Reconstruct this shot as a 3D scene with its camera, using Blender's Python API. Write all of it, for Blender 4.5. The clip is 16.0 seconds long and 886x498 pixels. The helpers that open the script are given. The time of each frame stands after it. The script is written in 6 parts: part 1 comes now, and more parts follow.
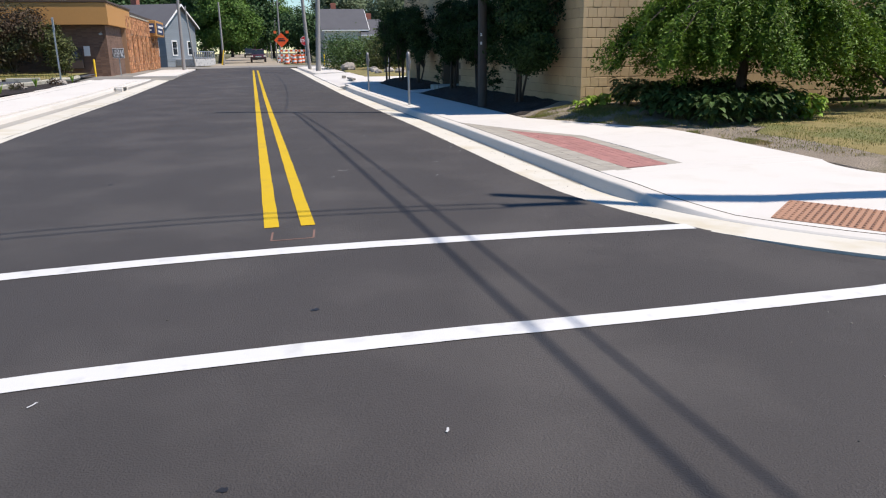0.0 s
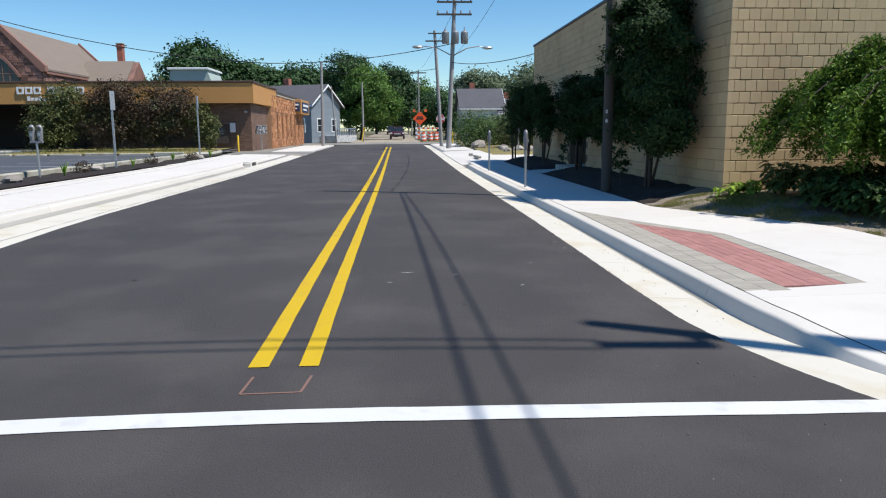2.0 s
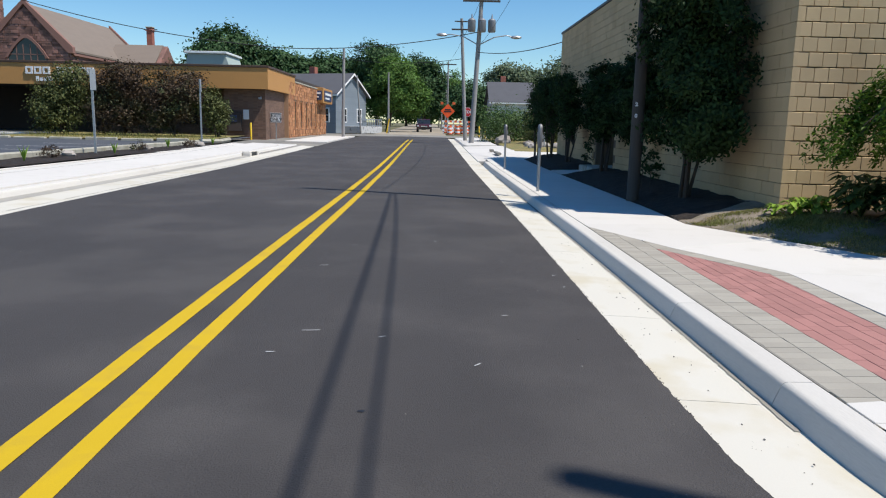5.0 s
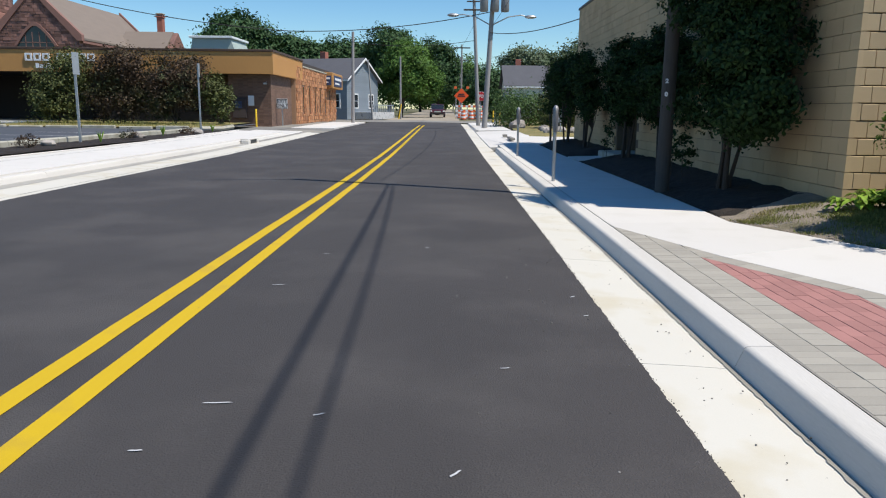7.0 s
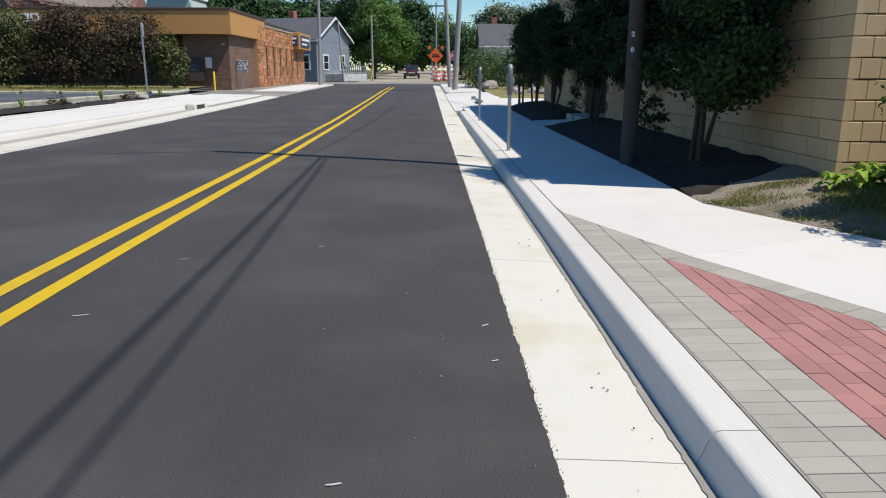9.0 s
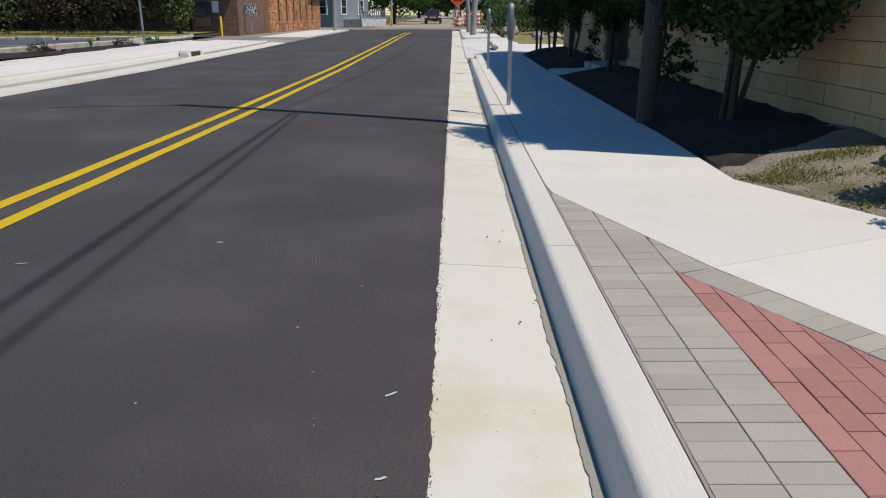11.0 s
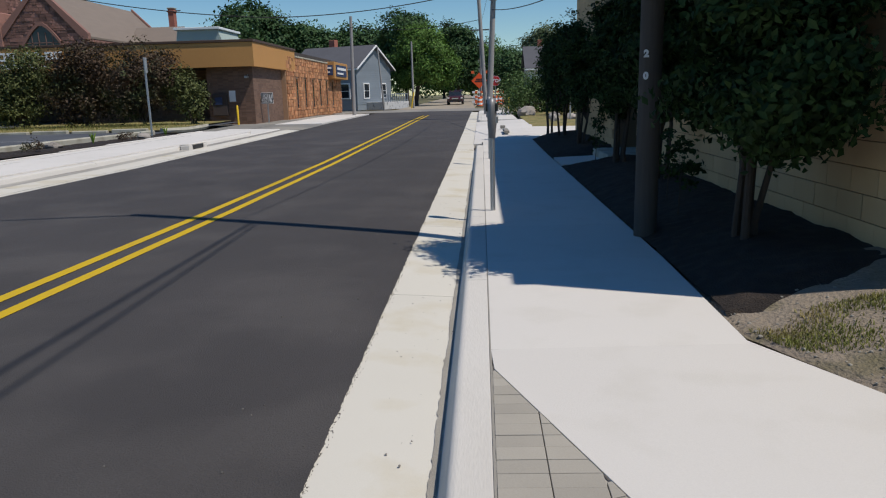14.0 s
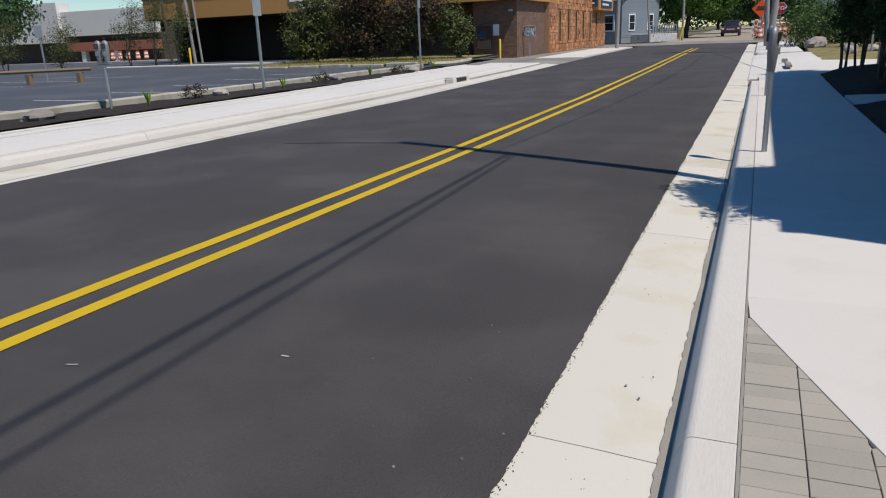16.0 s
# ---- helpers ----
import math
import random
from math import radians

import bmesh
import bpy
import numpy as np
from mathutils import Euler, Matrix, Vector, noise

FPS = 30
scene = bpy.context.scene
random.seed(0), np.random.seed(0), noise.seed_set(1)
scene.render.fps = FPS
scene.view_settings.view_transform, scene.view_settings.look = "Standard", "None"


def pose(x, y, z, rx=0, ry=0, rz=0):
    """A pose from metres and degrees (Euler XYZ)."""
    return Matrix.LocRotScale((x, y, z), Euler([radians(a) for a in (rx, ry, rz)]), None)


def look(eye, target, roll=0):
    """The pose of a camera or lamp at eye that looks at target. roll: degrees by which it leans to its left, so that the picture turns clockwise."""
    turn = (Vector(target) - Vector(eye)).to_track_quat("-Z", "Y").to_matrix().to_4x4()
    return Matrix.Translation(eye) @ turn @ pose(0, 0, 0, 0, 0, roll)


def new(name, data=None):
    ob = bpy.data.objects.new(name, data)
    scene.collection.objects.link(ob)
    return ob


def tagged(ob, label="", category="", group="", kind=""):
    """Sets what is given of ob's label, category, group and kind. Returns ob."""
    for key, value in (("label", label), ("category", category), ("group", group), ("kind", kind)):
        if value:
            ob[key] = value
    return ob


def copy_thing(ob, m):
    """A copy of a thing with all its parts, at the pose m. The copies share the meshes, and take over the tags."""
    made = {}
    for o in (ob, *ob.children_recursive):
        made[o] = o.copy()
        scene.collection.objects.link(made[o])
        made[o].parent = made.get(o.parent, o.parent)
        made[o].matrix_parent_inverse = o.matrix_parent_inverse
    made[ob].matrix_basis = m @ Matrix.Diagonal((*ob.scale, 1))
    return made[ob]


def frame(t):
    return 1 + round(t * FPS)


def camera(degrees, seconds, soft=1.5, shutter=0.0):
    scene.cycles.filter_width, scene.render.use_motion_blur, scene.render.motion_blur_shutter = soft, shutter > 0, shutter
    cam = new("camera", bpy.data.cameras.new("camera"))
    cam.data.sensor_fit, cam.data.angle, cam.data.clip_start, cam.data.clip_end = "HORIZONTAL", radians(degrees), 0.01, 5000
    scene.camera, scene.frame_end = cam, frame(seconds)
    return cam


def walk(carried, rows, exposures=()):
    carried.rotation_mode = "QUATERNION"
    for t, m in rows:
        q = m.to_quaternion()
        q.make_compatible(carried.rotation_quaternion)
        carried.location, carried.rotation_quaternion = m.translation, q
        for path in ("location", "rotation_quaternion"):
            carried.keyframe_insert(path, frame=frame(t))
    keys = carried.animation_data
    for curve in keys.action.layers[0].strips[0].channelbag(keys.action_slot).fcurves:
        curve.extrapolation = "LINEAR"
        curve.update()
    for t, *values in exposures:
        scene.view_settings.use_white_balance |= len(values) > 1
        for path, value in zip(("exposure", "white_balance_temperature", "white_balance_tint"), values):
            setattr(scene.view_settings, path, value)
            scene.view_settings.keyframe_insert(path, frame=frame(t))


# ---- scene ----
cam = camera(63.2, 16.0, 1.15)
PATH = [
    (0, (0.324, 0.456, 1.722), (0.797, 2.326, 1.193), -0.82),
    (0.5, (0.561, 0.896, 1.741), (1.026, 2.776, 1.242), 0.88),
    (1, (0.773, 1.398, 1.712), (1.001, 3.364, 1.422), 0.67),
    (1.5, (1.025, 1.829, 1.740), (1.128, 3.808, 1.473), 0.46),
    (2, (1.251, 2.296, 1.713), (1.370, 4.266, 1.390), -0.45),
    (2.5, (1.509, 2.762, 1.720), (1.571, 4.726, 1.350), -0.04),
    (3, (1.671, 3.227, 1.697), (1.774, 5.192, 1.340), 2.47),
    (3.5, (1.799, 3.628, 1.669), (1.846, 5.600, 1.336), 0.38),
    (4, (1.947, 4.006, 1.707), (1.982, 5.980, 1.385), 1.59),
    (6.5, (2.240, 5.979, 1.613), (2.267, 7.943, 1.236), 0.10),
    (7, (2.352, 6.385, 1.623), (2.345, 8.349, 1.244), 0.67),
    (7.5, (2.486, 6.906, 1.623), (2.622, 8.854, 1.191), -0.17),
    (8, (2.679, 7.236, 1.625), (2.783, 9.182, 1.173), 0.48),
    (10.5, (3.391, 9.000, 1.579), (3.371, 10.921, 1.023), -0.63),
    (11, (3.541, 9.356, 1.554), (3.515, 11.259, 0.939), 0.03),
    (11.5, (3.666, 9.728, 1.528), (3.801, 11.587, 0.803), 0.59),
    (12, (3.800, 10.010, 1.567), (4.019, 11.859, 0.836), -1.35),
    (12.5, (4.028, 10.288, 1.681), (4.131, 12.185, 1.057), 0.31),
    (13, (4.194, 10.542, 1.742), (4.149, 12.467, 1.201), -1.36),
    (13.5, (4.189, 10.742, 1.783), (4.298, 12.677, 1.289), 0.86),
    (14, (4.204, 10.817, 1.769), (4.092, 12.770, 1.353), -1.51),
    (14.5, (4.219, 10.773, 1.806), (3.966, 12.716, 1.407), -1.38),
    (15, (4.246, 10.793, 1.775), (3.775, 12.695, 1.372), -1.56),
    (15.5, (4.208, 10.773, 1.775), (3.637, 12.645, 1.365), -1.13),
    (16, (4.198, 10.740, 1.749), (3.430, 12.499, 1.186), -2.30),
]
walk(cam, [(t, look(eye, target, roll)) for t, eye, target, roll in PATH], [(0.0, 0.3, 6700, 14), (1.0, 0.3, 6400, 10), (4.0, 0.23, 6400, 10), (7.0, 0.21, 6430, 10), (10.5, -0.02, 6560, 10), (12.0, -0.34, 6680, 10), (13.0, -0.45, 6680, 10), (13.8, -0.33, 6560, 11), (14.5, -0.2, 6500, 12), (16.0, -0.15, 6560, 12)])


# ---- world and sun ----
SUN_E, SUN_S = 0.54, 0.216  # a shadow's reach to the west and north, for each metre of height
SUN = Vector((SUN_E, -SUN_S, 1.0)).normalized()
world = bpy.data.worlds.new("world")
scene.world = world
world.use_nodes = True
wn = world.node_tree
sky = wn.nodes.new("ShaderNodeTexSky")
sky.sky_type = "NISHITA"
sky.sun_disc = False
sky.sun_elevation = math.asin(SUN.z)
sky.sun_rotation = math.atan2(SUN.x, SUN.y)
sky.air_density, sky.dust_density, sky.ozone_density = 1.0, 0.0, 1.5
wn.nodes["Background"].inputs[1].default_value = 0.103
rich = wn.nodes.new("ShaderNodeHueSaturation")
rich.inputs["Saturation"].default_value = 1.28
wn.links.new(sky.outputs[0], rich.inputs["Color"])
blue = wn.nodes.new("ShaderNodeMix")
blue.data_type, blue.blend_type = "RGBA", "MULTIPLY"
blue.inputs[0].default_value, blue.inputs[7].default_value = 1.0, (0.85, 0.995, 1.08, 1)
wn.links.new(rich.outputs[0], blue.inputs[6])
wn.links.new(blue.outputs[2], wn.nodes["Background"].inputs[0])
sun = new("sun", bpy.data.lights.new("sun", "SUN"))
sun.data.energy, sun.data.angle, sun.data.color = 4.7, radians(0.5), (1.0, 0.945, 0.855)
sun.matrix_world = look(SUN * 60, (0, 0, 0))


# ---- materials ----
def mat(name, col, rough=0.8, var=0.18, s1=0.8, s2=30.0, bump=0.25, depth=0.004, metal=0.0, rnd=0.0, island=0.0, blot=None, blot_size=2.0, blot_amount=0.5, translucent=0.0, coat=0.0, stretch=None, band=0.0):
    """A procedural surface: two scales of variation, optional blotches of a second colour, grain relief."""
    m = bpy.data.materials.new(name)
    m.use_nodes = True
    t = m.node_tree
    n, link = t.nodes, t.links.new
    bsdf = n["Principled BSDF"]
    geo = n.new("ShaderNodeNewGeometry")
    src = geo.outputs["Position"]
    if stretch:
        mp = n.new("ShaderNodeMapping")
        mp.inputs["Scale"].default_value = stretch
        link(src, mp.inputs[0])
        src = mp.outputs[0]

    def noise_node(scale, detail=4.0):
        k = n.new("ShaderNodeTexNoise")
        k.inputs["Scale"].default_value, k.inputs["Detail"].default_value = scale, detail
        link(src, k.inputs["Vector"])
        return k.outputs[0]

    def maths(op, a, b):
        k = n.new("ShaderNodeMath")
        k.operation = op
        for i, v in enumerate((a, b)):
            if isinstance(v, (int, float)):
                k.inputs[i].default_value = v
            else:
                link(v, k.inputs[i])
        return k.outputs[0]

    big, fine = noise_node(s1), noise_node(s2, 6.0)
    v = maths("ADD", maths("MULTIPLY", maths("SUBTRACT", big, 0.5), 1.6 * var), maths("MULTIPLY", maths("SUBTRACT", fine, 0.5), 2.0 * var))
    if rnd:
        oi = n.new("ShaderNodeObjectInfo")
        v = maths("ADD", v, maths("MULTIPLY", maths("SUBTRACT", oi.outputs["Random"], 0.5), 2 * rnd))
    if island:
        v = maths("ADD", v, maths("MULTIPLY", maths("SUBTRACT", geo.outputs["Random Per Island"], 0.5), 2 * island))
    if band:
        lanes = n.new("ShaderNodeMapping")
        lanes.inputs["Scale"].default_value = (1.7, 0.07, 1)
        link(geo.outputs["Position"], lanes.inputs[0])
        strip = n.new("ShaderNodeTexNoise")
        strip.inputs["Scale"].default_value, strip.inputs["Detail"].default_value = 1.0, 3.0
        link(lanes.outputs[0], strip.inputs["Vector"])
        v = maths("ADD", v, maths("MULTIPLY", maths("SUBTRACT", strip.outputs[0], 0.5), 2 * band))
    v = maths("ADD", v, 1.0)
    base = n.new("ShaderNodeRGB")
    base.outputs[0].default_value = (*col, 1)
    out = base.outputs[0]
    if blot:
        second = n.new("ShaderNodeRGB")
        second.outputs[0].default_value = (*blot, 1)
        ramp = n.new("ShaderNodeMapRange")
        ramp.inputs[1].default_value, ramp.inputs[2].default_value = 0.62 - 0.3 * blot_amount, 0.78 - 0.3 * blot_amount
        link(noise_node(blot_size, 5.0), ramp.inputs[0])
        mx = n.new("ShaderNodeMix")
        mx.data_type = "RGBA"
        link(ramp.outputs[0], mx.inputs[0]), link(out, mx.inputs[6]), link(second.outputs[0], mx.inputs[7])
        out = mx.outputs[2]
    mul = n.new("ShaderNodeVectorMath")
    mul.operation = "SCALE"
    link(out, mul.inputs[0]), link(v, mul.inputs[3])
    link(mul.outputs[0], bsdf.inputs["Base Color"])
    bsdf.inputs["Roughness"].default_value, bsdf.inputs["Metallic"].default_value = rough, metal
    bsdf.inputs["Coat Weight"].default_value = coat
    if bump:
        b = n.new("ShaderNodeBump")
        b.inputs["Strength"].default_value, b.inputs["Distance"].default_value = bump, depth
        link(fine, b.inputs["Height"])
        link(b.outputs[0], bsdf.inputs["Normal"])
    if translucent:
        bsdf.inputs["Specular IOR Level"].default_value = 0.2
        tr, ms = n.new("ShaderNodeBsdfTranslucent"), n.new("ShaderNodeMixShader")
        link(mul.outputs[0], tr.inputs[0])
        ms.inputs[0].default_value = translucent
        link(bsdf.outputs[0], ms.inputs[1]), link(tr.outputs[0], ms.inputs[2])
        link(ms.outputs[0], n["Material Output"].inputs[0])
    return m


M = {
    "asphalt": mat("asphalt", (0.0468, 0.0415, 0.0396), 0.85, 0.42, 0.35, 120, 1.0, 0.008, blot=(0.062, 0.0555, 0.052), blot_size=0.9, band=0.13),
    "asphalt_old": mat("asphalt_old", (0.2, 0.19, 0.17), 0.9, 0.15, 0.5, 90, 0.3, blot=(0.27, 0.25, 0.21), blot_size=0.3),
    "asphalt_lot": mat("asphalt_lot", (0.06, 0.065, 0.075), 0.8, 0.2, 0.4, 120, 0.3, blot=(0.085, 0.088, 0.095), blot_size=0.3),
    "dust_road": mat("dust_road", (0.34, 0.29, 0.22), 0.95, 0.15, 0.3, 40, 0.3, blot=(0.26, 0.22, 0.17), blot_size=0.2),
    "concrete": mat("concrete", (0.6, 0.57, 0.525), 0.85, 0.06, 0.5, 130, 0.4, 0.003, rnd=0.03, blot=(0.57, 0.54, 0.49), blot_size=2.3, blot_amount=0.3),
    "concrete_gutter": mat("concrete_gutter", (0.58, 0.55, 0.478), 0.85, 0.06, 0.8, 170, 0.25, 0.002, rnd=0.03, blot=(0.52, 0.47, 0.36), blot_size=1.6, blot_amount=0.3),
    "concrete_curb": mat("concrete_curb", (0.58, 0.552, 0.505), 0.8, 0.08, 1.2, 110, 0.4, 0.004, rnd=0.03, blot=(0.53, 0.5, 0.45), blot_size=1.5, blot_amount=0.3, stretch=(1, 0.16, 1)),
    "concrete_dirty": mat("concrete_dirty", (0.36, 0.34, 0.3), 0.9, 0.12, 1.5, 60, 0.3, blot=(0.24, 0.225, 0.2), blot_size=1.1, stretch=(1, 0.15, 1)),
    "concrete_old": mat("concrete_old", (0.4, 0.38, 0.31), 0.9, 0.12, 1.5, 60, 0.4, blot=(0.28, 0.26, 0.2), blot_size=1.5),
    "joint": mat("joint", (0.16, 0.15, 0.13), 0.95, 0.2, 3, 60),
    "oil": mat("oil", (0.016, 0.015, 0.016), 0.5, 0.3, 8, 60, 0.2),
    "sand": mat("sand", (0.27, 0.25, 0.215), 0.95, 0.25, 3, 140, 0.6, 0.006),
    "white_paint": mat("white_paint", (0.6, 0.6, 0.585), 0.7, 0.06, 2.0, 200, 0.35, 0.003, blot=(0.5, 0.5, 0.49), blot_size=6.0, blot_amount=0.2),
    "yellow_paint": mat("yellow_paint", (0.53, 0.35, 0.0015), 0.92, 0.1, 2.0, 200, 0.35, 0.003, blot=(0.47, 0.31, 0.012), blot_size=4.0, blot_amount=0.3),
    "orange_mark": mat("orange_mark", (0.2, 0.11, 0.085), 0.8, 0.2, 8, 200),
    "old_line": mat("old_line", (0.5, 0.5, 0.5), 0.8, 0.1, 3, 90, blot=(0.2, 0.2, 0.21), blot_size=3, blot_amount=0.3),
    "paver_grey": mat("paver_grey", (0.34, 0.312, 0.262), 0.85, 0.12, 4.0, 150, 0.35, 0.003, rnd=0.08),
    "paver_red": mat("paver_red", (0.35, 0.165, 0.145), 0.85, 0.14, 4.0, 150, 0.35, 0.003, rnd=0.1),
    "tactile": mat("tactile", (0.37, 0.2, 0.125), 0.75, 0.1, 2, 120, 0.2),
    "block": mat("block", (0.55, 0.4, 0.225), 0.9, 0.07, 0.6, 130, 0.35, 0.003, rnd=0.07, island=0.07, blot=(0.5, 0.355, 0.195), blot_size=0.8, blot_amount=0.35),
    "mortar": mat("mortar", (0.13, 0.095, 0.06), 0.95, 0.15, 3, 80),
    "coping": mat("coping", (0.05, 0.045, 0.04), 0.5, 0.1, 1, 30, metal=0.3),
    "mulch": mat("mulch", (0.02, 0.014, 0.011), 0.98, 0.5, 3, 70, 1.0, 0.03, blot=(0.036, 0.025, 0.018), blot_size=9),
    "lawn": mat("lawn", (0.24, 0.19, 0.07), 0.95, 0.25, 1.2, 50, 0.7, 0.02, blot=(0.14, 0.145, 0.045), blot_size=1.1, blot_amount=0.5),
    "dirt": mat("dirt", (0.25, 0.205, 0.155), 0.98, 0.35, 1.5, 38, 1.0, 0.03, blot=(0.15, 0.13, 0.075), blot_size=2.2, blot_amount=0.35),
    "grass_blade": mat("grass_blade", (0.19, 0.2, 0.055), 0.7, 0.2, 1.0, 6, 0, island=0.4, blot=(0.3, 0.24, 0.1), blot_size=1.3, blot_amount=0.4, translucent=0.2),
    "ground": mat("ground", (0.1, 0.1, 0.045), 0.97, 0.25, 0.15, 4, 0.4, blot=(0.2, 0.165, 0.09), blot_size=0.08),
    "leaf": mat("leaf", (0.11, 0.18, 0.03), 0.5, 0.2, 1.2, 8, 0, island=0.45, translucent=0.25),
    "leaf_dark": mat("leaf_dark", (0.027, 0.054, 0.015), 0.7, 0.2, 1.0, 8, 0, island=0.45, translucent=0.15),
    "leaf_weeping": mat("leaf_weeping", (0.105, 0.18, 0.022), 0.5, 0.2, 1.2, 8, 0, island=0.5, translucent=0.28),
    "leaf_bright": mat("leaf_bright", (0.24, 0.36, 0.05), 0.45, 0.15, 2.0, 12, 0.2, island=0.3, translucent=0.25),
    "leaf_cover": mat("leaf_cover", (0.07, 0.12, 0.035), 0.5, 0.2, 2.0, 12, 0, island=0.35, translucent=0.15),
    "leaf_red": mat("leaf_red", (0.075, 0.05, 0.032), 0.6, 0.2, 0.7, 6, 0, island=0.5, translucent=0.15, blot=(0.055, 0.065, 0.025), blot_size=0.6, blot_amount=0.5),
    "leaf_olive": mat("leaf_olive", (0.1, 0.115, 0.04), 0.6, 0.2, 0.7, 6, 0, island=0.5, translucent=0.2),
    "leaf_far": mat("leaf_far", (0.1, 0.185, 0.038), 0.6, 0.25, 0.25, 3, 0, island=0.4, translucent=0.2),
    "leaf_far_dark": mat("leaf_far_dark", (0.05, 0.1, 0.036), 0.6, 0.25, 0.2, 3, 0, island=0.4, translucent=0.15),
    "leaf_pale": mat("leaf_pale", (0.14, 0.18, 0.1), 0.6, 0.2, 0.3, 3, 0, island=0.35, translucent=0.2),
    "conifer": mat("conifer", (0.02, 0.045, 0.03), 0.7, 0.25, 0.4, 5, 0, island=0.35),
    "bark": mat("bark", (0.06, 0.046, 0.036), 0.95, 0.25, 3, 40, 0.8, 0.015, stretch=(1, 1, 0.25)),
    "pole_wood": mat("pole_wood", (0.07, 0.06, 0.052), 0.9, 0.22, 1.5, 45, 0.6, 0.008, stretch=(1, 1, 0.06)),
    "pole_grey": mat("pole_grey", (0.28, 0.27, 0.26), 0.85, 0.18, 1.5, 45, 0.4, 0.006, stretch=(1, 1, 0.08)),
    "galvanized": mat("galvanized", (0.4, 0.41, 0.42), 0.45, 0.12, 3, 60, 0.1, metal=0.7),
    "meter_grey": mat("meter_grey", (0.24, 0.24, 0.25), 0.5, 0.12, 4, 60, 0.1, metal=0.4),
    "glass_dark": mat("glass_dark", (0.02, 0.025, 0.03), 0.08, 0.1, 1, 10, 0),
    "sign_white": mat("sign_white", (0.75, 0.75, 0.74), 0.5, 0.04, 2, 30, 0),
    "sign_back": mat("sign_back", (0.42, 0.43, 0.44), 0.45, 0.1, 3, 40, 0.1, metal=0.6),
    "sign_black": mat("sign_black", (0.02, 0.02, 0.02), 0.6, 0.1, 2, 30, 0),
    "sign_red": mat("sign_red", (0.5, 0.02, 0.025), 0.45, 0.06, 2, 30, 0),
    "sign_orange": mat("sign_orange", (0.85, 0.1, 0.015), 0.5, 0.05, 2, 30, 0),
    "safety_orange": mat("safety_orange", (0.75, 0.13, 0.03), 0.6, 0.1, 2, 30, 0),
    "yellow_post": mat("yellow_post", (0.75, 0.48, 0.02), 0.5, 0.08, 2, 30, 0.1),
    "fascia": mat("fascia", (0.47, 0.235, 0.07), 0.7, 0.06, 0.5, 25, 0.2, stretch=(1, 1, 0.2)),
    "fascia_cap": mat("fascia_cap", (0.07, 0.04, 0.025), 0.6, 0.1, 1, 25, 0.1),
    "brown_brick": mat("brown_brick", (0.17, 0.1, 0.07), 0.9, 0.1, 1, 50, 0.3, island=0.2),
    "brown_mortar": mat("brown_mortar", (0.14, 0.11, 0.09), 0.95, 0.15, 2, 50, 0.3),
    "rubble": mat("rubble", (0.46, 0.22, 0.1), 0.9, 0.15, 1.5, 40, 0.5, island=0.35, blot=(0.36, 0.14, 0.06), blot_size=2.5),
    "rubble_mortar": mat("rubble_mortar", (0.33, 0.2, 0.12), 0.95, 0.15, 2, 50, 0.3),
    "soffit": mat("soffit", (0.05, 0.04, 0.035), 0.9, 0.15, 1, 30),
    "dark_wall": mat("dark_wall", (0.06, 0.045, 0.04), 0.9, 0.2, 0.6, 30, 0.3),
    "roof_green": mat("roof_green", (0.36, 0.42, 0.38), 0.6, 0.08, 1, 30, 0.1),
    "roof_white": mat("roof_white", (0.68, 0.72, 0.71), 0.6, 0.06, 1, 30, 0.1),
    "church_stone": mat("church_stone", (0.24, 0.125, 0.1), 0.95, 0.2, 0.7, 12, 0.6, 0.03, island=0.4, blot=(0.16, 0.09, 0.075), blot_size=0.8),
    "church_mortar": mat("church_mortar", (0.16, 0.1, 0.09), 0.95, 0.2, 1, 12),
    "church_trim": mat("church_trim", (0.24, 0.125, 0.1), 0.9, 0.12, 1, 12, 0.3),
    "church_roof": mat("church_roof", (0.2, 0.16, 0.13), 0.9, 0.14, 0.4, 14, 0.4, stretch=(1, 1, 5)),
    "siding": mat("siding", (0.21, 0.245, 0.28), 0.7, 0.06, 0.6, 20, 0.1, island=0.05),
    "trim_white": mat("trim_white", (0.75, 0.75, 0.74), 0.6, 0.05, 1, 20, 0.1),
    "shingles": mat("shingles", (0.085, 0.085, 0.095), 0.9, 0.2, 0.8, 15, 0.4),
    "chimney_brick": mat("chimney_brick", (0.33, 0.12, 0.085), 0.9, 0.15, 1, 25, 0.3),
    "plaster": mat("plaster", (0.7, 0.68, 0.64), 0.8, 0.05, 0.4, 12, 0.1),
    "car_maroon": mat("car_maroon", (0.075, 0.015, 0.028), 0.3, 0.05, 2, 20, 0, coat=0.6),
    "car_black": mat("car_black", (0.02, 0.02, 0.023), 0.3, 0.05, 2, 20, 0, coat=0.6),
    "car_white": mat("car_white", (0.6, 0.61, 0.62), 0.3, 0.05, 2, 20, 0, coat=0.6),
    "rubber": mat("rubber", (0.02, 0.02, 0.02), 0.85, 0.1, 5, 50, 0.2),
    "chrome": mat("chrome", (0.55, 0.55, 0.56), 0.25, 0.05, 3, 30, 0, metal=1.0),
    "lamp_glass": mat("lamp_glass", (0.75, 0.76, 0.74), 0.3, 0.04, 2, 20, 0),
    "porcelain": mat("porcelain", (0.3, 0.3, 0.32), 0.3, 0.1, 2, 20, 0),
    "cable": mat("cable", (0.02, 0.02, 0.022), 0.7, 0.1, 2, 20, 0),
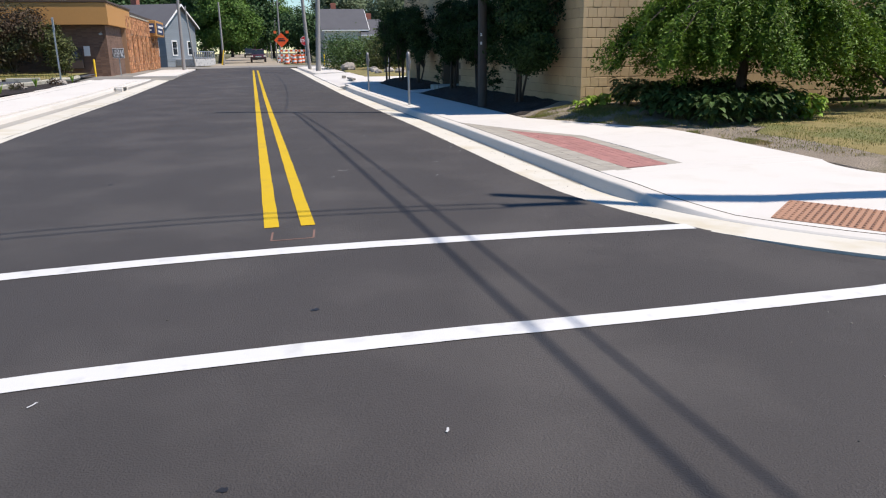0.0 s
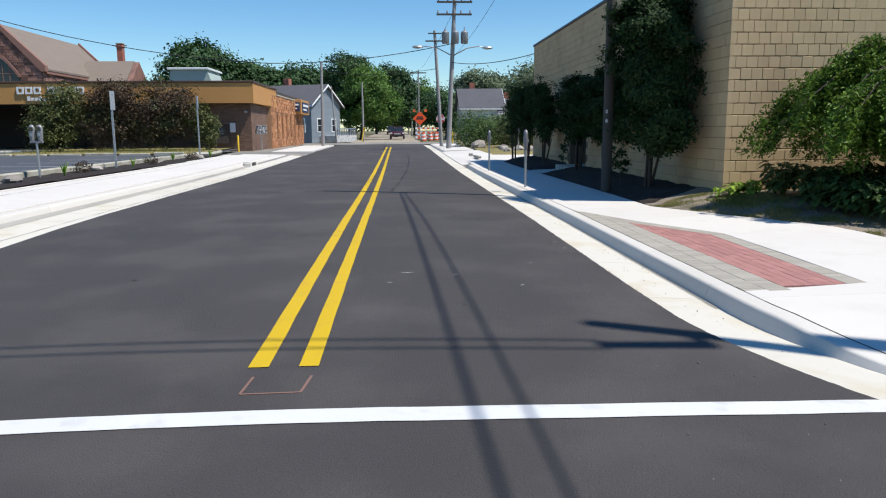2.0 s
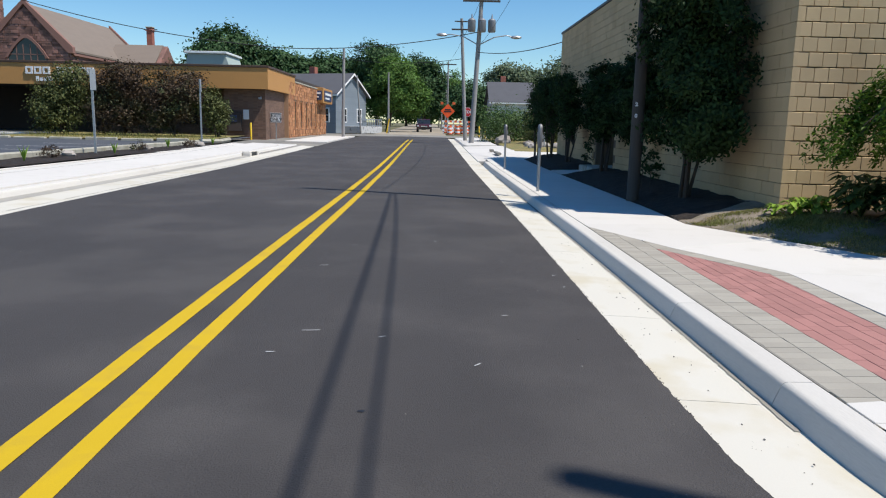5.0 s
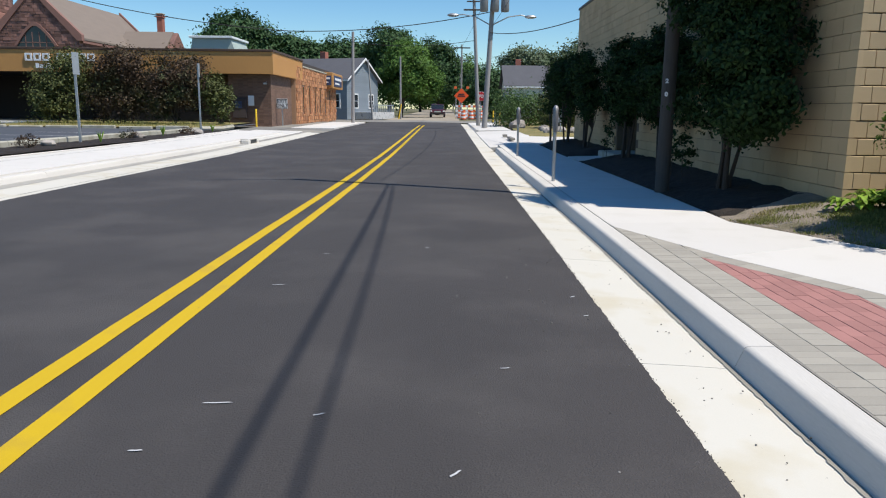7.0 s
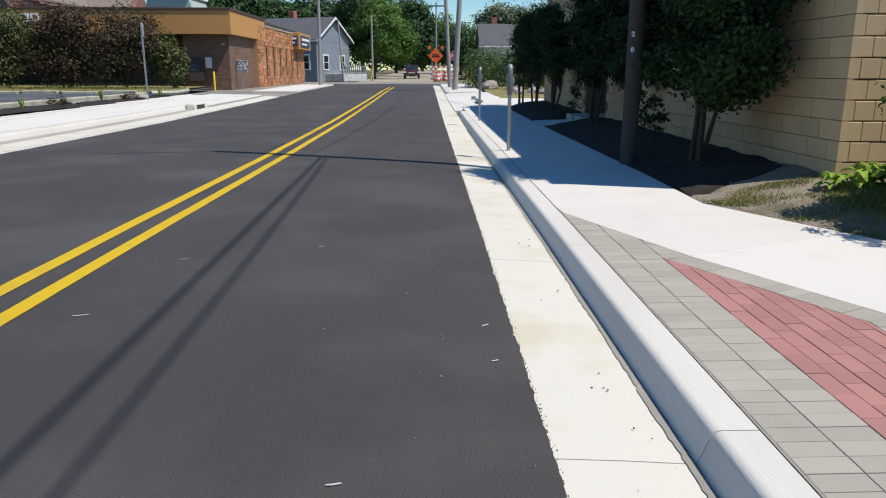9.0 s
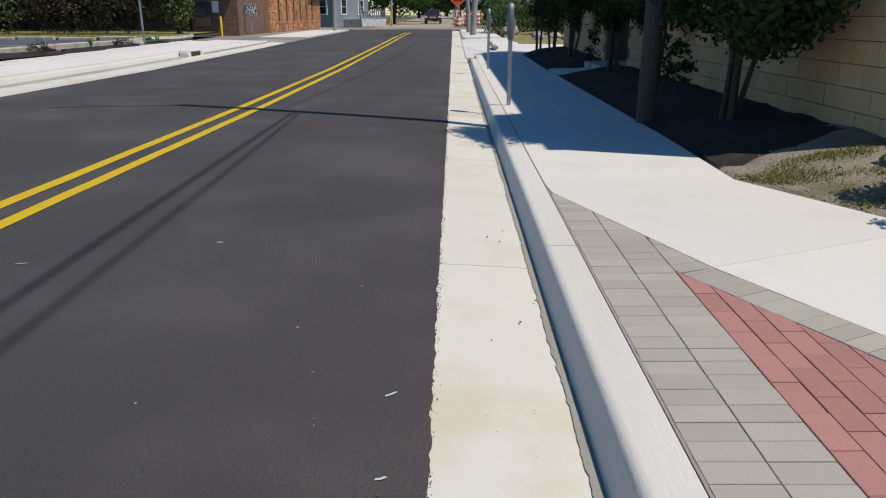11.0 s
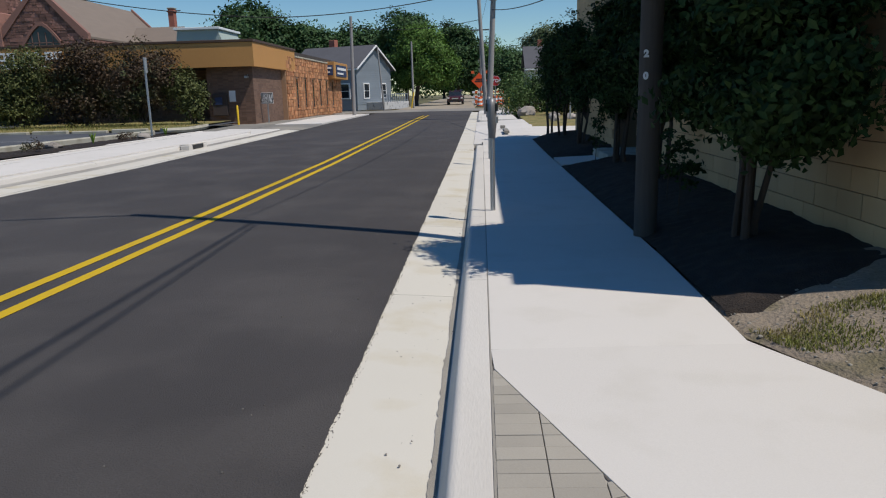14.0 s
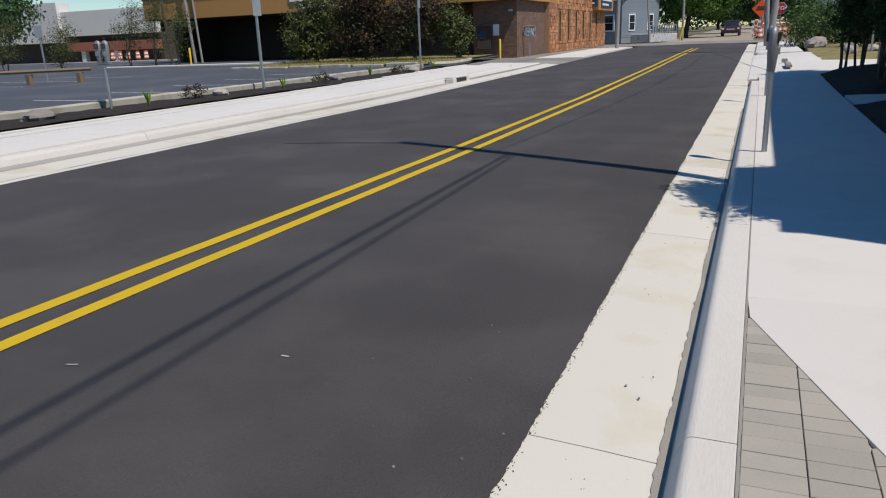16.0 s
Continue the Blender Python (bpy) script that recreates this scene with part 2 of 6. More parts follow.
    "pebble": mat("pebble", (0.15, 0.14, 0.125), 0.9, 0.2, 6, 60, 0.3, island=0.6),
    "boulder": mat("boulder", (0.3, 0.27, 0.24), 0.95, 0.2, 2, 30, 0.6, 0.02, rnd=0.25),
    "timber": mat("timber", (0.2, 0.14, 0.09), 0.9, 0.2, 2, 40, 0.4),
    "sign_blue": mat("sign_blue", (0.03, 0.05, 0.12), 0.5, 0.08, 2, 20, 0),
}


# ---- mesh building ----
ORIGIN = {}
BEARING = 0.0  # how far things past the block building swing east, in radians


def swing(y):
    return BEARING * max(0.0, y - 15.0)


class Build:
    """Collects vertices and faces in world metres."""

    def __init__(self):
        self.v, self.f = [], []

    def add(self, verts, faces):
        k = len(self.v)
        self.v += [tuple(p) for p in verts]
        self.f += [tuple(i + k for i in q) for q in faces]
        return self

    def box(self, x0, x1, y0, y1, z0, z1, bevel=0.0, turn=None):
        """A box, its edges chamfered by bevel; turn: a matrix put on it."""
        if bevel <= 0:
            vs = [(x, y, z) for z in (z0, z1) for x, y in ((x0, y0), (x1, y0), (x1, y1), (x0, y1))]
            fs = [(3, 2, 1, 0), (4, 5, 6, 7), (0, 1, 5, 4), (1, 2, 6, 5), (2, 3, 7, 6), (3, 0, 4, 7)]
        else:
            b = bevel
            vs, fs = [], []
            ring = lambda i, z: [(x0 + i, y0 + i, z), (x1 - i, y0 + i, z), (x1 - i, y1 - i, z), (x0 + i, y1 - i, z)]
            for i, z in ((b, z0), (0, z0 + b), (0, z1 - b), (b, z1)):
                vs += ring(i, z)
            for k in range(3):
                for j in range(4):
                    a, c = 4 * k + j, 4 * k + (j + 1) % 4
                    fs.append((a, c, c + 4, a + 4))
            fs += [(3, 2, 1, 0), (12, 13, 14, 15)]
        if turn is not None:
            vs = [turn @ Vector(p) for p in vs]
        return self.add(vs, fs)

    def tube(self, pts, radii, n=10, caps=True):
        """A round bar along the points."""
        pts = [Vector(p) for p in pts]
        if isinstance(radii, (int, float)):
            radii = [radii] * len(pts)
        vs, fs = [], []
        for i, p in enumerate(pts):
            d = (pts[min(i + 1, len(pts) - 1)] - pts[max(i - 1, 0)]).normalized()
            a = d.cross(Vector((0, 0, 1)) if abs(d.z) < 0.9 else Vector((0, 1, 0))).normalized()
            b = d.cross(a)
            for k in range(n):
                w = 2 * math.pi * k / n
                vs.append(p + radii[i] * (math.cos(w) * a + math.sin(w) * b))
        for i in range(len(pts) - 1):
            for k in range(n):
                q = (k + 1) % n
                fs.append((i * n + k, i * n + q, (i + 1) * n + q, (i + 1) * n + k))
        if caps:
            fs += [tuple(range(n - 1, -1, -1)), tuple((len(pts) - 1) * n + k for k in range(n))]
        return self.add(vs, fs)

    def prism(self, outline, axis, lo, hi):
        """An outline of (a, b), pushed along axis from lo to hi; a and b are the other two axes in order."""
        def place(a, b, c):
            return {"x": (c, a, b), "y": (a, c, b), "z": (a, b, c)}[axis]
        n = len(outline)
        vs = [place(a, b, c) for c in (lo, hi) for a, b in outline]
        fs = [tuple(range(n)), tuple(range(2 * n - 1, n - 1, -1))] + [(k, n + k, n + (k + 1) % n, (k + 1) % n) for k in range(n)]
        return self.add(vs, fs)

    def blob(self, c, r, rough=0.12, seed=0, n=10, rows=7):
        """An uneven rounded lump."""
        c, vs, fs = Vector(c), [], []
        for i in range(rows + 1):
            th = math.pi * i / rows
            for k in range(n):
                ph = 2 * math.pi * k / n
                d = Vector((math.sin(th) * math.cos(ph), math.sin(th) * math.sin(ph), math.cos(th)))
                s = 1 + rough * 2 * noise.noise(d * 1.7 + Vector((seed * 3.1, seed * 1.7, 0)))
                vs.append(c + Vector((d.x * r[0], d.y * r[1], d.z * r[2])) * s)
        for i in range(rows):
            for k in range(n):
                q = (k + 1) % n
                fs.append((i * n + k, (i + 1) * n + k, (i + 1) * n + q, i * n + q))
        return self.add(vs, fs)

    def grid(self, xs, ys, z):
        """A sheet over the xs and ys, at the height z(x, y)."""
        w = len(xs)
        return self.add([(x, y, z(x, y)) for y in ys for x in xs],
                        [(j * w + i, j * w + i + 1, (j + 1) * w + i + 1, (j + 1) * w + i) for j in range(len(ys) - 1) for i in range(w - 1)])


def mesh_of(b, material, smooth=False):
    me = bpy.data.meshes.new("mesh")
    me.from_pydata(b.v, [], b.f)
    me.materials.append(material)
    bm = bmesh.new()
    bm.from_mesh(me)
    if len(bm.faces) < 4000:
        bmesh.ops.recalc_face_normals(bm, faces=bm.faces)
    bm.to_mesh(me)
    bm.free()
    if smooth:
        me.polygons.foreach_set("use_smooth", [True] * len(me.polygons))
        me.set_sharp_from_angle(angle=radians(38))
    return me


def thing(name, base, label, category, group="", kind=""):
    """A thing made of parts: an Empty at its base."""
    ob = new(name)
    ob.location = Vector(base) + Vector((swing(base[1]), 0, 0))
    ob.empty_display_size = 0.2
    ORIGIN[ob.name] = Vector(base)
    return tagged(ob, label, category, group, kind)


def part(name, b, material, parent, label="", smooth=False, kind=""):
    """One mesh under a thing or a part; b in world metres."""
    o = ORIGIN[parent.name]
    b.v = [(p[0] - o.x, p[1] - o.y, p[2] - o.z) for p in b.v]
    ob = new(name, mesh_of(b, material, smooth))
    ob.parent = parent
    ORIGIN[ob.name] = o
    return tagged(ob, label, "", "", kind)


def solid(name, b, material, label, category, group="", kind="", smooth=False):
    """A thing that is one mesh, or a piece of the setting."""
    ob = new(name, mesh_of(b, material, smooth))
    ob.location.x = swing(sum(p[1] for p in b.v) / len(b.v))
    ORIGIN[ob.name] = Vector((0, 0, 0))
    return tagged(ob, label, category, group, kind)


def piece(name, me, at, parent, rz=0.0, scale=(1, 1, 1), tip=(0.0, 0.0)):
    """One of many alike pieces that share a mesh."""
    ob = new(name, me)
    ob.parent = parent
    ob.location = Vector(at) - ORIGIN[parent.name]
    ob.rotation_euler = (tip[0], tip[1], rz)
    ob.scale = scale
    return ob


def writing(text, size, m, material, parent, name="lettering", bold=0.0, width=1.0):
    """Words as a flat mesh, upright in the matrix m (text runs along its x, stands along its y)."""
    cu = bpy.data.curves.new("text", "FONT")
    cu.body, cu.size, cu.align_x, cu.align_y, cu.extrude, cu.offset = text, size, "CENTER", "CENTER", 0.002, bold
    ob = bpy.data.objects.new("text", cu)
    me = bpy.data.meshes.new_from_object(ob)
    bpy.data.objects.remove(ob)
    me.transform(Matrix.Diagonal((width, 1, 1, 1)))
    me.materials.clear()
    me.materials.append(material)
    o = ORIGIN[parent.name]
    me.transform(Matrix.Translation(-o) @ m)
    out = new(name, me)
    out.parent = parent
    ORIGIN[out.name] = o
    return out


def facing(x, y, z, yaw=0):
    """The matrix of a sign's face that looks to -y, turned by yaw."""
    return Matrix.Translation((x, y, z)) @ Matrix.Rotation(radians(yaw), 4, "Z") @ Matrix.Rotation(radians(90), 4, "X")


# ---- leaves and trees ----
def leaf_mesh(points, normals, sizes, rng, material, slim=0.55, fold=0.25):
    """Many small folded leaves in one mesh."""
    n = len(points)
    rnd_dir = rng.normal(size=(n, 3))
    a = np.cross(normals, rnd_dir)
    a /= np.linalg.norm(a, axis=1)[:, None] + 1e-9
    b = np.cross(normals, a)
    s = sizes[:, None]
    v = np.stack([points - a * s * 0.5, points + b * s * slim * 0.5 + normals * s * fold * 0.3, points + a * s * 0.5 - normals * s * 0.15, points - b * s * slim * 0.5 + normals * s * fold * 0.3], 1).reshape(-1, 3)
    k = np.arange(n)[:, None] * 4
    tri = np.concatenate([k + [0, 1, 2], k + [0, 2, 3]], 1).reshape(-1, 3)
    me = bpy.data.meshes.new("leaves")
    me.vertices.add(len(v))
    me.vertices.foreach_set("co", v.ravel())
    me.loops.add(tri.size)
    me.loops.foreach_set("vertex_index", tri.ravel())
    me.polygons.add(len(tri))
    me.polygons.foreach_set("loop_start", np.arange(len(tri)) * 3)
    me.update(calc_edges=True)
    me.validate()
    me.materials.append(material)
    return me


def crown_points(lobes, n, clumps, rng, shell=0.55, tight=0.2):
    """Points of leaves in clumps over ellipsoid lobes of (centre, radii), and their outward directions."""
    vol = np.array([r[0] * r[1] * r[2] for _, r in lobes]) ** 0.67
    cl, out = [], []
    for (c, r), share in zip(lobes, vol / vol.sum()):
        k = max(4, int(clumps * share))
        d = rng.normal(size=(k, 3))
        d /= np.linalg.norm(d, axis=1)[:, None]
        rad = shell + (1 - shell) * rng.random(k)[:, None] ** 0.6
        wob = 1 + 0.13 * np.sin(d @ np.array([5.1, 3.3, 4.2]) * 1.7 + c[0])[:, None]
        cl.append(np.array(c) + d * np.array(r) * rad * wob)
        out.append(d)
    cl, out = np.concatenate(cl), np.concatenate(out)
    size = np.mean([np.mean(r) for _, r in lobes]) * tight
    pick = rng.integers(0, len(cl), n)
    p = cl[pick] + rng.normal(size=(n, 3)) * size * np.array([1, 1, 0.75])
    nr = out[pick] + rng.normal(size=(n, 3)) * 0.55 + np.array([0, 0, 0.45])
    return p, nr / (np.linalg.norm(nr, axis=1)[:, None] + 1e-9)


def tree(name, base, label, category, lobes, leaves, size, material, trunk, seed, stems=1, clumps=90, group="", shell=0.55, tight=0.2):
    """A trunk with limbs that reach into the crown, and a crown of single leaves. lobes in metres from the base."""
    rng = np.random.default_rng(seed)
    t = thing(name, base, label, category, group)
    b = Build()
    bx, by, bz = base
    for s in range(stems):
        ox, oy = (0, 0) if stems == 1 else (rng.uniform(-0.11, 0.11), rng.uniform(-0.15, 0.15))
        c, r = lobes[s % len(lobes)]
        top = (bx + c[0] + ox, by + c[1] + oy, bz + c[2] + r[2] * 0.3)
        mid = (bx + ox * 1.5 + 0.25 * c[0], by + oy * 1.5 + 0.25 * c[1], bz + 0.5 * (c[2] - 0.3 * r[2]))
        b.tube([(bx + ox, by + oy, bz - 0.1), (bx + ox, by + oy, bz + 0.08 * c[2]), mid, top], [trunk * 1.35, trunk, trunk * 0.8, trunk * 0.2], 8)
        for c2, r2 in lobes:
            for _ in range(2):
                e = (bx + c2[0] + rng.uniform(-0.6, 0.6) * r2[0], by + c2[1] + rng.uniform(-0.6, 0.6) * r2[1], bz + c2[2] + rng.uniform(-0.2, 0.6) * r2[2])
                h = ((mid[0] + e[0]) / 2, (mid[1] + e[1]) / 2, mid[2] * 0.65 + e[2] * 0.35)
                b.tube([mid, h, e], [trunk * 0.5, trunk * 0.35, trunk * 0.1], 6)
    part("trunk", b, M["bark"], t, smooth=True)
    p, nr = crown_points(lobes, leaves, clumps, rng, shell, tight)
    ob = new("crown", leaf_mesh(p, nr, size * rng.uniform(0.6, 1.25, leaves), rng, material))
    ob.parent = t
    ORIGIN[ob.name] = Vector(base)
    return t


# ---- the lie of the land ----
def curb_z(y):
    """The height of the east curb's top along the street."""
    return float(np.interp(y, (-60, 0, 8, 14, 28, 40, 51, 64, 95, 200, 900), (0.3, 0.3, 0.315, 0.35, 0.345, 0.44, 0.56, 0.62, 0.8, 1.6, 3.0)))


def road_z(x, y):
    """The road's surface, slightly crowned."""
    rise, half = float(np.interp(y, (0, 9, 14, 20), (0.1, 0.09, 0.05, 0.02))), float(np.interp(y, (7, 9), (3.5, 3.0)))
    return curb_z(y) - 0.107 + rise * max(-0.3, 1 - ((x - 0.5) / half) ** 2)


def steps(a, b, d):
    n = max(1, round(abs(b - a) / d))
    return [a + (b - a) * i / n for i in range(n + 1)]


ASPH_E, FACE_E, BACK_E = 3.47, 3.996, 4.235
ASPH_W, BACK_W, WALK_W = -4.22, -5.3, -7.45
CX, CY, CR = 8.235, 8.0, 4.0
rng = np.random.default_rng(5)

solid("ground", Build().grid([-900, -200, -90, -60, -40, -20, -10, 0, 10, 20, 40, 90, 200, 900], steps(-300, -60, 40) + steps(-40, 130, 10) + [200, 400, 900], lambda x, y: curb_z(y) - 0.32), M["ground"], "dull green and tan ground around the street", "ground", kind="structure")

# road: main street, the near crossing and the flare of the corner
b = Build()
edge = lambda y: 0.012 * noise.noise((y * 2.0, 3.0, 0.0)) + 0.012 * noise.noise((y * 11.0, 3.0, 0.0)) + 0.006 * noise.noise((y * 31.0, 7.0, 0.0)) + 0.006 * noise.noise((y * 73.0, 2.0, 0.0))
ys = steps(3.235, 26, 0.03) + steps(26.2, 34, 0.2) + steps(34.5, 70, 1.0)
for y in ys:
    flare = CX - math.sqrt(max(0, 4.765 ** 2 - (CY - y) ** 2)) if y < CY else ASPH_E
    row = [ASPH_W - edge(y + 50)] + steps(-3.7, 3.1, 0.4) + [3.1 + (flare + edge(y) - 3.1) * f for f in (0.15, 0.3, 0.45, 0.6, 0.8, 1.0)]
    b.v += [(x, y, road_z(x, y)) for x in row]
w = len(row)
b.f += [(j * w + i, j * w + i + 1, (j + 1) * w + i + 1, (j + 1) * w + i) for j in range(len(ys) - 1) for i in range(w - 1)]
b.grid(steps(-60, -4.15, 3) + steps(-3.7, 8.235, 0.4) + steps(12, 60, 8), steps(-14, 3.235, 0.9), road_z)
solid("road", b, M["asphalt"], "fresh dark asphalt of a two-way street", "road", kind="structure")
solid("road_crossing", Build().grid(steps(-90, 90, 10), steps(69.8, 78, 1.4), lambda x, y: road_z(0, y) - 0.03), M["asphalt_old"], "worn pale asphalt of the far cross street", "road", kind="structure")
solid("road_far", Build().grid(steps(-3.8, 3.6, 1.2), steps(77.9, 330, 6), lambda x, y: road_z(0, y) - 0.035), M["dust_road"], "dusty unpaved road under construction", "road", kind="structure")

# painted lines
lines = thing("road_marking", (0, 6, road_z(0, 6)), "white crosswalk lines and a double yellow centre line", "road marking", kind="structure")


def stripe(name, x0, x1, y0, y1, material, bend=0.0, dx=0.3, dy=1.0):
    jag = lambda s, a: a * noise.noise((s * 9.0, y0, x0))
    bb = Build()
    px, py = steps(x0, x1, dx), steps(y0, y1, dy)
    wide = x1 - x0 > y1 - y0
    for j, y in enumerate(py):
        for i, x in enumerate(px):
            ex = jag(y, 0.006) if not wide and i in (0, len(px) - 1) else 0
            ey = jag(x, 0.008) if wide and j in (0, len(py) - 1) else 0
            yy = y + ey + bend * max(0, x - 1.5) ** 2
            bb.v.append((x + ex, yy, road_z(x, yy) + 0.005))
    n = len(px)
    bb.f = [(j * n + i, j * n + i + 1, (j + 1) * n + i + 1, (j + 1) * n + i) for j in range(len(py) - 1) for i in range(n - 1)]
    return part(name, bb, material, lines)


stripe("crosswalk_line", -9, 3.95, 5.69, 5.87, M["white_paint"], 0.018, 0.2, 0.09)
stripe("crosswalk_line", -9, 5.1, 3.77, 3.94, M["white_paint"], 0.026, 0.2, 0.08)
stripe("yellow_line", 0.315, 0.44, 6.57, 59.5, M["yellow_paint"], 0, 0.0625, 0.4)
stripe("yellow_line", 0.622, 0.742, 6.57, 59.5, M["yellow_paint"], 0, 0.06, 0.4)
b = Build()
for p, q in (((0.38, 6.4), (0.36, 6.12)), ((0.36, 6.12), (0.69, 6.13)), ((0.69, 6.13), (0.72, 6.4))):
    d = Vector((q[0] - p[0], q[1] - p[1], 0)).normalized().cross(Vector((0, 0, 1))) * 0.008
    b.add([(p[0] + d.x, p[1] + d.y, road_z(*p) + 0.003), (p[0] - d.x, p[1] - d.y, road_z(*p) + 0.003), (q[0] - d.x, q[1] - d.y, road_z(*q) + 0.003), (q[0] + d.x, q[1] + d.y, road_z(*q) + 0.003)], [(0, 1, 2, 3)])
part("layout_mark", b, M["orange_mark"], lines, "faint orange spray-painted layout marks")

for k in range(5):
    cx, cy = rng.uniform(-1.6, 2.6), rng.uniform(2.4, 9.5)
    bb = Build()
    for i in range(14):
        a = 2 * math.pi * i / 14
        r = 0.018 * (0.6 + 0.8 * abs(noise.noise((cx * 9 + math.cos(a), cy * 9 + math.sin(a), 0.0)))) * (1 + (k % 3) * 0.3)
        x, y = cx + 1.5 * r * math.cos(a), cy + r * math.sin(a)
        bb.v.append((x, y, road_z(x, y) + 0.003))
    bb.f = [tuple(range(14))]
    part("oil_stain", bb, M["oil"], lines, "small dark oil stain")
FLECKS = ((1.32, 9.47, 0.1, 0.07), (1.8, 9.38, 0.5, 0.03), (2.68, 10.07, 0.2, 0.03), (2.4, 8.9, 0.9, 0.035), (1.15, 8.99, 0.1, 0.03), (1.08, 11.72, 0.3, 0.05), (2.17, 13.4, 0.0, 0.025), (3.32, 11.69, 0.7, 0.028), (3.33, 11.19, 0.4, 0.02), (1.24, 12.96, 0.3, 0.035), (-0.7, 3.6, 1.0, 0.03), (0.95, 2.9, 1.2, 0.02))
for cx, cy, an, ln in FLECKS:
    d, e = Vector((math.cos(an), math.sin(an), 0)), Vector((-math.sin(an), math.cos(an), 0)) * 0.006
    c = Vector((cx, cy, road_z(cx, cy) + 0.006))
    part("paint_fleck", Build().add([c - d * ln - e * 0.5, c + e * -1.2, c + d * ln - e * 0.4, c + d * ln * 0.7 + e, c + e * 0.6, c - d * ln * 0.8 + e], [(0, 1, 2, 3, 4, 5)]), M["old_line"], lines, "pale paint fleck")

# scraps of grit and pale flecks on the asphalt
b = Build()
for _ in range(150):
    x = ASPH_E - abs(rng.normal(0, 0.35)) if rng.random() < 0.6 else rng.uniform(-4, 3.4)
    y = rng.uniform(2, 26)
    s = rng.uniform(0.003, 0.008)
    b.blob((x, y, road_z(x, y) + s * 0.3), (s, s * rng.uniform(0.7, 1.6), s * 0.7), 0.2, int(rng.integers(99)), 6, 4)
for _ in range(260):
    x, y = rng.uniform(ASPH_E, FACE_E), 6 + 16 * rng.random() ** 1.3
    s = 0.0015 + 0.005 * rng.random() ** 3
    b.blob((x, y, curb_z(y) - 0.118), (s, s * rng.uniform(0.7, 1.6), s * 0.7), 0.2, int(rng.integers(99)), 6, 4)
crumbs = Build()
for _ in range(1700):
    x, y = ASPH_E + abs(rng.normal(0, 0.015)) - 0.012, 7.6 + 12 * rng.random() ** 1.2
    s = 0.0008 + 0.0022 * rng.random() ** 2
    crumbs.box(x - s, x + s * 0.7, y - s, y + s * 1.3, curb_z(y) - 0.115, curb_z(y) - 0.108 + s * 0.5)
solid("asphalt_crumbs", crumbs, M["asphalt"], "loose dark crumbs along the asphalt's ragged edge", "asphalt", kind="stuff")
solid("grit", b, M["pebble"], "loose pebbles scattered on asphalt and gutter", "pebbles", kind="stuff")


# ---- curbs ----
def curb_line():
    """Points of the back of the east curb with its outward side and how far the curb stands up, from north to south and round the corner."""
    out = [(BACK_E, y, -1.0, 0.0, 1.0) for y in steps(31.4, 8.0, 0.6)]
    for i in range(1, 25):
        th = radians(90 * i / 24)
        up = float(np.interp(math.degrees(th), (0, 8, 26, 70, 90), (1, 0.95, 0.03, 0.03, 1)))
        out.append((CX - CR * math.cos(th), CY - CR * math.sin(th), -math.cos(th), -math.sin(th), up))
    return out + [(x, 4.0, 0.0, -1.0, 1.0) for x in steps(9, 60, 3)]


def run(profile, path, lift):
    """A ribbon along the path; profile: (outward offset, height under the curb's top, share that stands up)."""
    bb = Build()
    n = len(profile)
    for x, y, nx, ny, up in path:
        for off, low, tall in profile:
            bb.v.append((x + nx * off, y + ny * off, curb_z(y) + low - (1 - up) * tall + lift))
    bb.f = [(i * n + k, i * n + k + 1, (i + 1) * n + k + 1, (i + 1) * n + k) for i in range(len(path) - 1) for k in range(n - 1)]
    return bb


path = curb_line()
curb_e = thing("curb_east", (BACK_E, 20, curb_z(20) - 0.15), "pale new concrete curb and gutter", "curb", kind="structure")
JOINTS = (31.4, 28.2, 25.1, 22.0, 19.35, 16.3, 13.17, 10.3, 8.55)
segs, cur = [], [path[0]]
for p in path[1:]:
    for j in JOINTS[1:]:
        if p[0] == BACK_E and cur[-1][1] > j + 1e-6 >= p[1] - 1e-6:
            mid = (BACK_E, j, -1.0, 0.0, 1.0)
            segs.append(cur + [mid])
            cur = [mid]
    if abs(p[1] - cur[-1][1]) + abs(p[0] - cur[-1][0]) > 1e-6:
        cur.append(p)
segs.append(cur[:14])
segs.append(cur[13:])
for s in segs:
    g = 0.006
    q = [list(a) for a in s]
    if q[0][0] == BACK_E and q[0][1] < 31:
        q[0][1] -= g / 2
    if q[-1][0] == BACK_E:
        q[-1][1] += g / 2
    top = [(0.0, -0.25, 0), (0.0, -0.006, 0.128), (0.008, 0.0, 0.128), (0.012, 0.0, 0.128), (0.14, 0.0, 0.128), (0.146, 0.0, 0.128), (0.16, -0.002, 0.126), (0.173, -0.008, 0.12), (0.182, -0.018, 0.11), (0.187, -0.03, 0.098), (0.1885, -0.035, 0.094), (0.2255, -0.129, 0.008), (0.227, -0.133, 0.006), (0.23, -0.142, 0.0), (0.23, -0.25, 0)]
    bb = run(top, q, 0)
    n = len(top)
    bb.f += [tuple(range(n)), tuple(len(bb.v) - 1 - k for k in range(n))]
    part("curb_stone", bb, M["concrete_curb"], curb_e, smooth=True)
    pan = [(0.226, -0.25, 0), (0.226, -0.139, 0), (0.5, -0.122, 0), (0.8, -0.109, 0), (0.8, -0.25, 0)]
    bb = run(pan, q, 0)
    n = len(pan)
    bb.f += [tuple(range(n)), tuple(len(bb.v) - 1 - k for k in range(n))]
    part("gutter_pan", bb, M["concrete_gutter"], curb_e, smooth=True)
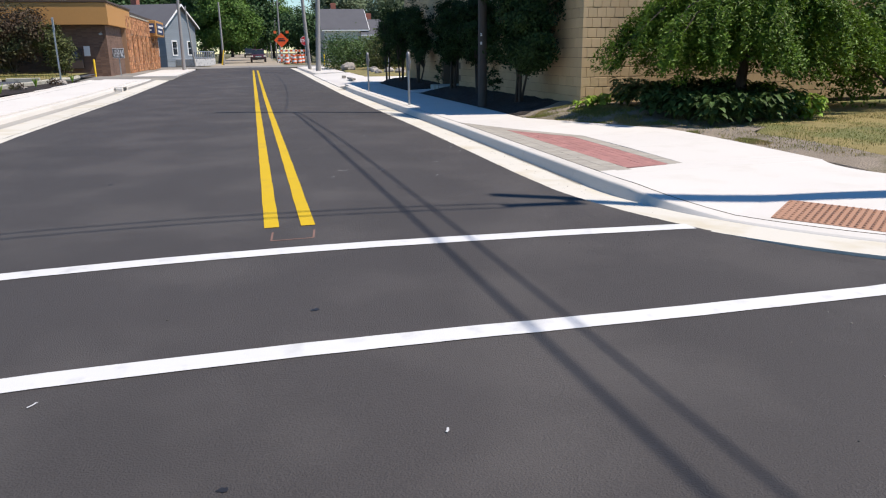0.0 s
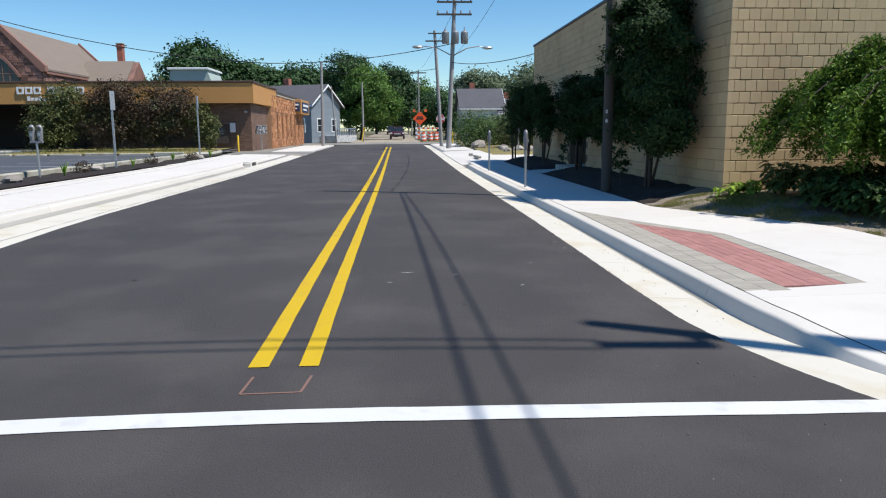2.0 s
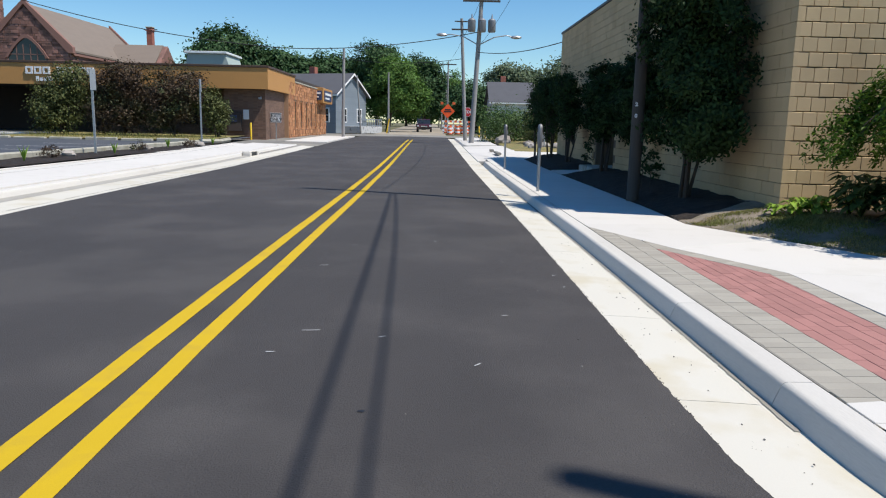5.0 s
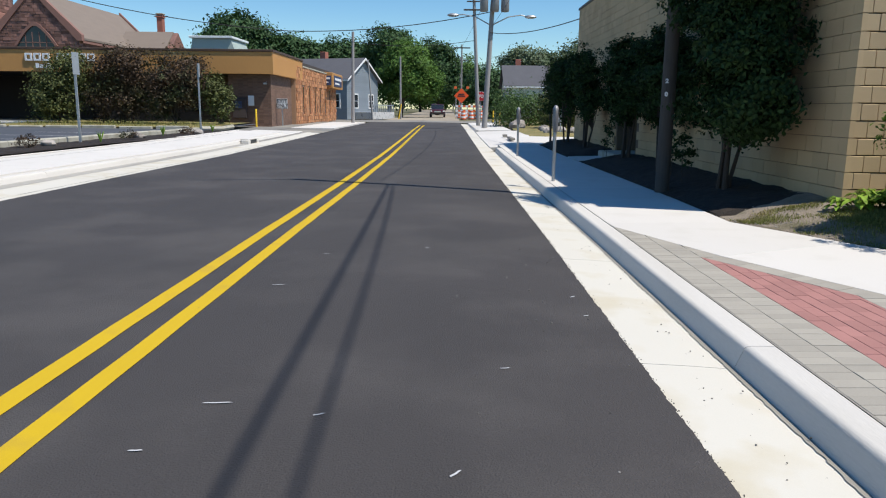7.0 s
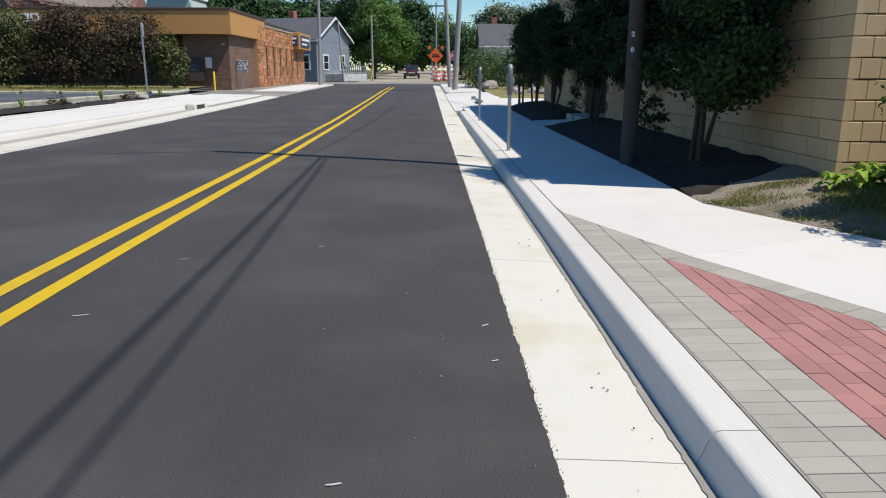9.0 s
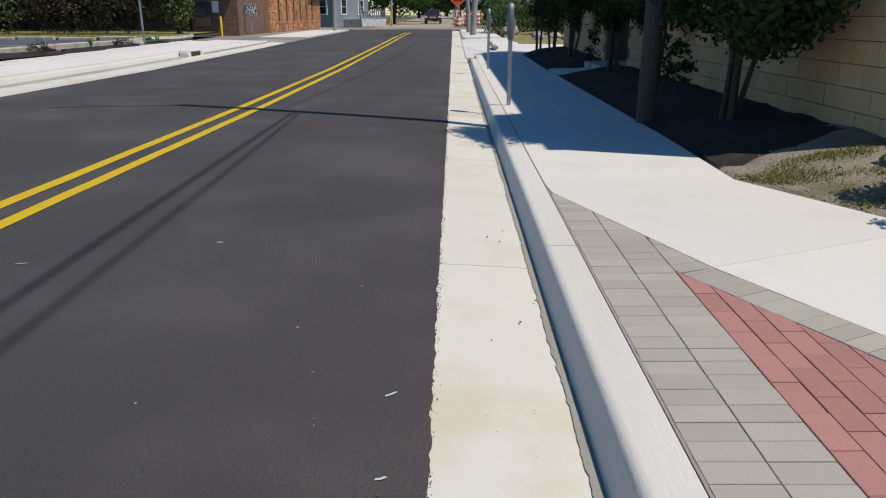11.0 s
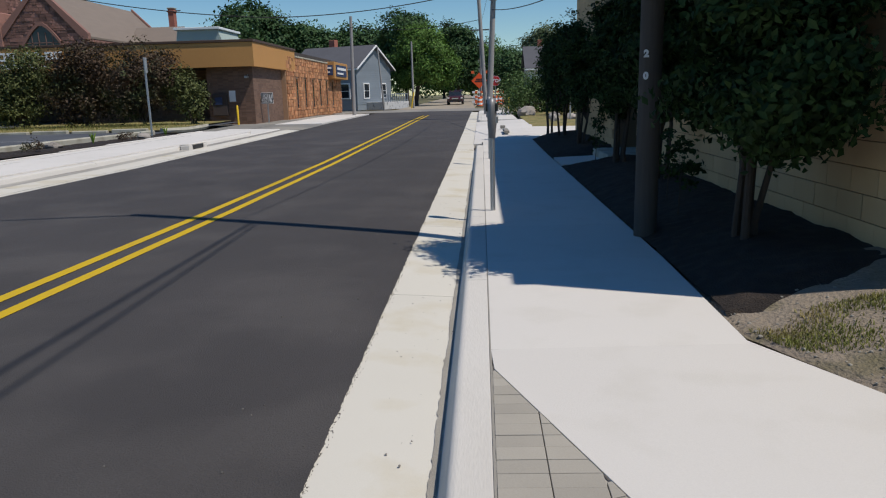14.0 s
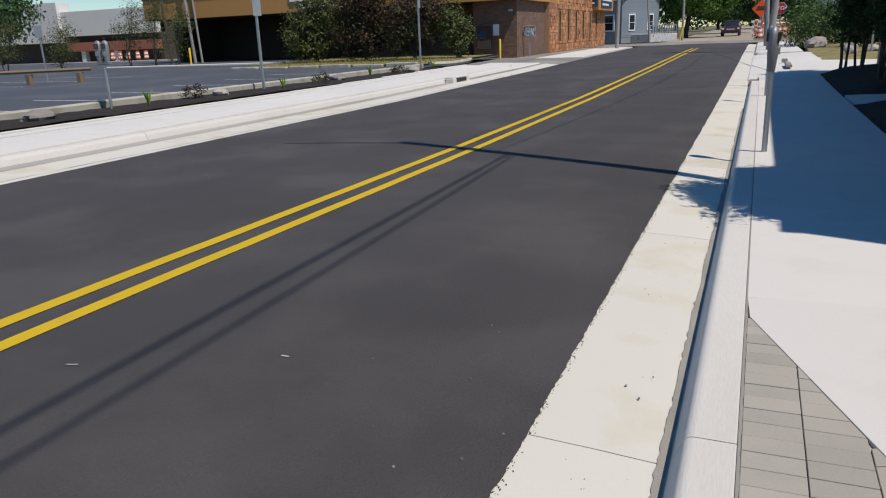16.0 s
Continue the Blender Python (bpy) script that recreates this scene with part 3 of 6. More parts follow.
# drive opening and far stretch of the gutter
bb = run([(0.267, -0.25, 0), (0.267, -0.128, 0), (0.8, -0.109, 0), (0.8, -0.25, 0)], [(BACK_E, y, -1.0, 0.0, 1.0) for y in steps(66, 31.42, 1.2)], 0)
part("gutter_pan", bb, M["concrete_gutter"], curb_e)
part("joint_bed", run([(-0.02, -0.03, 0.1), (0.15, -0.03, 0.1), (0.19, -0.16, 0), (0.79, -0.135, 0)], [p for p in path if p[0] == BACK_E and p[1] < 31], 0), M["joint"], curb_e)
# rounded nose at the north end of the curb
bb = Build()
for i in range(7):
    a = radians(15 * i)
    bb.v += [(BACK_E - 0.265 + 0.0 * i, 31.4 + 0.3 * math.sin(a), curb_z(31) - 0.13), (BACK_E - 0.175, 31.4 + 0.3 * math.sin(a), curb_z(31) - 0.12 + 0.12 * math.cos(a)), (BACK_E, 31.4 + 0.3 * math.sin(a), curb_z(31) - 0.12 + 0.12 * math.cos(a))]
bb.f = [(i * 3 + k, i * 3 + k + 1, i * 3 + k + 4, i * 3 + k + 3) for i in range(6) for k in range(2)]
part("curb_end", bb, M["concrete_curb"], curb_e, smooth=True)
# gritty mortar line at the foot of the curb
bb = Build()
for y in steps(26, 8.2, 0.03):
    wdt = 0.026 + 0.012 * noise.noise((y * 2.0, 0.0, 0.0)) + 0.009 * noise.noise((y * 15.0, 4.0, 0.0)) + 0.008 * noise.noise((y * 40.0, 4.0, 0.0))
    bb.v += [(FACE_E + 0.006 + 0.004 * noise.noise((y * 9.0, 1.0, 0.0)), y, curb_z(y) - 0.1335), (FACE_E - 0.006 - max(0.004, wdt), y, curb_z(y) - 0.131)]
bb.f = [(2 * i, 2 * i + 1, 2 * i + 3, 2 * i + 2) for i in range(len(bb.v) // 2 - 1)]
part("mortar_line", bb, M["sand"], curb_e)
bb = Build()
for y in steps(24, 8.4, 0.03):
    wdt = 0.006 + 0.01 * abs(noise.noise((y * 6.0, 9.0, 0.0)))
    bb.v += [(BACK_E - 0.004, y, curb_z(y) + 0.003), (BACK_E + wdt, y, curb_z(y) + 0.003)]
bb.f = [(2 * i, 2 * i + 1, 2 * i + 3, 2 * i + 2) for i in range(len(bb.v) // 2 - 1)]
part("sealant_line", bb, M["sand"], curb_e)

# far corner curb with the utility poles
curb_f = thing("curb_corner", (4.2, 56, 0.5), "pale concrete curb round the far corner", "curb", kind="structure")
far = [(5.2, 47.6, 0.0, -1.0, 0.0), (4.6, 47.6, 0.0, -1.0, 0.6), (4.25, 47.85, -0.7, -0.7, 1.0)] + [(4.2, y, -1.0, 0.0, 1.0) for y in steps(48.3, 64.5, 1.2)] + [(4.2 + 3 * (1 - math.cos(radians(a))), 64.5 + 3 * math.sin(radians(a)), -math.cos(radians(a)), math.sin(radians(a)), 1.0) for a in range(15, 91, 15)] + [(30, 67.5, 0.0, 1.0, 1.0)]
part("curb_stone", run([(0.0, -0.3, 0), (0.0, 0.0, 0.12), (0.15, 0.0, 0.12), (0.18, -0.02, 0.1), (0.26, -0.13, 0.0), (0.26, -0.3, 0)], far, 0), M["concrete_curb"], curb_f)

# west curb: wide gutter, dirty flow line, sloped curb
curb_w = thing("curb_west", (BACK_W, 25, 0.2), "pale concrete curb with a wide gutter and dirty flow line", "curb", kind="structure")
low = lambda y: curb_z(y) - 0.07
seg_y = [4.0, 8, 12, 16, 20, 24, 28, 32.9, 34.6, 40.0, 44.5]
for y0, y1 in zip(seg_y, seg_y[1:]):
    mouth = y0 == 32.9
    top = 0.05 if y0 < 39 else -0.03
    ysw = steps(y0 + 0.004, y1 - 0.004, 1.0)
    bb = Build().grid([-5.22, -4.6, -4.08], ysw, lambda x, y: low(y) + 0.005 - 0.054 * (x + 5.22))
    part("gutter_pan", bb, M["concrete_gutter"], curb_w)
    bb = Build()
    for y in ysw:
        hi = curb_z(y) + top
        bb.v += [(-5.19, y, low(y) - 0.01), (-5.225, y, low(y) + (0.02 if mouth else 0.085 if y0 < 39 else 0.025)), (-5.24, y, hi - 0.012), (-5.275, y, hi), (-5.42, y, hi), (-5.42, y, hi - 0.3), (-5.19, y, hi - 0.4)]
    n = 7
    bb.f = [(i * n + k, i * n + (k + 1) % n, (i + 1) * n + (k + 1) % n, (i + 1) * n + k) for i in range(len(ysw) - 1) for k in range(n)] + [tuple(range(n)), tuple(len(bb.v) - 1 - k for k in range(n))]
    part("curb_stone", bb, M["concrete_curb"], curb_w)
part("flow_line", Build().grid([-5.19, -5.05, -4.92], steps(4, 44.5, 1.0), lambda x, y: low(y) + 0.008 - 0.054 * (x + 5.22)), M["concrete_dirty"], curb_w, "dirt-stained strip along the gutter")
bb = Build()
for y in steps(8, 38.4, 0.12):
    x = -4.36 + 0.02 * noise.noise((y * 2, 3.0, 0.0))
    wd = max(0.0, 0.006 + 0.014 * noise.noise((y * 1.7, 8.0, 0.0)))
    bb.v += [(x - wd, y, low(y) + 0.008 - 0.054 * (x - wd + 5.22)), (x + wd, y, low(y) + 0.008 - 0.054 * (x + wd + 5.22))]
bb.f = [(2 * i, 2 * i + 1, 2 * i + 3, 2 * i + 2) for i in range(len(bb.v) // 2 - 1)]
part("crack", bb, M["joint"], curb_w, "broken dark joint line")
inlet = thing("storm_drain", (-5.1, 33.75, low(33.7)), "concrete storm drain inlet with a dark mouth in the curb", "drain")
inlet.location.x += 0.22
part("hood", Build().box(-5.45, -5.16, 33.05, 34.5, low(33) + 0.13, low(33) + 0.19, 0.02), M["concrete_curb"], inlet)
part("cheek", Build().box(-5.4, -5.14, 33.0, 33.3, low(33) - 0.05, low(33) + 0.14, 0.02), M["concrete_curb"], inlet)
part("cheek", Build().box(-5.4, -5.14, 34.25, 34.5, low(33) - 0.05, low(33) + 0.14, 0.02), M["concrete_curb"], inlet)
# solid black block in the inlet; the hollow's darkness is its colour
part("mouth", Build().box(-5.38, -5.17, 33.3, 34.25, low(33) - 0.03, low(33) + 0.13), M["sign_black"], inlet, "black block for the darkness inside the inlet")


# ---- pavements ----
def slab(name, poly, z, parent, material=None, inset=0.003, thick=0.12, bevel=0.0015):
    """A flat slab over the outline (counter-clockwise), drawn in by inset, with eased edges."""
    def offset(pts, d):
        out = []
        for i, p in enumerate(pts):
            a, c = Vector(pts[i - 1]), Vector(pts[(i + 1) % len(pts)])
            p = Vector(p)
            e0, e1 = (p - a).normalized(), (c - p).normalized()
            n0, n1 = Vector((-e0.y, e0.x)), Vector((-e1.y, e1.x))
            m = (n0 + n1)
            out.append(p + m * (d / max(0.3, 1 + n0.dot(n1))))
        return out
    outer, inner = offset(poly, inset), offset(poly, inset + bevel)
    n = len(poly)
    bb = Build()
    bb.v = [(p.x, p.y, z(p.x, p.y) - thick) for p in outer] + [(p.x, p.y, z(p.x, p.y) - bevel) for p in outer] + [(p.x, p.y, z(p.x, p.y)) for p in inner]
    for k in range(2):
        bb.f += [(k * n + i, k * n + (i + 1) % n, (k + 1) * n + (i + 1) % n, (k + 1) * n + i) for i in range(n)]
    bb.f.append(tuple(2 * n + i for i in range(n)))
    return part(name, bb, material or M["concrete"], parent)


WE = lambda y: float(np.interp(y, (8, 10.6, 11.7, 13.43, 14.95, 16, 40), (7.15, 7.27, 7.25, 6.33, 5.72, 5.74, 5.74)))
walk_z = lambda x, y: curb_z(y) + 0.004 + 0.012 * max(0, x - BACK_E)
pave_e = thing("pavement_east", (5, 20, 0.3), "bright new concrete pavement with tooled joints", "pavement", kind="structure")
ys = [14.7, 16.9, 18.6, 20.4, 22.2, 24.0, 25.8, 27.6, 29.4, 31.2, 33.2]
for y0, y1 in zip(ys, ys[1:]):
    slab("slab", [(BACK_E, y0), (5.69 if y0 < 15 else WE(y0), y0 + 0.02), (WE(y1), y1 + 0.02), (BACK_E, y1)], walk_z, pave_e)
slab("slab", [(4.25, 14.41), (4.85, 12.79), (6.33, 13.43), (5.68, 14.8), (BACK_E, 14.7)], walk_z, pave_e)
slab("slab", [(4.85, 12.79), (5.51, 11.45), (7.27, 11.2), (7.22, 11.8), (6.33, 13.43)], walk_z, pave_e)
slab("slab", [(5.51, 11.45), (5.5, 9.9), (7.25, 9.9), (7.27, 11.2)], walk_z, pave_e)
slab("slab", [(5.5, 9.9), (5.45, 8.42), (7.17, 8.3), (7.25, 9.9)], walk_z, pave_e)
slab("slab", [(BACK_E, 8.25), (BACK_E, 8.0), (7.15, 8.0), (7.17, 8.3), (5.45, 8.42)], walk_z, pave_e)
# curb ramp round the corner
bb = Build()
for i in range(0, 25):
    th = radians(90 * i / 24)
    rin = 1.08 + 0.75 * math.sin(th)
    up = float(np.interp(math.degrees(th), (0, 8, 26, 70, 90), (1, 0.95, 0.03, 0.03, 1)))
    for k in range(9):
        r = CR - (CR - rin) * k / 8 * 1.0
        y = CY - r * math.sin(th)
        drop = (1 - up) * 0.128 * max(0, 1 - (CR - r) / 1.5)
        bb.v.append((CX - r * math.cos(th), y - 0.004, curb_z(y) + 0.004 + 0.012 * (CR - r) - drop))
bb.f = [(i * 9 + k, i * 9 + k + 1, (i + 1) * 9 + k + 1, (i + 1) * 9 + k) for i in range(24) for k in range(8)]
part("curb_ramp", bb, M["concrete"], pave_e)
part("slab_base", Build().grid([4.2, 5, 5.6], steps(14.5, 33, 2), lambda x, y: curb_z(y) - 0.03), M["joint"], pave_e)
part("slab_base", Build().grid([4.3, 5.2, 6.2], steps(8.1, 14.5, 1.6), lambda x, y: curb_z(y) - 0.045), M["joint"], pave_e)
# driveway apron and the pavement past it
yd = [33.2, 36.5, 40, 44, 47.7]
for y0, y1 in zip(yd, yd[1:]):
    slab("slab", [(3.95, y0), (5.9, y0), (9.5, y0 + 0.5), (9.5, y1 + 0.5), (5.9, y1), (3.95, y1)], lambda x, y: curb_z(y) - 0.1 + 0.06 * max(0, min(1.6, x - 3.95)), pave_e)
for y0, y1 in ((47.7, 51), (51, 55), (55, 59), (59, 64.4)):
    slab("slab", [(4.2, y0), (6.0, y0), (6.0, y1), (4.2, y1)], walk_z, pave_e)
part("drop_curb", Build().box(5.0, 5.18, 36.6, 38.6, 0.42, 0.52, 0.02).box(4.95, 5.15, 40.2, 40.45, 0.42, 0.55, 0.02), M["concrete_dirty"], pave_e, "short dirty concrete edge pieces")
# path to the side door
slab("slab", [(5.78, 25.2), (7.0, 25.2), (7.0, 26.9), (5.78, 26.9)], lambda x, y: curb_z(y) + 0.03 + 0.03 * (x - 5.7), pave_e)

pave_w = thing("pavement_west", (-6.4, 25, 0.35), "bright concrete pavement along the car park", "pavement", kind="structure")
west_z = lambda x, y: curb_z(y) + 0.055 + 0.02 * (BACK_W - x) + (0.02 if y < 41 else -0.06)
yw = [6.0, 8.7, 11.4, 14.1, 16.8, 19.5, 22.2, 24.9, 27.6, 30.3, 33.0, 35.7, 38.4, 40.8]
for y0, y1 in zip(yw, yw[1:]):
    slab("slab", [(WALK_W, y0), (-5.42, y0), (-5.42, y1), (WALK_W, y1)], west_z, pave_w, thick=0.25)
for y0, y1 in zip(yw, yw[1:]):
    part("edge_stone", Build().box(WALK_W - 0.13, WALK_W - 0.008, y0 + 0.006, y1 - 0.006, west_z(WALK_W, y0) - 0.3, west_z(WALK_W, (y0 + y1) / 2) + 0.035, 0.012), M["concrete"], pave_w)
bb = Build()
for y in steps(8, 38.4, 0.12):
    x = -7.02 + 0.015 * noise.noise((y * 3, 0.0, 0.0))
    wd = max(0.0, 0.012 + 0.016 * noise.noise((y * 2.2, 5.0, 0.0)))
    bb.v += [(x - wd, y, west_z(x, y) + 0.002), (x + wd, y, west_z(x, y) + 0.002)]
bb.f = [(2 * i, 2 * i + 1, 2 * i + 3, 2 * i + 2) for i in range(len(bb.v) // 2 - 1)]
part("crack", bb, M["joint"], pave_w, "broken dark joint line")
slab("slab", [(-7.6, 40.82), (-5.42, 40.82), (-5.42, 44.4), (-7.6, 44.4)], lambda x, y: curb_z(y) - 0.03 + 0.02 * (BACK_W - x), pave_w)
for y0, y1 in ((49.5, 53), (53, 57), (57, 61), (61, 66)):
    slab("slab", [(-6.9, y0), (-4.3, y0), (-4.3, y1), (-6.9, y1)], lambda x, y: curb_z(y) - 0.05, pave_w, thick=0.2)
solid("driveway", Build().grid([-9.8, -8.5, -7.0, -5.42, -4.1], steps(44.3, 49.6, 1.3), lambda x, y: curb_z(y) - 0.1 - 0.012 * (x + 4)).grid([-13, -11, -9.8, -8.5, -6.85], steps(38.6, 66, 2), lambda x, y: curb_z(y) - 0.055), M["asphalt_old"], "grey asphalt exit driveway", "driveway", kind="structure")

# ---- brick insert in the pavement ----
insert = thing("paver_panel", (4.8, 11, 0.33), "triangular panel of red and grey concrete pavers with grey border", "paving", kind="structure")
bb = Build()
bb.v = [(x, y, walk_z(x, y) - 0.016) for x, y in ((4.24, 8.25), (5.45, 8.42), (5.51, 11.45), (4.85, 12.79), (4.25, 14.41))]
bb.f = [(0, 1, 2, 3, 4)]
part("joint_sand", bb, M["concrete_dirty"], insert)


def clip(poly, a, c):
    """What of the outline lies left of the line from a to c."""
    side = lambda p: (c[0] - a[0]) * (p[1] - a[1]) - (c[1] - a[1]) * (p[0] - a[0])
    out = []
    for i, p in enumerate(poly):
        q = poly[(i + 1) % len(poly)]
        sp, sq = side(p), side(q)
        if sp >= 0:
            out.append(p)
        if sp * sq < 0:
            t = sp / (sp - sq)
            out.append((p[0] + t * (q[0] - p[0]), p[1] + t * (q[1] - p[1])))
    return out


def area(poly):
    return 0.5 * sum(poly[i - 1][0] * poly[i][1] - poly[i][0] * poly[i - 1][1] for i in range(len(poly)))


def paver(poly, material):
    if len(poly) < 3 or area(poly) < 0.0012:
        return
    lift = rng.uniform(-0.0015, 0.0015)
    slab("paver", poly, lambda x, y: walk_z(x, y) + lift, insert, material, 0.002, 0.03, 0.0018)


EDGE = ((5.45, 8.3), (5.51, 11.45), (4.85, 12.79), (4.25, 14.41))
inward = []
for a, c in zip(EDGE, EDGE[1:]):
    d = Vector((c[0] - a[0], c[1] - a[1])).normalized()
    nrm = Vector((-d.y, d.x)) * 0.2
    inward.append(((a[0] + nrm.x, a[1] + nrm.y), (c[0] + nrm.x, c[1] + nrm.y)))
# two columns of grey along the curb
for col in range(2):
    x0 = 4.241 + 0.203 * col
    for j in range(60):
        y0 = 8.22 + 0.1045 * j
        q = [(x0, y0), (x0 + 0.203, y0), (x0 + 0.203, y0 + 0.1045), (x0, y0 + 0.1045)]
        q = clip(q, *EDGE[2:4]) if y0 > 12.7 else clip(q, *EDGE[1:3])
        paver(q, M["paver_grey"])
# grey border along the slanting edges
for (a, c), (ia, ic) in zip(zip(EDGE, EDGE[1:]), inward):
    L = (Vector(c) - Vector(a)).length
    d = (Vector(c) - Vector(a)) / L
    nrm = Vector((-d.y, d.x)) * 0.2
    for j in range(int(L / 0.1045) + 1):
        s0, s1 = j * 0.1045, min(L, (j + 1) * 0.1045)
        p0, p1 = Vector(a) + d * s0, Vector(a) + d * s1
        q = [tuple(p0), tuple(p1), tuple(p1 + nrm), tuple(p0 + nrm)]
        q = clip(q, (4.647, 30), (4.647, 0))
        if q and a == EDGE[0]:
            q = clip(q, *EDGE[1:3])
        if q and a == EDGE[1]:
            q = clip(q, *EDGE[0:2])
        q = clip(q, (0, 8.36), (9, 8.36)) if q else q
        paver(q, M["paver_grey"])
# red field in running bond
for col in range(9):
    x0 = 4.647 + 0.1045 * col
    for j in range(24):
        y0 = 8.3 + 0.207 * j - (0.1035 if col % 2 else 0)
        q = [(x0, y0), (x0 + 0.1045, y0), (x0 + 0.1045, y0 + 0.207), (x0, y0 + 0.207)]
        for a, c in inward[:2]:
            q = clip(q, a, c) if q else q
        q = clip(q, (0, 8.39), (9, 8.39)) if q else q
        paver(q, M["paver_red"])

# detectable warning plate
pad = thing("tactile_plate", (5.3, 5.85, 0.25), "brick-red tactile warning plate with raised domes", "tactile paving")
pa, pd, pn = Vector((4.85, 5.99)), Vector((0.6, -0.8)), Vector((0.8, 0.6))
ramp_z = lambda p: curb_z(p.y) + 0.004 + 0.012 * (CR - (p - Vector((CX, CY))).length) - 0.124 * max(0, 1 - (CR - (p - Vector((CX, CY))).length) / 1.5)
corners = [pa + pd * s + pn * t for s, t in ((0, 0), (1.5, 0), (1.5, 0.62), (0, 0.62))]
part("plate", Build().add([(p.x, p.y, ramp_z(p) + 0.01) for p in corners] + [(p.x, p.y, ramp_z(p) - 0.03) for p in corners], [(0, 1, 2, 3), (0, 4, 5, 1), (1, 5, 6, 2), (2, 6, 7, 3), (3, 7, 4, 0)]), M["tactile"], pad)
bb = Build()
for i in range(25):
    for j in range(10):
        p = pa + pd * (0.03 + 0.06 * i) + pn * (0.035 + 0.061 * j)
        z = ramp_z(p) + 0.01
        ring = [(p.x + 0.017 * math.cos(a), p.y + 0.017 * math.sin(a), z) for a in [k * math.pi / 3 for k in range(6)]]
        tip = [(p.x + 0.009 * math.cos(a), p.y + 0.009 * math.sin(a), z + 0.006) for a in [k * math.pi / 3 for k in range(6)]]
        bb.add(ring + tip, [(k, (k + 1) % 6, 6 + (k + 1) % 6, 6 + k) for k in range(6)] + [tuple(range(6, 12))])
part("dome", bb, M["tactile"], pad, "rows of small raised domes", kind="stuff")

# ---- soil, mulch and lawn on the east side ----
hump = lambda x, y: curb_z(y) + 0.012 + 0.05 * max(0, min(1, (x - WE(y)) / 0.7)) + 0.19 * max(0, min(1, (x - WE(y) - 0.2) / 1.2)) * max(0, min(1, (y - 11.8) / 2.0)) + 0.03 * noise.noise((x * 1.3, y * 1.3, 0.0))
mulch_z = lambda x, y: curb_z(y) + 0.006 + 0.039 * max(0, min(1, (x - 5.74) / 0.3)) - 0.06 * max(0, 1 - (y - 15.1) / 0.3) + 0.2 * min(1, max(0, (abs(y - 26.05) - 0.87) / 0.6)) * math.sin(math.pi / 2 * max(0, min(1, (x - 5.74) / 1.3))) * max(0.3, min(1, (y - 15.0) / 0.8)) + 0.018 * noise.noise((x * 7, y * 7, 1.0)) + 0.03 * noise.noise((x * 2, y * 2, 5.0))
# South of y 16.2 dark mulch covers soil, darkening the building's shadow there
solid("mulch_bed", Build().grid(steps(5.75, 7.24, 0.07), steps(15.15, 25.18, 0.1), mulch_z), M["mulch"], "dark bark mulch bed along the block wall", "mulch", kind="structure")
solid("mulch_bed", Build().grid(steps(5.75, 7.24, 0.1), steps(26.92, 33.3, 0.15), mulch_z), M["mulch"], "dark bark mulch bed along the block wall", "mulch", kind="structure")
b = Build()
for y in steps(4.6, 16.22, 0.12):
    x0 = max(5.72, WE(y)) + 0.015 * noise.noise((y * 8, 0.0, 0.0))
    for i in range(15):
        x = x0 + (float(np.interp(y, (10.6, 11.8), (8.1, 9.6))) - x0) * (i / 14) ** 1.5
        b.v.append((x, y, hump(x, y) - (0.02 if i == 0 else 0)))
b.f = [(j * 15 + i, j * 15 + i + 1, (j + 1) * 15 + i + 1, (j + 1) * 15 + i) for j in range(len(b.v) // 15 - 1) for i in range(14)]
b.grid(steps(6.2, 7.7, 0.3), steps(5.6, 8.9, 0.3), lambda x, y: curb_z(y) - 0.01)
solid("soil", b, M["dirt"], "bare sandy soil with thin grass beside the pavement", "soil", kind="structure")
clods = Build()
for _ in range(900):
    y = rng.uniform(8.6, 16.1)
    x = WE(y) + 0.04 + 0.9 * rng.random() ** 1.6
    r = 0.003 + 0.012 * rng.random() ** 3
    clods.blob((x, y, hump(x, y) + r * 0.2), (r, r * rng.uniform(0.7, 1.5), r * 0.7), 0.2, int(rng.integers(99)), 6, 4)
solid("soil_clods", clods, M["sand"], "small clods and pebbles on the bare soil", "soil", kind="stuff")
lawn_z = lambda x, y: curb_z(y) + 0.06 + 0.02 * noise.noise((x, y, 0.0)) + 0.01 * max(0, x - 8)
solid("lawn", Build().grid(steps(7.7, 34, 0.8), steps(5.4, 14.84, 0.7), lambda x, y: lawn_z(x, y) - 0.12 * max(0, 1 - (x - 7.7) / 0.8)), M["lawn"], "dry tan lawn with green patches", "lawn", kind="structure")


# ---- the block building on the east side ----
XW, YS, YN, ZT, ZB = 7.15, 15.1, 33.84, 5.24, 0.4
east = thing("building_east", (12, 24, 0.4), "tan split-face block building with a flat roof", "building", kind="structure")
DOOR = (25.0, 27.1, 2.75)
b = Build().box(XW + 0.03, 21, YS + 0.03, DOOR[0], ZB - 0.3, ZT).box(XW + 0.03, 21, DOOR[1], YN, ZB - 0.3, ZT).box(XW + 0.03, 21, DOOR[0], DOOR[1], DOOR[2], ZT).box(XW + 1.1, 21, DOOR[0], DOOR[1], ZB - 0.3, DOOR[2])
part("wall", b, M["mortar"], east)
part("coping", Build().box(XW - 0.05, 21.05, YS - 0.05, YN + 0.05, ZT, ZT + 0.09, 0.015), M["coping"], east, "dark metal roof edge")
door = part("door", Build().box(XW + 1.04, XW + 1.1, DOOR[0] + 0.5, DOOR[1] - 0.5, ZB, 2.5, 0.01), M["fascia_cap"], east, "dark brown side door in a recess")
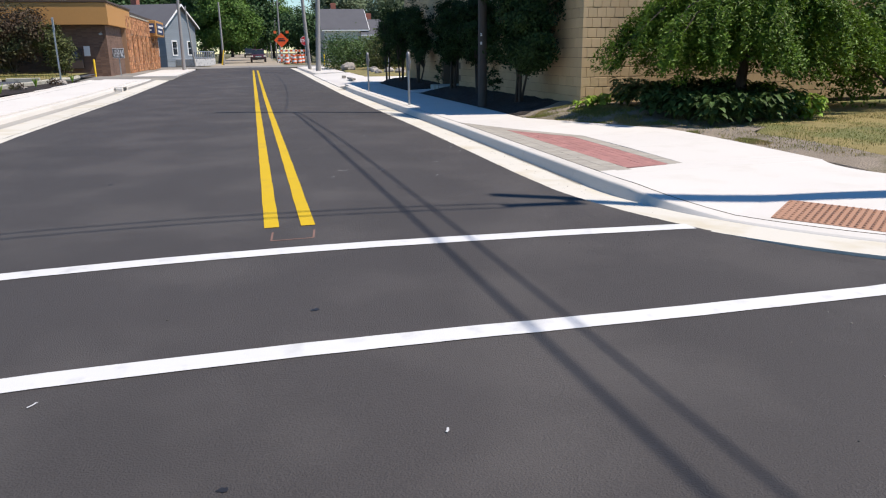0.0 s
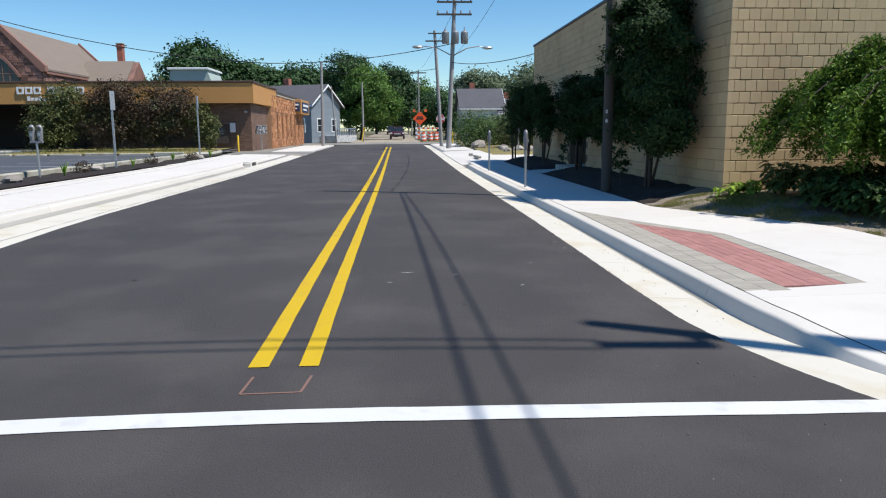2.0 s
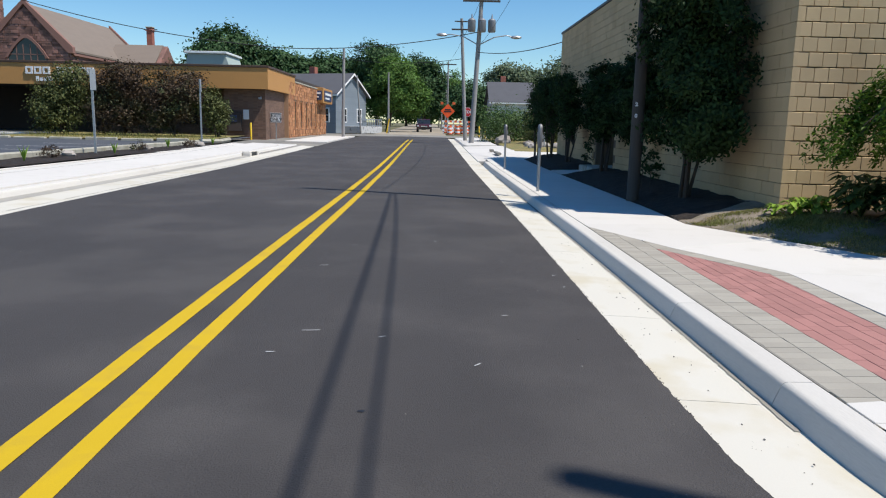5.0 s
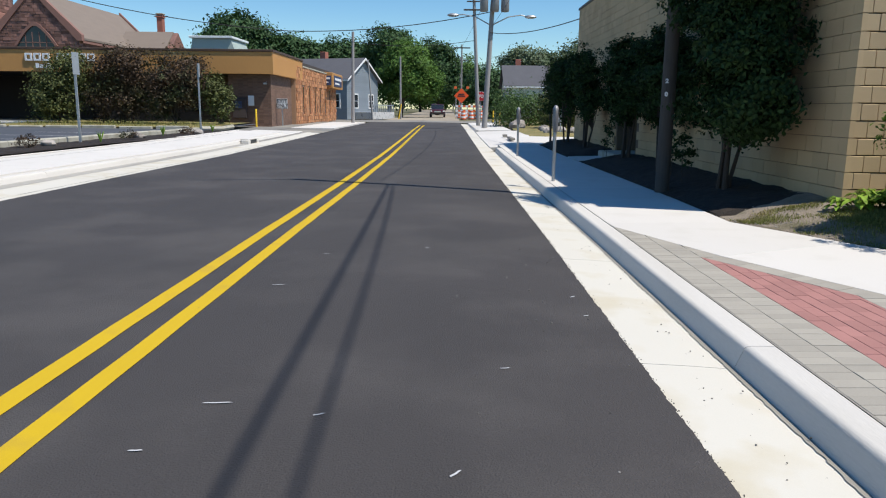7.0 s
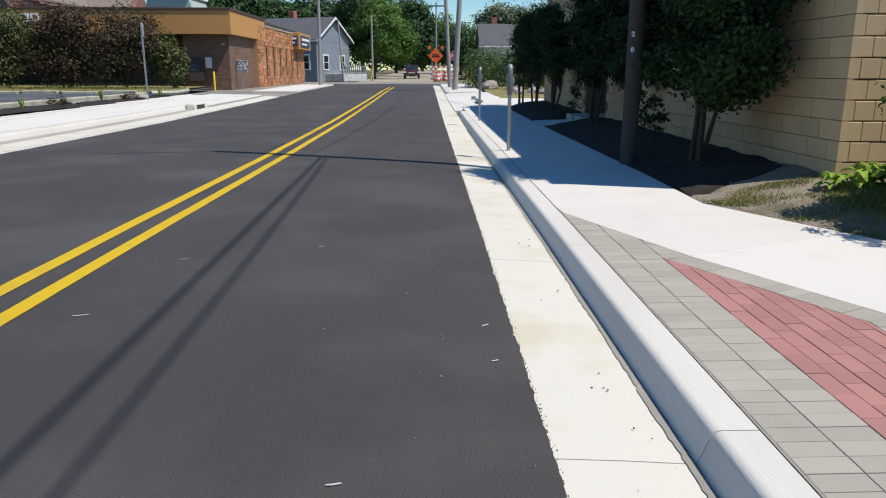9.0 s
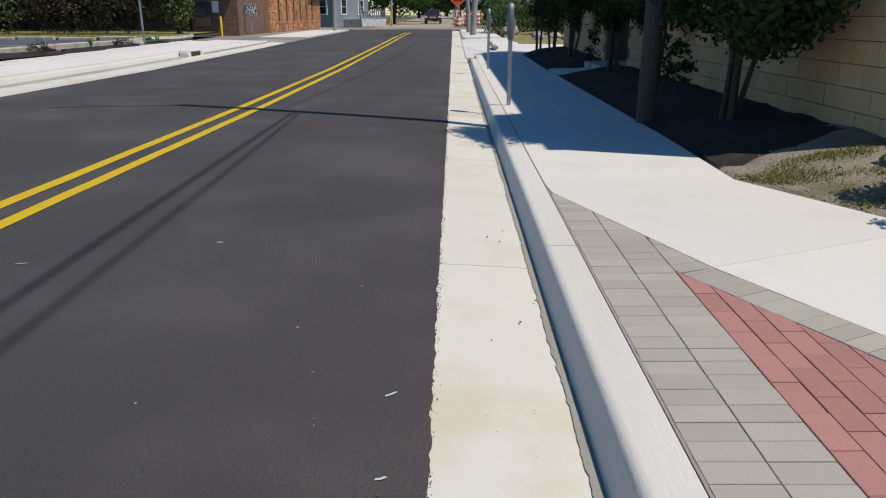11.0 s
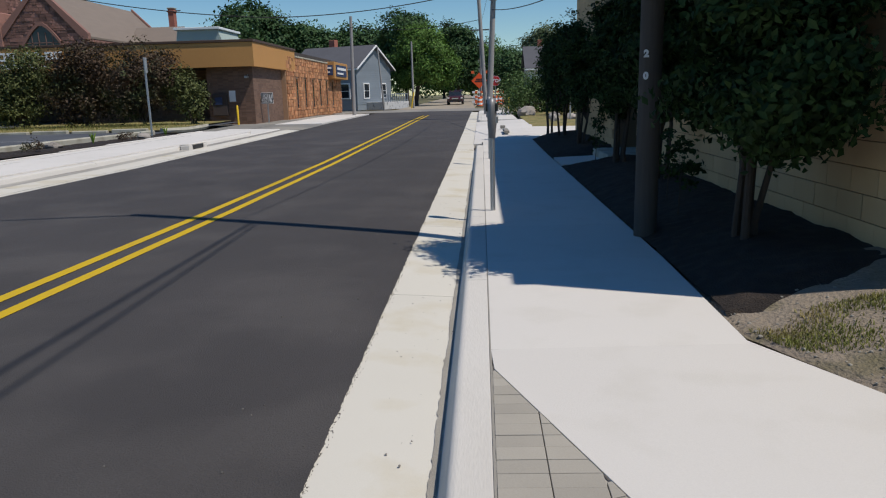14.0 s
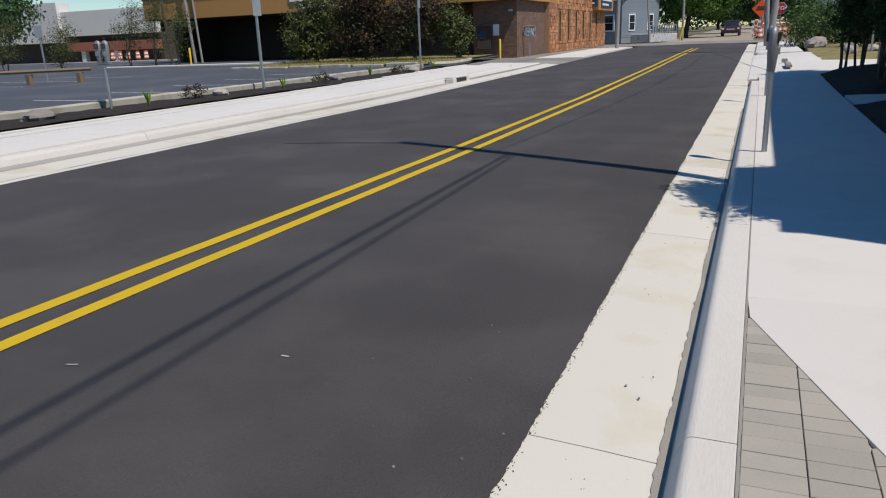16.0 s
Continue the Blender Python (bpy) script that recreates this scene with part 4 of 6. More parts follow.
part("handle", Build().tube([(XW + 1.0, DOOR[0] + 0.65, 1.4), (XW + 1.0, DOOR[0] + 0.65, 1.6)], 0.015, 6), M["chrome"], door)
part("step", Build().box(XW - 0.5, XW + 0.9, DOOR[0] + 0.1, DOOR[1] - 0.1, ZB - 0.2, ZB + 0.16, 0.02), M["concrete_old"], east, "worn concrete door step")
CO = 0.2045
rows = int((ZT - ZB) / CO)
unit = mesh_of(Build().box(-0.0965, 0.0965, -0.012, 0.03, 0.0, CO - 0.013, 0.006), M["block"])
far_blocks = Build()
for r in range(rows):
    z = ZT - (r + 1) * CO
    shift = 0.1 if r % 2 else 0.0
    for i in range(70):
        x = XW + 0.1 - shift + 0.2025 * i
        if x > 20.9:
            break
        if x - 0.1 < XW - 0.02:
            far_blocks.box(XW - 0.012, x + 0.097, YS - 0.01, YS + 0.05, z, z + CO - 0.009)
            continue
        if x < 9.35 and r < 25:
            piece("block", unit, (x, YS + 0.006 * rng.random(), z), east)
        else:
            far_blocks.box(x - 0.099, x + 0.099, YS - 0.01, YS + 0.05, z, z + CO - 0.009)
    for i in range(52):
        y0 = YS - 0.012 - (0.2 if r % 2 else 0.0) + 0.405 * i
        y1 = y0 + 0.399
        y0 = max(y0, YS - 0.012)
        y1 = min(y1, YN)
        if y1 - y0 < 0.05 or (z < DOOR[2] and y1 > DOOR[0] and y0 < DOOR[1]):
            continue
        far_blocks.box(XW - 0.012 - 0.004 * rng.random(), XW + 0.05, y0, y1, z, z + CO - 0.007)
part("blockwork", far_blocks, M["block"], east, kind="stuff")

# ---- the bank-like office with the orange fascia ----
BEARING = 0.0065
office = thing("office_building", (-20, 56, 0.5), "low brown-brick office with deep orange fascia and drive-through", "building", kind="structure")
FX, FY, FZ0, FZ1, FW = -8.28, 50.3, 3.6, 4.88, -34.8
part("fascia", Build().box(FW, FX, FY, FY + 0.25, FZ0, FZ1, 0.01).box(FX - 0.25, FX, FY + 0.25, 59.2, FZ0, FZ1, 0.01).box(FW, FW + 0.25, FY + 0.25, 62, FZ0, FZ1, 0.01), M["fascia"], office, "orange panelled fascia")
part("roof_edge", Build().box(FW - 0.06, FX + 0.06, FY - 0.06, FY + 0.35, FZ1, FZ1 + 0.14, 0.02).box(FX - 0.3, FX + 0.06, FY + 0.35, 59.3, FZ1, FZ1 + 0.14, 0.02), M["fascia_cap"], office, "dark brown roof edge")
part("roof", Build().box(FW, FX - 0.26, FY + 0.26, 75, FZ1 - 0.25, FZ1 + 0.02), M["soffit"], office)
# near-black soffit and back wall: the deep recess's shade is put in their colours
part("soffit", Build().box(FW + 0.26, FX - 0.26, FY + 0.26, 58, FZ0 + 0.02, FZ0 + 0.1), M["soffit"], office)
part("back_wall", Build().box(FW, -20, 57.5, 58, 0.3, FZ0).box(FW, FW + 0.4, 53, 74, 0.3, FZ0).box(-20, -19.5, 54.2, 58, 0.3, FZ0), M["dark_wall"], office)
b = Build().box(-19.9, -11.2, 53.6, 54.2, 0.3, FZ0)
part("wall", b, M["brown_mortar"], office)


def brick_face(bb, a, c, z0, z1, out, length=0.3, course=0.1):
    """Courses of brick proud of a wall from a to c (plan points); out: the way they face."""
    a, c, out = Vector(a), Vector(c), Vector(out)
    L = (c - a).length
    d = (c - a) / L
    r = 0
    z = z0
    while z + course <= z1 + 0.001:
        s = -(length / 2 if r % 2 else 0)
        while s < L:
            s0, s1 = max(0, s), min(L, s + length - 0.012)
            if s1 - s0 > 0.03:
                p, q = a + d * s0, a + d * s1
                o = out * 0.012
                vs = [(p.x + o.x, p.y + o.y, z), (q.x + o.x, q.y + o.y, z), (q.x + o.x, q.y + o.y, z + course - 0.012), (p.x + o.x, p.y + o.y, z + course - 0.012), (p.x - o.x, p.y - o.y, z), (q.x - o.x, q.y - o.y, z), (q.x - o.x, q.y - o.y, z + course - 0.012), (p.x - o.x, p.y - o.y, z + course - 0.012)]
                bb.add(vs, [(0, 1, 2, 3), (3, 2, 6, 7), (0, 4, 5, 1), (0, 3, 7, 4), (1, 5, 6, 2)])
            s += length
        z += course
    return bb


part("brickwork", brick_face(Build(), (-19.9, 53.6), (-11.2, 53.6), 0.5, FZ0, (0, -1)), M["brown_brick"], office, kind="stuff")
for x0 in (-18.4, -16.6, -14.8, -13.0):
    w = part("window", Build().box(x0 - 0.06, x0 + 1.16, 53.52, 53.58, 1.34, 3.06), M["fascia_cap"], office)
    part("pane", Build().box(x0, x0 + 1.1, 53.49, 53.518, 1.4, 3.0), M["glass_dark"], w)
# corner block with the cash machine
part("wall", Build().box(-11.2, -8.62, 51.0, 56.8, 0.2, FZ0), M["brown_mortar"], office)
part("brickwork", brick_face(brick_face(Build(), (-8.62, 51.0), (-8.62, 56.8), 0.5, FZ0, (1, 0)), (-11.2, 51.0), (-8.62, 51.0), 0.5, FZ0, (0, -1)), M["brown_brick"], office, kind="stuff")
atm = part("cash_machine", Build().box(-10.9, -10.1, 50.75, 50.98, 1.0, 2.2, 0.03), M["dark_wall"], office, "dark cash machine in the wall")
part("screen", Build().box(-10.75, -10.35, 50.72, 50.745, 1.6, 2.0), M["sign_blue"], atm)
part("notice", Build().box(-10.0, -9.65, 50.93, 50.975, 1.75, 2.35), M["sign_white"], office, "white notice plate")
part("security_camera", Build().box(-8.95, -8.8, 50.55, 50.85, 3.0, 3.12, 0.02).tube([(-8.88, 50.85, 3.06), (-8.88, 51.0, 3.2)], 0.02, 6), M["galvanized"], office)
# rubble stone wing with slit windows
SX = -8.3
part("wall", Build().box(-11, SX - 0.03, 56.8, 74.9, 0.2, 4.5), M["rubble_mortar"], office)
part("wall_cap", Build().box(-11, SX + 0.05, 59.3, 74.95, 4.5, 4.6, 0.01), M["concrete_old"], office)
slits = [59.2 + 2.35 * i for i in range(6)]
bb = Build()
r2 = np.random.default_rng(11)
z = 0.45
while z < 4.48:
    hgt = r2.uniform(0.12, 0.3)
    hgt = min(hgt, 4.48 - z)
    y = 56.9
    while y < 74.8:
        ln = min(r2.uniform(0.15, 0.55), 74.85 - y)
        if not any(s - 0.1 < y + ln and y < s + 0.65 and z < 3.15 and z + hgt > 1.2 for s in slits):
            o = r2.uniform(0.0, 0.05)
            bb.box(SX - 0.08, SX + o, y, y + ln - 0.02, z, z + max(0.04, hgt - 0.02))
        y += ln
    z += hgt
part("rubble_stone", bb, M["rubble"], office, kind="stuff")
for s in slits:
    w = part("window", Build().box(SX - 0.028, SX + 0.06, s - 0.06, s + 0.6, 1.12, 1.22).box(SX - 0.028, SX + 0.02, s - 0.08, s - 0.0, 1.22, 3.15).box(SX - 0.028, SX + 0.02, s + 0.55, s + 0.63, 1.22, 3.15), M["rubble"], office, "tall slit window in stone surround")
    part("pane", Build().box(SX - 0.025, SX - 0.01, s, s + 0.55, 1.22, 3.15), M["glass_dark"], w)
box = part("sign_box", Build().box(-9, -7.75, 69.5, 75.4, 3.35, 4.66, 0.02), M["fascia"], office, "orange boxed corner of the fascia")
part("sign_panel", Build().box(-8.6, -7.85, 69.43, 69.49, 3.6, 4.4).box(-7.745, -7.7, 70.2, 74.6, 3.55, 4.45), M["sign_blue"], box, "dark blue sign with white bars")
part("bar", Build().box(-8.5, -7.95, 69.39, 69.425, 4.1, 4.25).box(-8.5, -8.1, 69.39, 69.425, 3.8, 3.9).box(-7.695, -7.67, 70.5, 74.2, 4.05, 4.25).box(-7.695, -7.67, 70.5, 73, 3.7, 3.85), M["sign_white"], box)
# letters on the fascia as plain raised shapes
sx = -22.95
for wd, gap in ((0.42, 0.1), (0.42, 0.1), (0.42, 0.42), (0.42, 0.1), (0.42, 0.08), (0.2, 0.08), (0.42, 0.1), (0.42, 0.1)):
    if wd > 0.3:
        q = Build()
        t = 0.1
        q.box(sx, sx + t, FY - 0.09, FY - 0.01, 4.22, 4.66).box(sx + wd - t, sx + wd, FY - 0.09, FY - 0.01, 4.22, 4.66).box(sx + t, sx + wd - t, FY - 0.09, FY - 0.01, 4.56, 4.66).box(sx + t, sx + wd - t, FY - 0.09, FY - 0.01, 4.22, 4.32)
    else:
        q = Build().box(sx, sx + wd, FY - 0.09, FY - 0.01, 4.4, 4.48)
    part("letter_shape", q, M["sign_white"], office, "white raised sign shape")
    sx += wd + gap
sx = -22.35
for i in range(11):
    if i != 6:
        part("letter_shape", Build().box(sx, sx + 0.17, FY - 0.07, FY - 0.01, 3.8, 4.0 + 0.08 * (i in (0, 3, 7))), M["sign_white"], office, "white raised sign shape")
    sx += 0.235
# roof plant house
plant = part("plant_house", Build().prism([(-16.6, FZ1), (-13.0, FZ1), (-13.6, 6.55), (-16.3, 6.55)], "y", 60, 64), M["roof_green"], office, "pale green rooftop plant housing")
part("cap", Build().box(-16.5, -13.4, 59.8, 64.2, 6.5, 6.66, 0.02), M["roof_white"], plant)

# ---- car park ----
lot_z = lambda x, y: curb_z(y) + 0.12 + 0.004 * (-9 - x)
solid("car_park", Build().grid(steps(-60, -9.05, 4) , steps(10, 50, 2), lot_z).grid(steps(-60, -20, 5), steps(50, 57.5, 2.5), lot_z), M["asphalt_lot"], "dark asphalt car park with faded stall lines", "car park", kind="structure")
lot = thing("stall_marking", (-12, 28, 0.5), "faded white parking stall lines", "road marking", kind="structure")
for i in range(9):
    y = 14.3 + 2.72 * i
    part("stall_line", Build().grid(steps(-14.6, -9.9, 1), [y, y + 0.1], lambda x, y: lot_z(x, y) + 0.005), M["old_line"], lot)
    part("stall_line", Build().grid(steps(-27, -22, 1), [y, y + 0.1], lambda x, y: lot_z(x, y) + 0.005), M["old_line"], lot)
bed_z = lambda x, y: curb_z(y) + float(np.interp(y, (10, 27.5, 38, 60), (0.2, 0.24, 0.13, 0.1))) + 0.03 * noise.noise((x * 3, y * 3, 2.0)) - (0.04 if x > -7.7 else 0)
solid("planting_bed", Build().grid(steps(-8.85, -7.56, 0.16), steps(8, 39.2, 0.3), bed_z), M["mulch"], "dark mulch strip between pavement and car park", "mulch", kind="structure")
edge_w = thing("car_park_curb", (-8.9, 24, 0.5), "weathered concrete edge of the car park", "curb", kind="structure")
for i in range(13):
    y0 = 8 + 2.4 * i
    part("curb_stone", Build().box(-9.06, -8.84, y0 + 0.01, y0 + 2.39, curb_z(y0) - 0.1, curb_z(y0) + float(np.interp(y0, (10, 27, 38), (0.34, 0.38, 0.3))) + rng.uniform(-0.01, 0.01), 0.03), M["concrete_old"], edge_w)
island = thing("grass_island", (-14, 43.5, 0.5), "overgrown grass island with a broken concrete edge", "planting", kind="structure")
part("soil", Build().grid(steps(-20.5, -9.6, 0.9), steps(41.2, 50.2, 0.9), lambda x, y: curb_z(y) + 0.2 + 0.05 * noise.noise((x, y, 0.0))), M["lawn"], island)
for i in range(6):
    x0 = -20.4 + 1.75 * i
    part("edge_stone", Build().box(x0, x0 + 1.5, 40.95, 41.2, 0.45, 0.72 + rng.uniform(-0.05, 0.03), 0.03), M["concrete_old"], island)
part("edge_stone", Build().tube([(-9.6, 41.2, 0.62), (-9.0, 42.5, 0.6), (-9.2, 45, 0.62), (-9.8, 47, 0.6)], 0.12, 6), M["concrete_old"], island)
solid("drive_curb", Build().box(-34, -20.6, 45.6, 46.0, 0.4, 0.78, 0.03), M["concrete"], "pale concrete kerb in front of the drive-through", "curb", kind="structure")

# ---- church ----
church = thing("church", (-50, 110, 0.9), "red-brown rough sandstone church with a steep brown roof", "church")
church.location.z -= 1.25
NX0, NX1, NY0, NY1, EV, RG = -55.4, -44.7, 100.0, 124.3, 11.4, 16.7
cxm = (NX0 + NX1) / 2
part("nave_wall", Build().prism([(NX0, 0.5), (NX1, 0.5), (NX1, EV), (cxm, RG - 0.2), (NX0, EV)], "y", NY0, NY1), M["church_mortar"], church)


def rough_stone(bb, z0, z1, left, right, face, seed, hmin=0.22, hmax=0.5, keep=lambda s, z: True, axis="y"):
    """Uneven coursed stone on a plane; left and right: limits at a height."""
    rr = np.random.default_rng(seed)
    z = z0
    while z < z1:
        h = rr.uniform(hmin, hmax)
        s = left(z)
        while s < right(z + h):
            ln = rr.uniform(0.35, 1.2)
            e = min(s + ln, right(z + h * 0.5))
            if e - s > 0.1 and keep((s + e) / 2, z + h / 2):
                o = rr.uniform(0.03, 0.12)
                if axis == "y":
                    bb.box(s, e - 0.04, face - o, face + 0.1, z, z + h - 0.04)
                else:
                    bb.box(face - 0.1, face + o, s, e - 0.04, z, z + h - 0.04)
            s += ln
        z += h
    return bb


rake = lambda z: (NX1 - cxm) * (1 - max(0, z - EV) / (RG - EV))
in_arch = lambda s, z: not (abs(s - cxm) < 2.4 and z < 10.2 or (abs(s - cxm) < 2.4 * math.sqrt(max(0, 1 - ((z - 10.2) / 2.6) ** 2)) if 10.2 <= z < 12.8 else False))
part("stonework", rough_stone(Build(), 5, RG - 0.6, lambda z: cxm - rake(z), lambda z: cxm + rake(z), NY0, 3, keep=in_arch), M["church_stone"], church, kind="stuff")
part("stonework", rough_stone(Build(), 5, EV - 0.5, lambda z: NY0, lambda z: NY1, NX1, 4, axis="x"), M["church_stone"], church, kind="stuff")
over = 0.35
part("roof", Build().prism([(cxm, RG + 0.25), (NX1 + over, EV - 0.1), (NX1 + over, EV - 0.35), (cxm, RG - 0.05), (NX0 - over, EV - 0.35), (NX0 - over, EV - 0.1)], "y", NY0 + 0.4, NY1), M["church_roof"], church, "brown shingle roof")
part("parapet", Build().prism([(cxm, RG + 0.7), (NX1 + 0.5, EV + 0.25), (NX1 + 0.5, EV - 0.5), (NX1 - 0.1, EV - 0.5), (cxm, RG + 0.1), (NX0 + 0.1, EV - 0.5), (NX0 - 0.5, EV - 0.5), (NX0 - 0.5, EV + 0.25)], "y", NY0 - 0.25, NY0 + 0.45), M["church_trim"], church, "stone gable parapet")
part("parapet", Build().prism([(cxm, RG + 0.6), (NX1 + 0.5, EV + 0.15), (NX1 - 0.1, EV - 0.4), (cxm, RG + 0.0)], "y", NY1 - 0.1, NY1 + 0.5), M["church_trim"], church)
cr = part("cross", Build().box(cxm - 0.13, cxm + 0.13, NY0 - 0.1, NY0 + 0.2, RG + 0.7, RG + 2.0, 0.03).box(cxm - 0.45, cxm + 0.45, NY0 - 0.1, NY0 + 0.2, RG + 1.3, RG + 1.55, 0.03).box(cxm - 0.3, cxm + 0.3, NY0 - 0.2, NY0 + 0.3, RG + 0.5, RG + 0.75, 0.05), M["church_trim"], church, "stone cross on the gable")
arch = [(cxm + 2.4 * math.cos(radians(a)), 10.2 + 2.5 * (1 - abs(math.cos(radians(a))) ** 1.5)) for a in range(0, 181, 12)]
win = part("arched_window", Build().prism([(cxm + 2.4, 6)] + arch + [(cxm - 2.4, 6)], "y", NY0 - 0.06, NY0 - 0.01), M["glass_dark"], church, "pointed arch window of dark leaded glass")
ring_v = Build()
outer = [(cxm + 2.75 * math.cos(radians(a)), 10.2 + 2.95 * (1 - abs(math.cos(radians(a))) ** 1.5)) for a in range(0, 181, 12)]
for (a, c), (d, e) in zip(zip(arch, outer), zip(arch[1:], outer[1:])):
    ring_v.prism([a, c, e, d], "y", NY0 - 0.25, NY0)
part("surround", ring_v, M["church_trim"], win)
bb = Build()
for dx in (-1.3, -0.45, 0.45, 1.3):
    bb.box(cxm + dx - 0.05, cxm + dx + 0.05, NY0 - 0.1, NY0 - 0.062, 6, 11.9)
for z in (8.0, 9.4, 10.6):
    bb.box(cxm - 2.3, cxm + 2.3, NY0 - 0.1, NY0 - 0.062, z, z + 0.09)
part("tracery", bb, M["church_trim"], win)
for g in (102.5, 107.5, 112.5, 117.5):
    for k in range(4):
        y = g + 0.75 * k
        w = part("window", Build().prism([(y, 8.2), (y + 0.45, 8.2), (y + 0.45, 9.2), (y + 0.22, 9.55), (y, 9.2)], "x", NX1 + 0.02, NX1 + 0.16), M["glass_dark"], church, "small arched clerestory window")
part("cornice", Build().box(NX1 - 0.1, NX1 + 0.3, NY0 + 0.5, NY1, EV - 0.75, EV - 0.4, 0.03), M["church_trim"], church)
# tower with buttress
tower = part("tower", Build().box(-63.6, -57.2, 101, 108, 0.5, 24), M["church_mortar"], church)
part("stonework", rough_stone(rough_stone(Build(), 5, 22, lambda z: -63.6, lambda z: -57.2, 101, 8, keep=lambda s, z: not (abs(s + 60.4) < 1.3 and 13.6 < z < 19) and not ((s + 60.2) ** 2 + (z - 12) ** 2 < 1.6)), 5, 22, lambda z: 101, lambda z: 108, -57.2, 9, axis="x"), M["church_stone"], tower, kind="stuff")
part("louvre_window", Build().box(-61.7, -59.1, 100.92, 100.99, 13.6, 19), M["glass_dark"], tower)
part("round_window", Build().tube([(-60.2, 100.9, 12), (-60.2, 100.99, 12)], 1.15, 16), M["glass_dark"], tower)
part("string_course", Build().box(-63.9, -56.9, 100.7, 101.0, 12.9, 13.3).box(-63.9, -56.9, 100.7, 101.0, 10.2, 10.5), M["church_trim"], tower)
part("buttress", Build().box(-64.6, -63.2, 100.2, 102, 0.5, 11.5, 0.1).box(-57.4, -55.0, 99.6, 102.5, 0.5, 14.4, 0.1).box(-57.0, -55.5, 100, 102.3, 14.4, 24, 0.1), M["church_stone"], tower)
# transept and chimney
part("transept_wall", Build().box(-44.6, -38.2, 112.5, 121, 0.5, 10.0).prism([(112.5, 10), (121, 10), (116.8, 13.6)], "x", -38.9, -38.2), M["church_stone"], church)
part("transept_roof", Build().prism([(112.2, 9.9), (116.8, 13.5), (121.3, 9.9), (121.3, 10.1), (116.8, 13.75), (112.2, 10.1)], "x", -46, -38.9), M["church_roof"], church)
ch = part("chimney", Build().box(-43.0, -42.15, 121.2, 122.2, 9, 16.8, 0.05).box(-43.12, -42.03, 121.08, 122.32, 16.3, 16.5, 0.03), M["chimney_brick"], church, "red brick chimney")
part("cap", Build().box(-43.1, -42.05, 121.1, 122.3, 16.8, 16.95, 0.03), M["concrete_old"], ch)


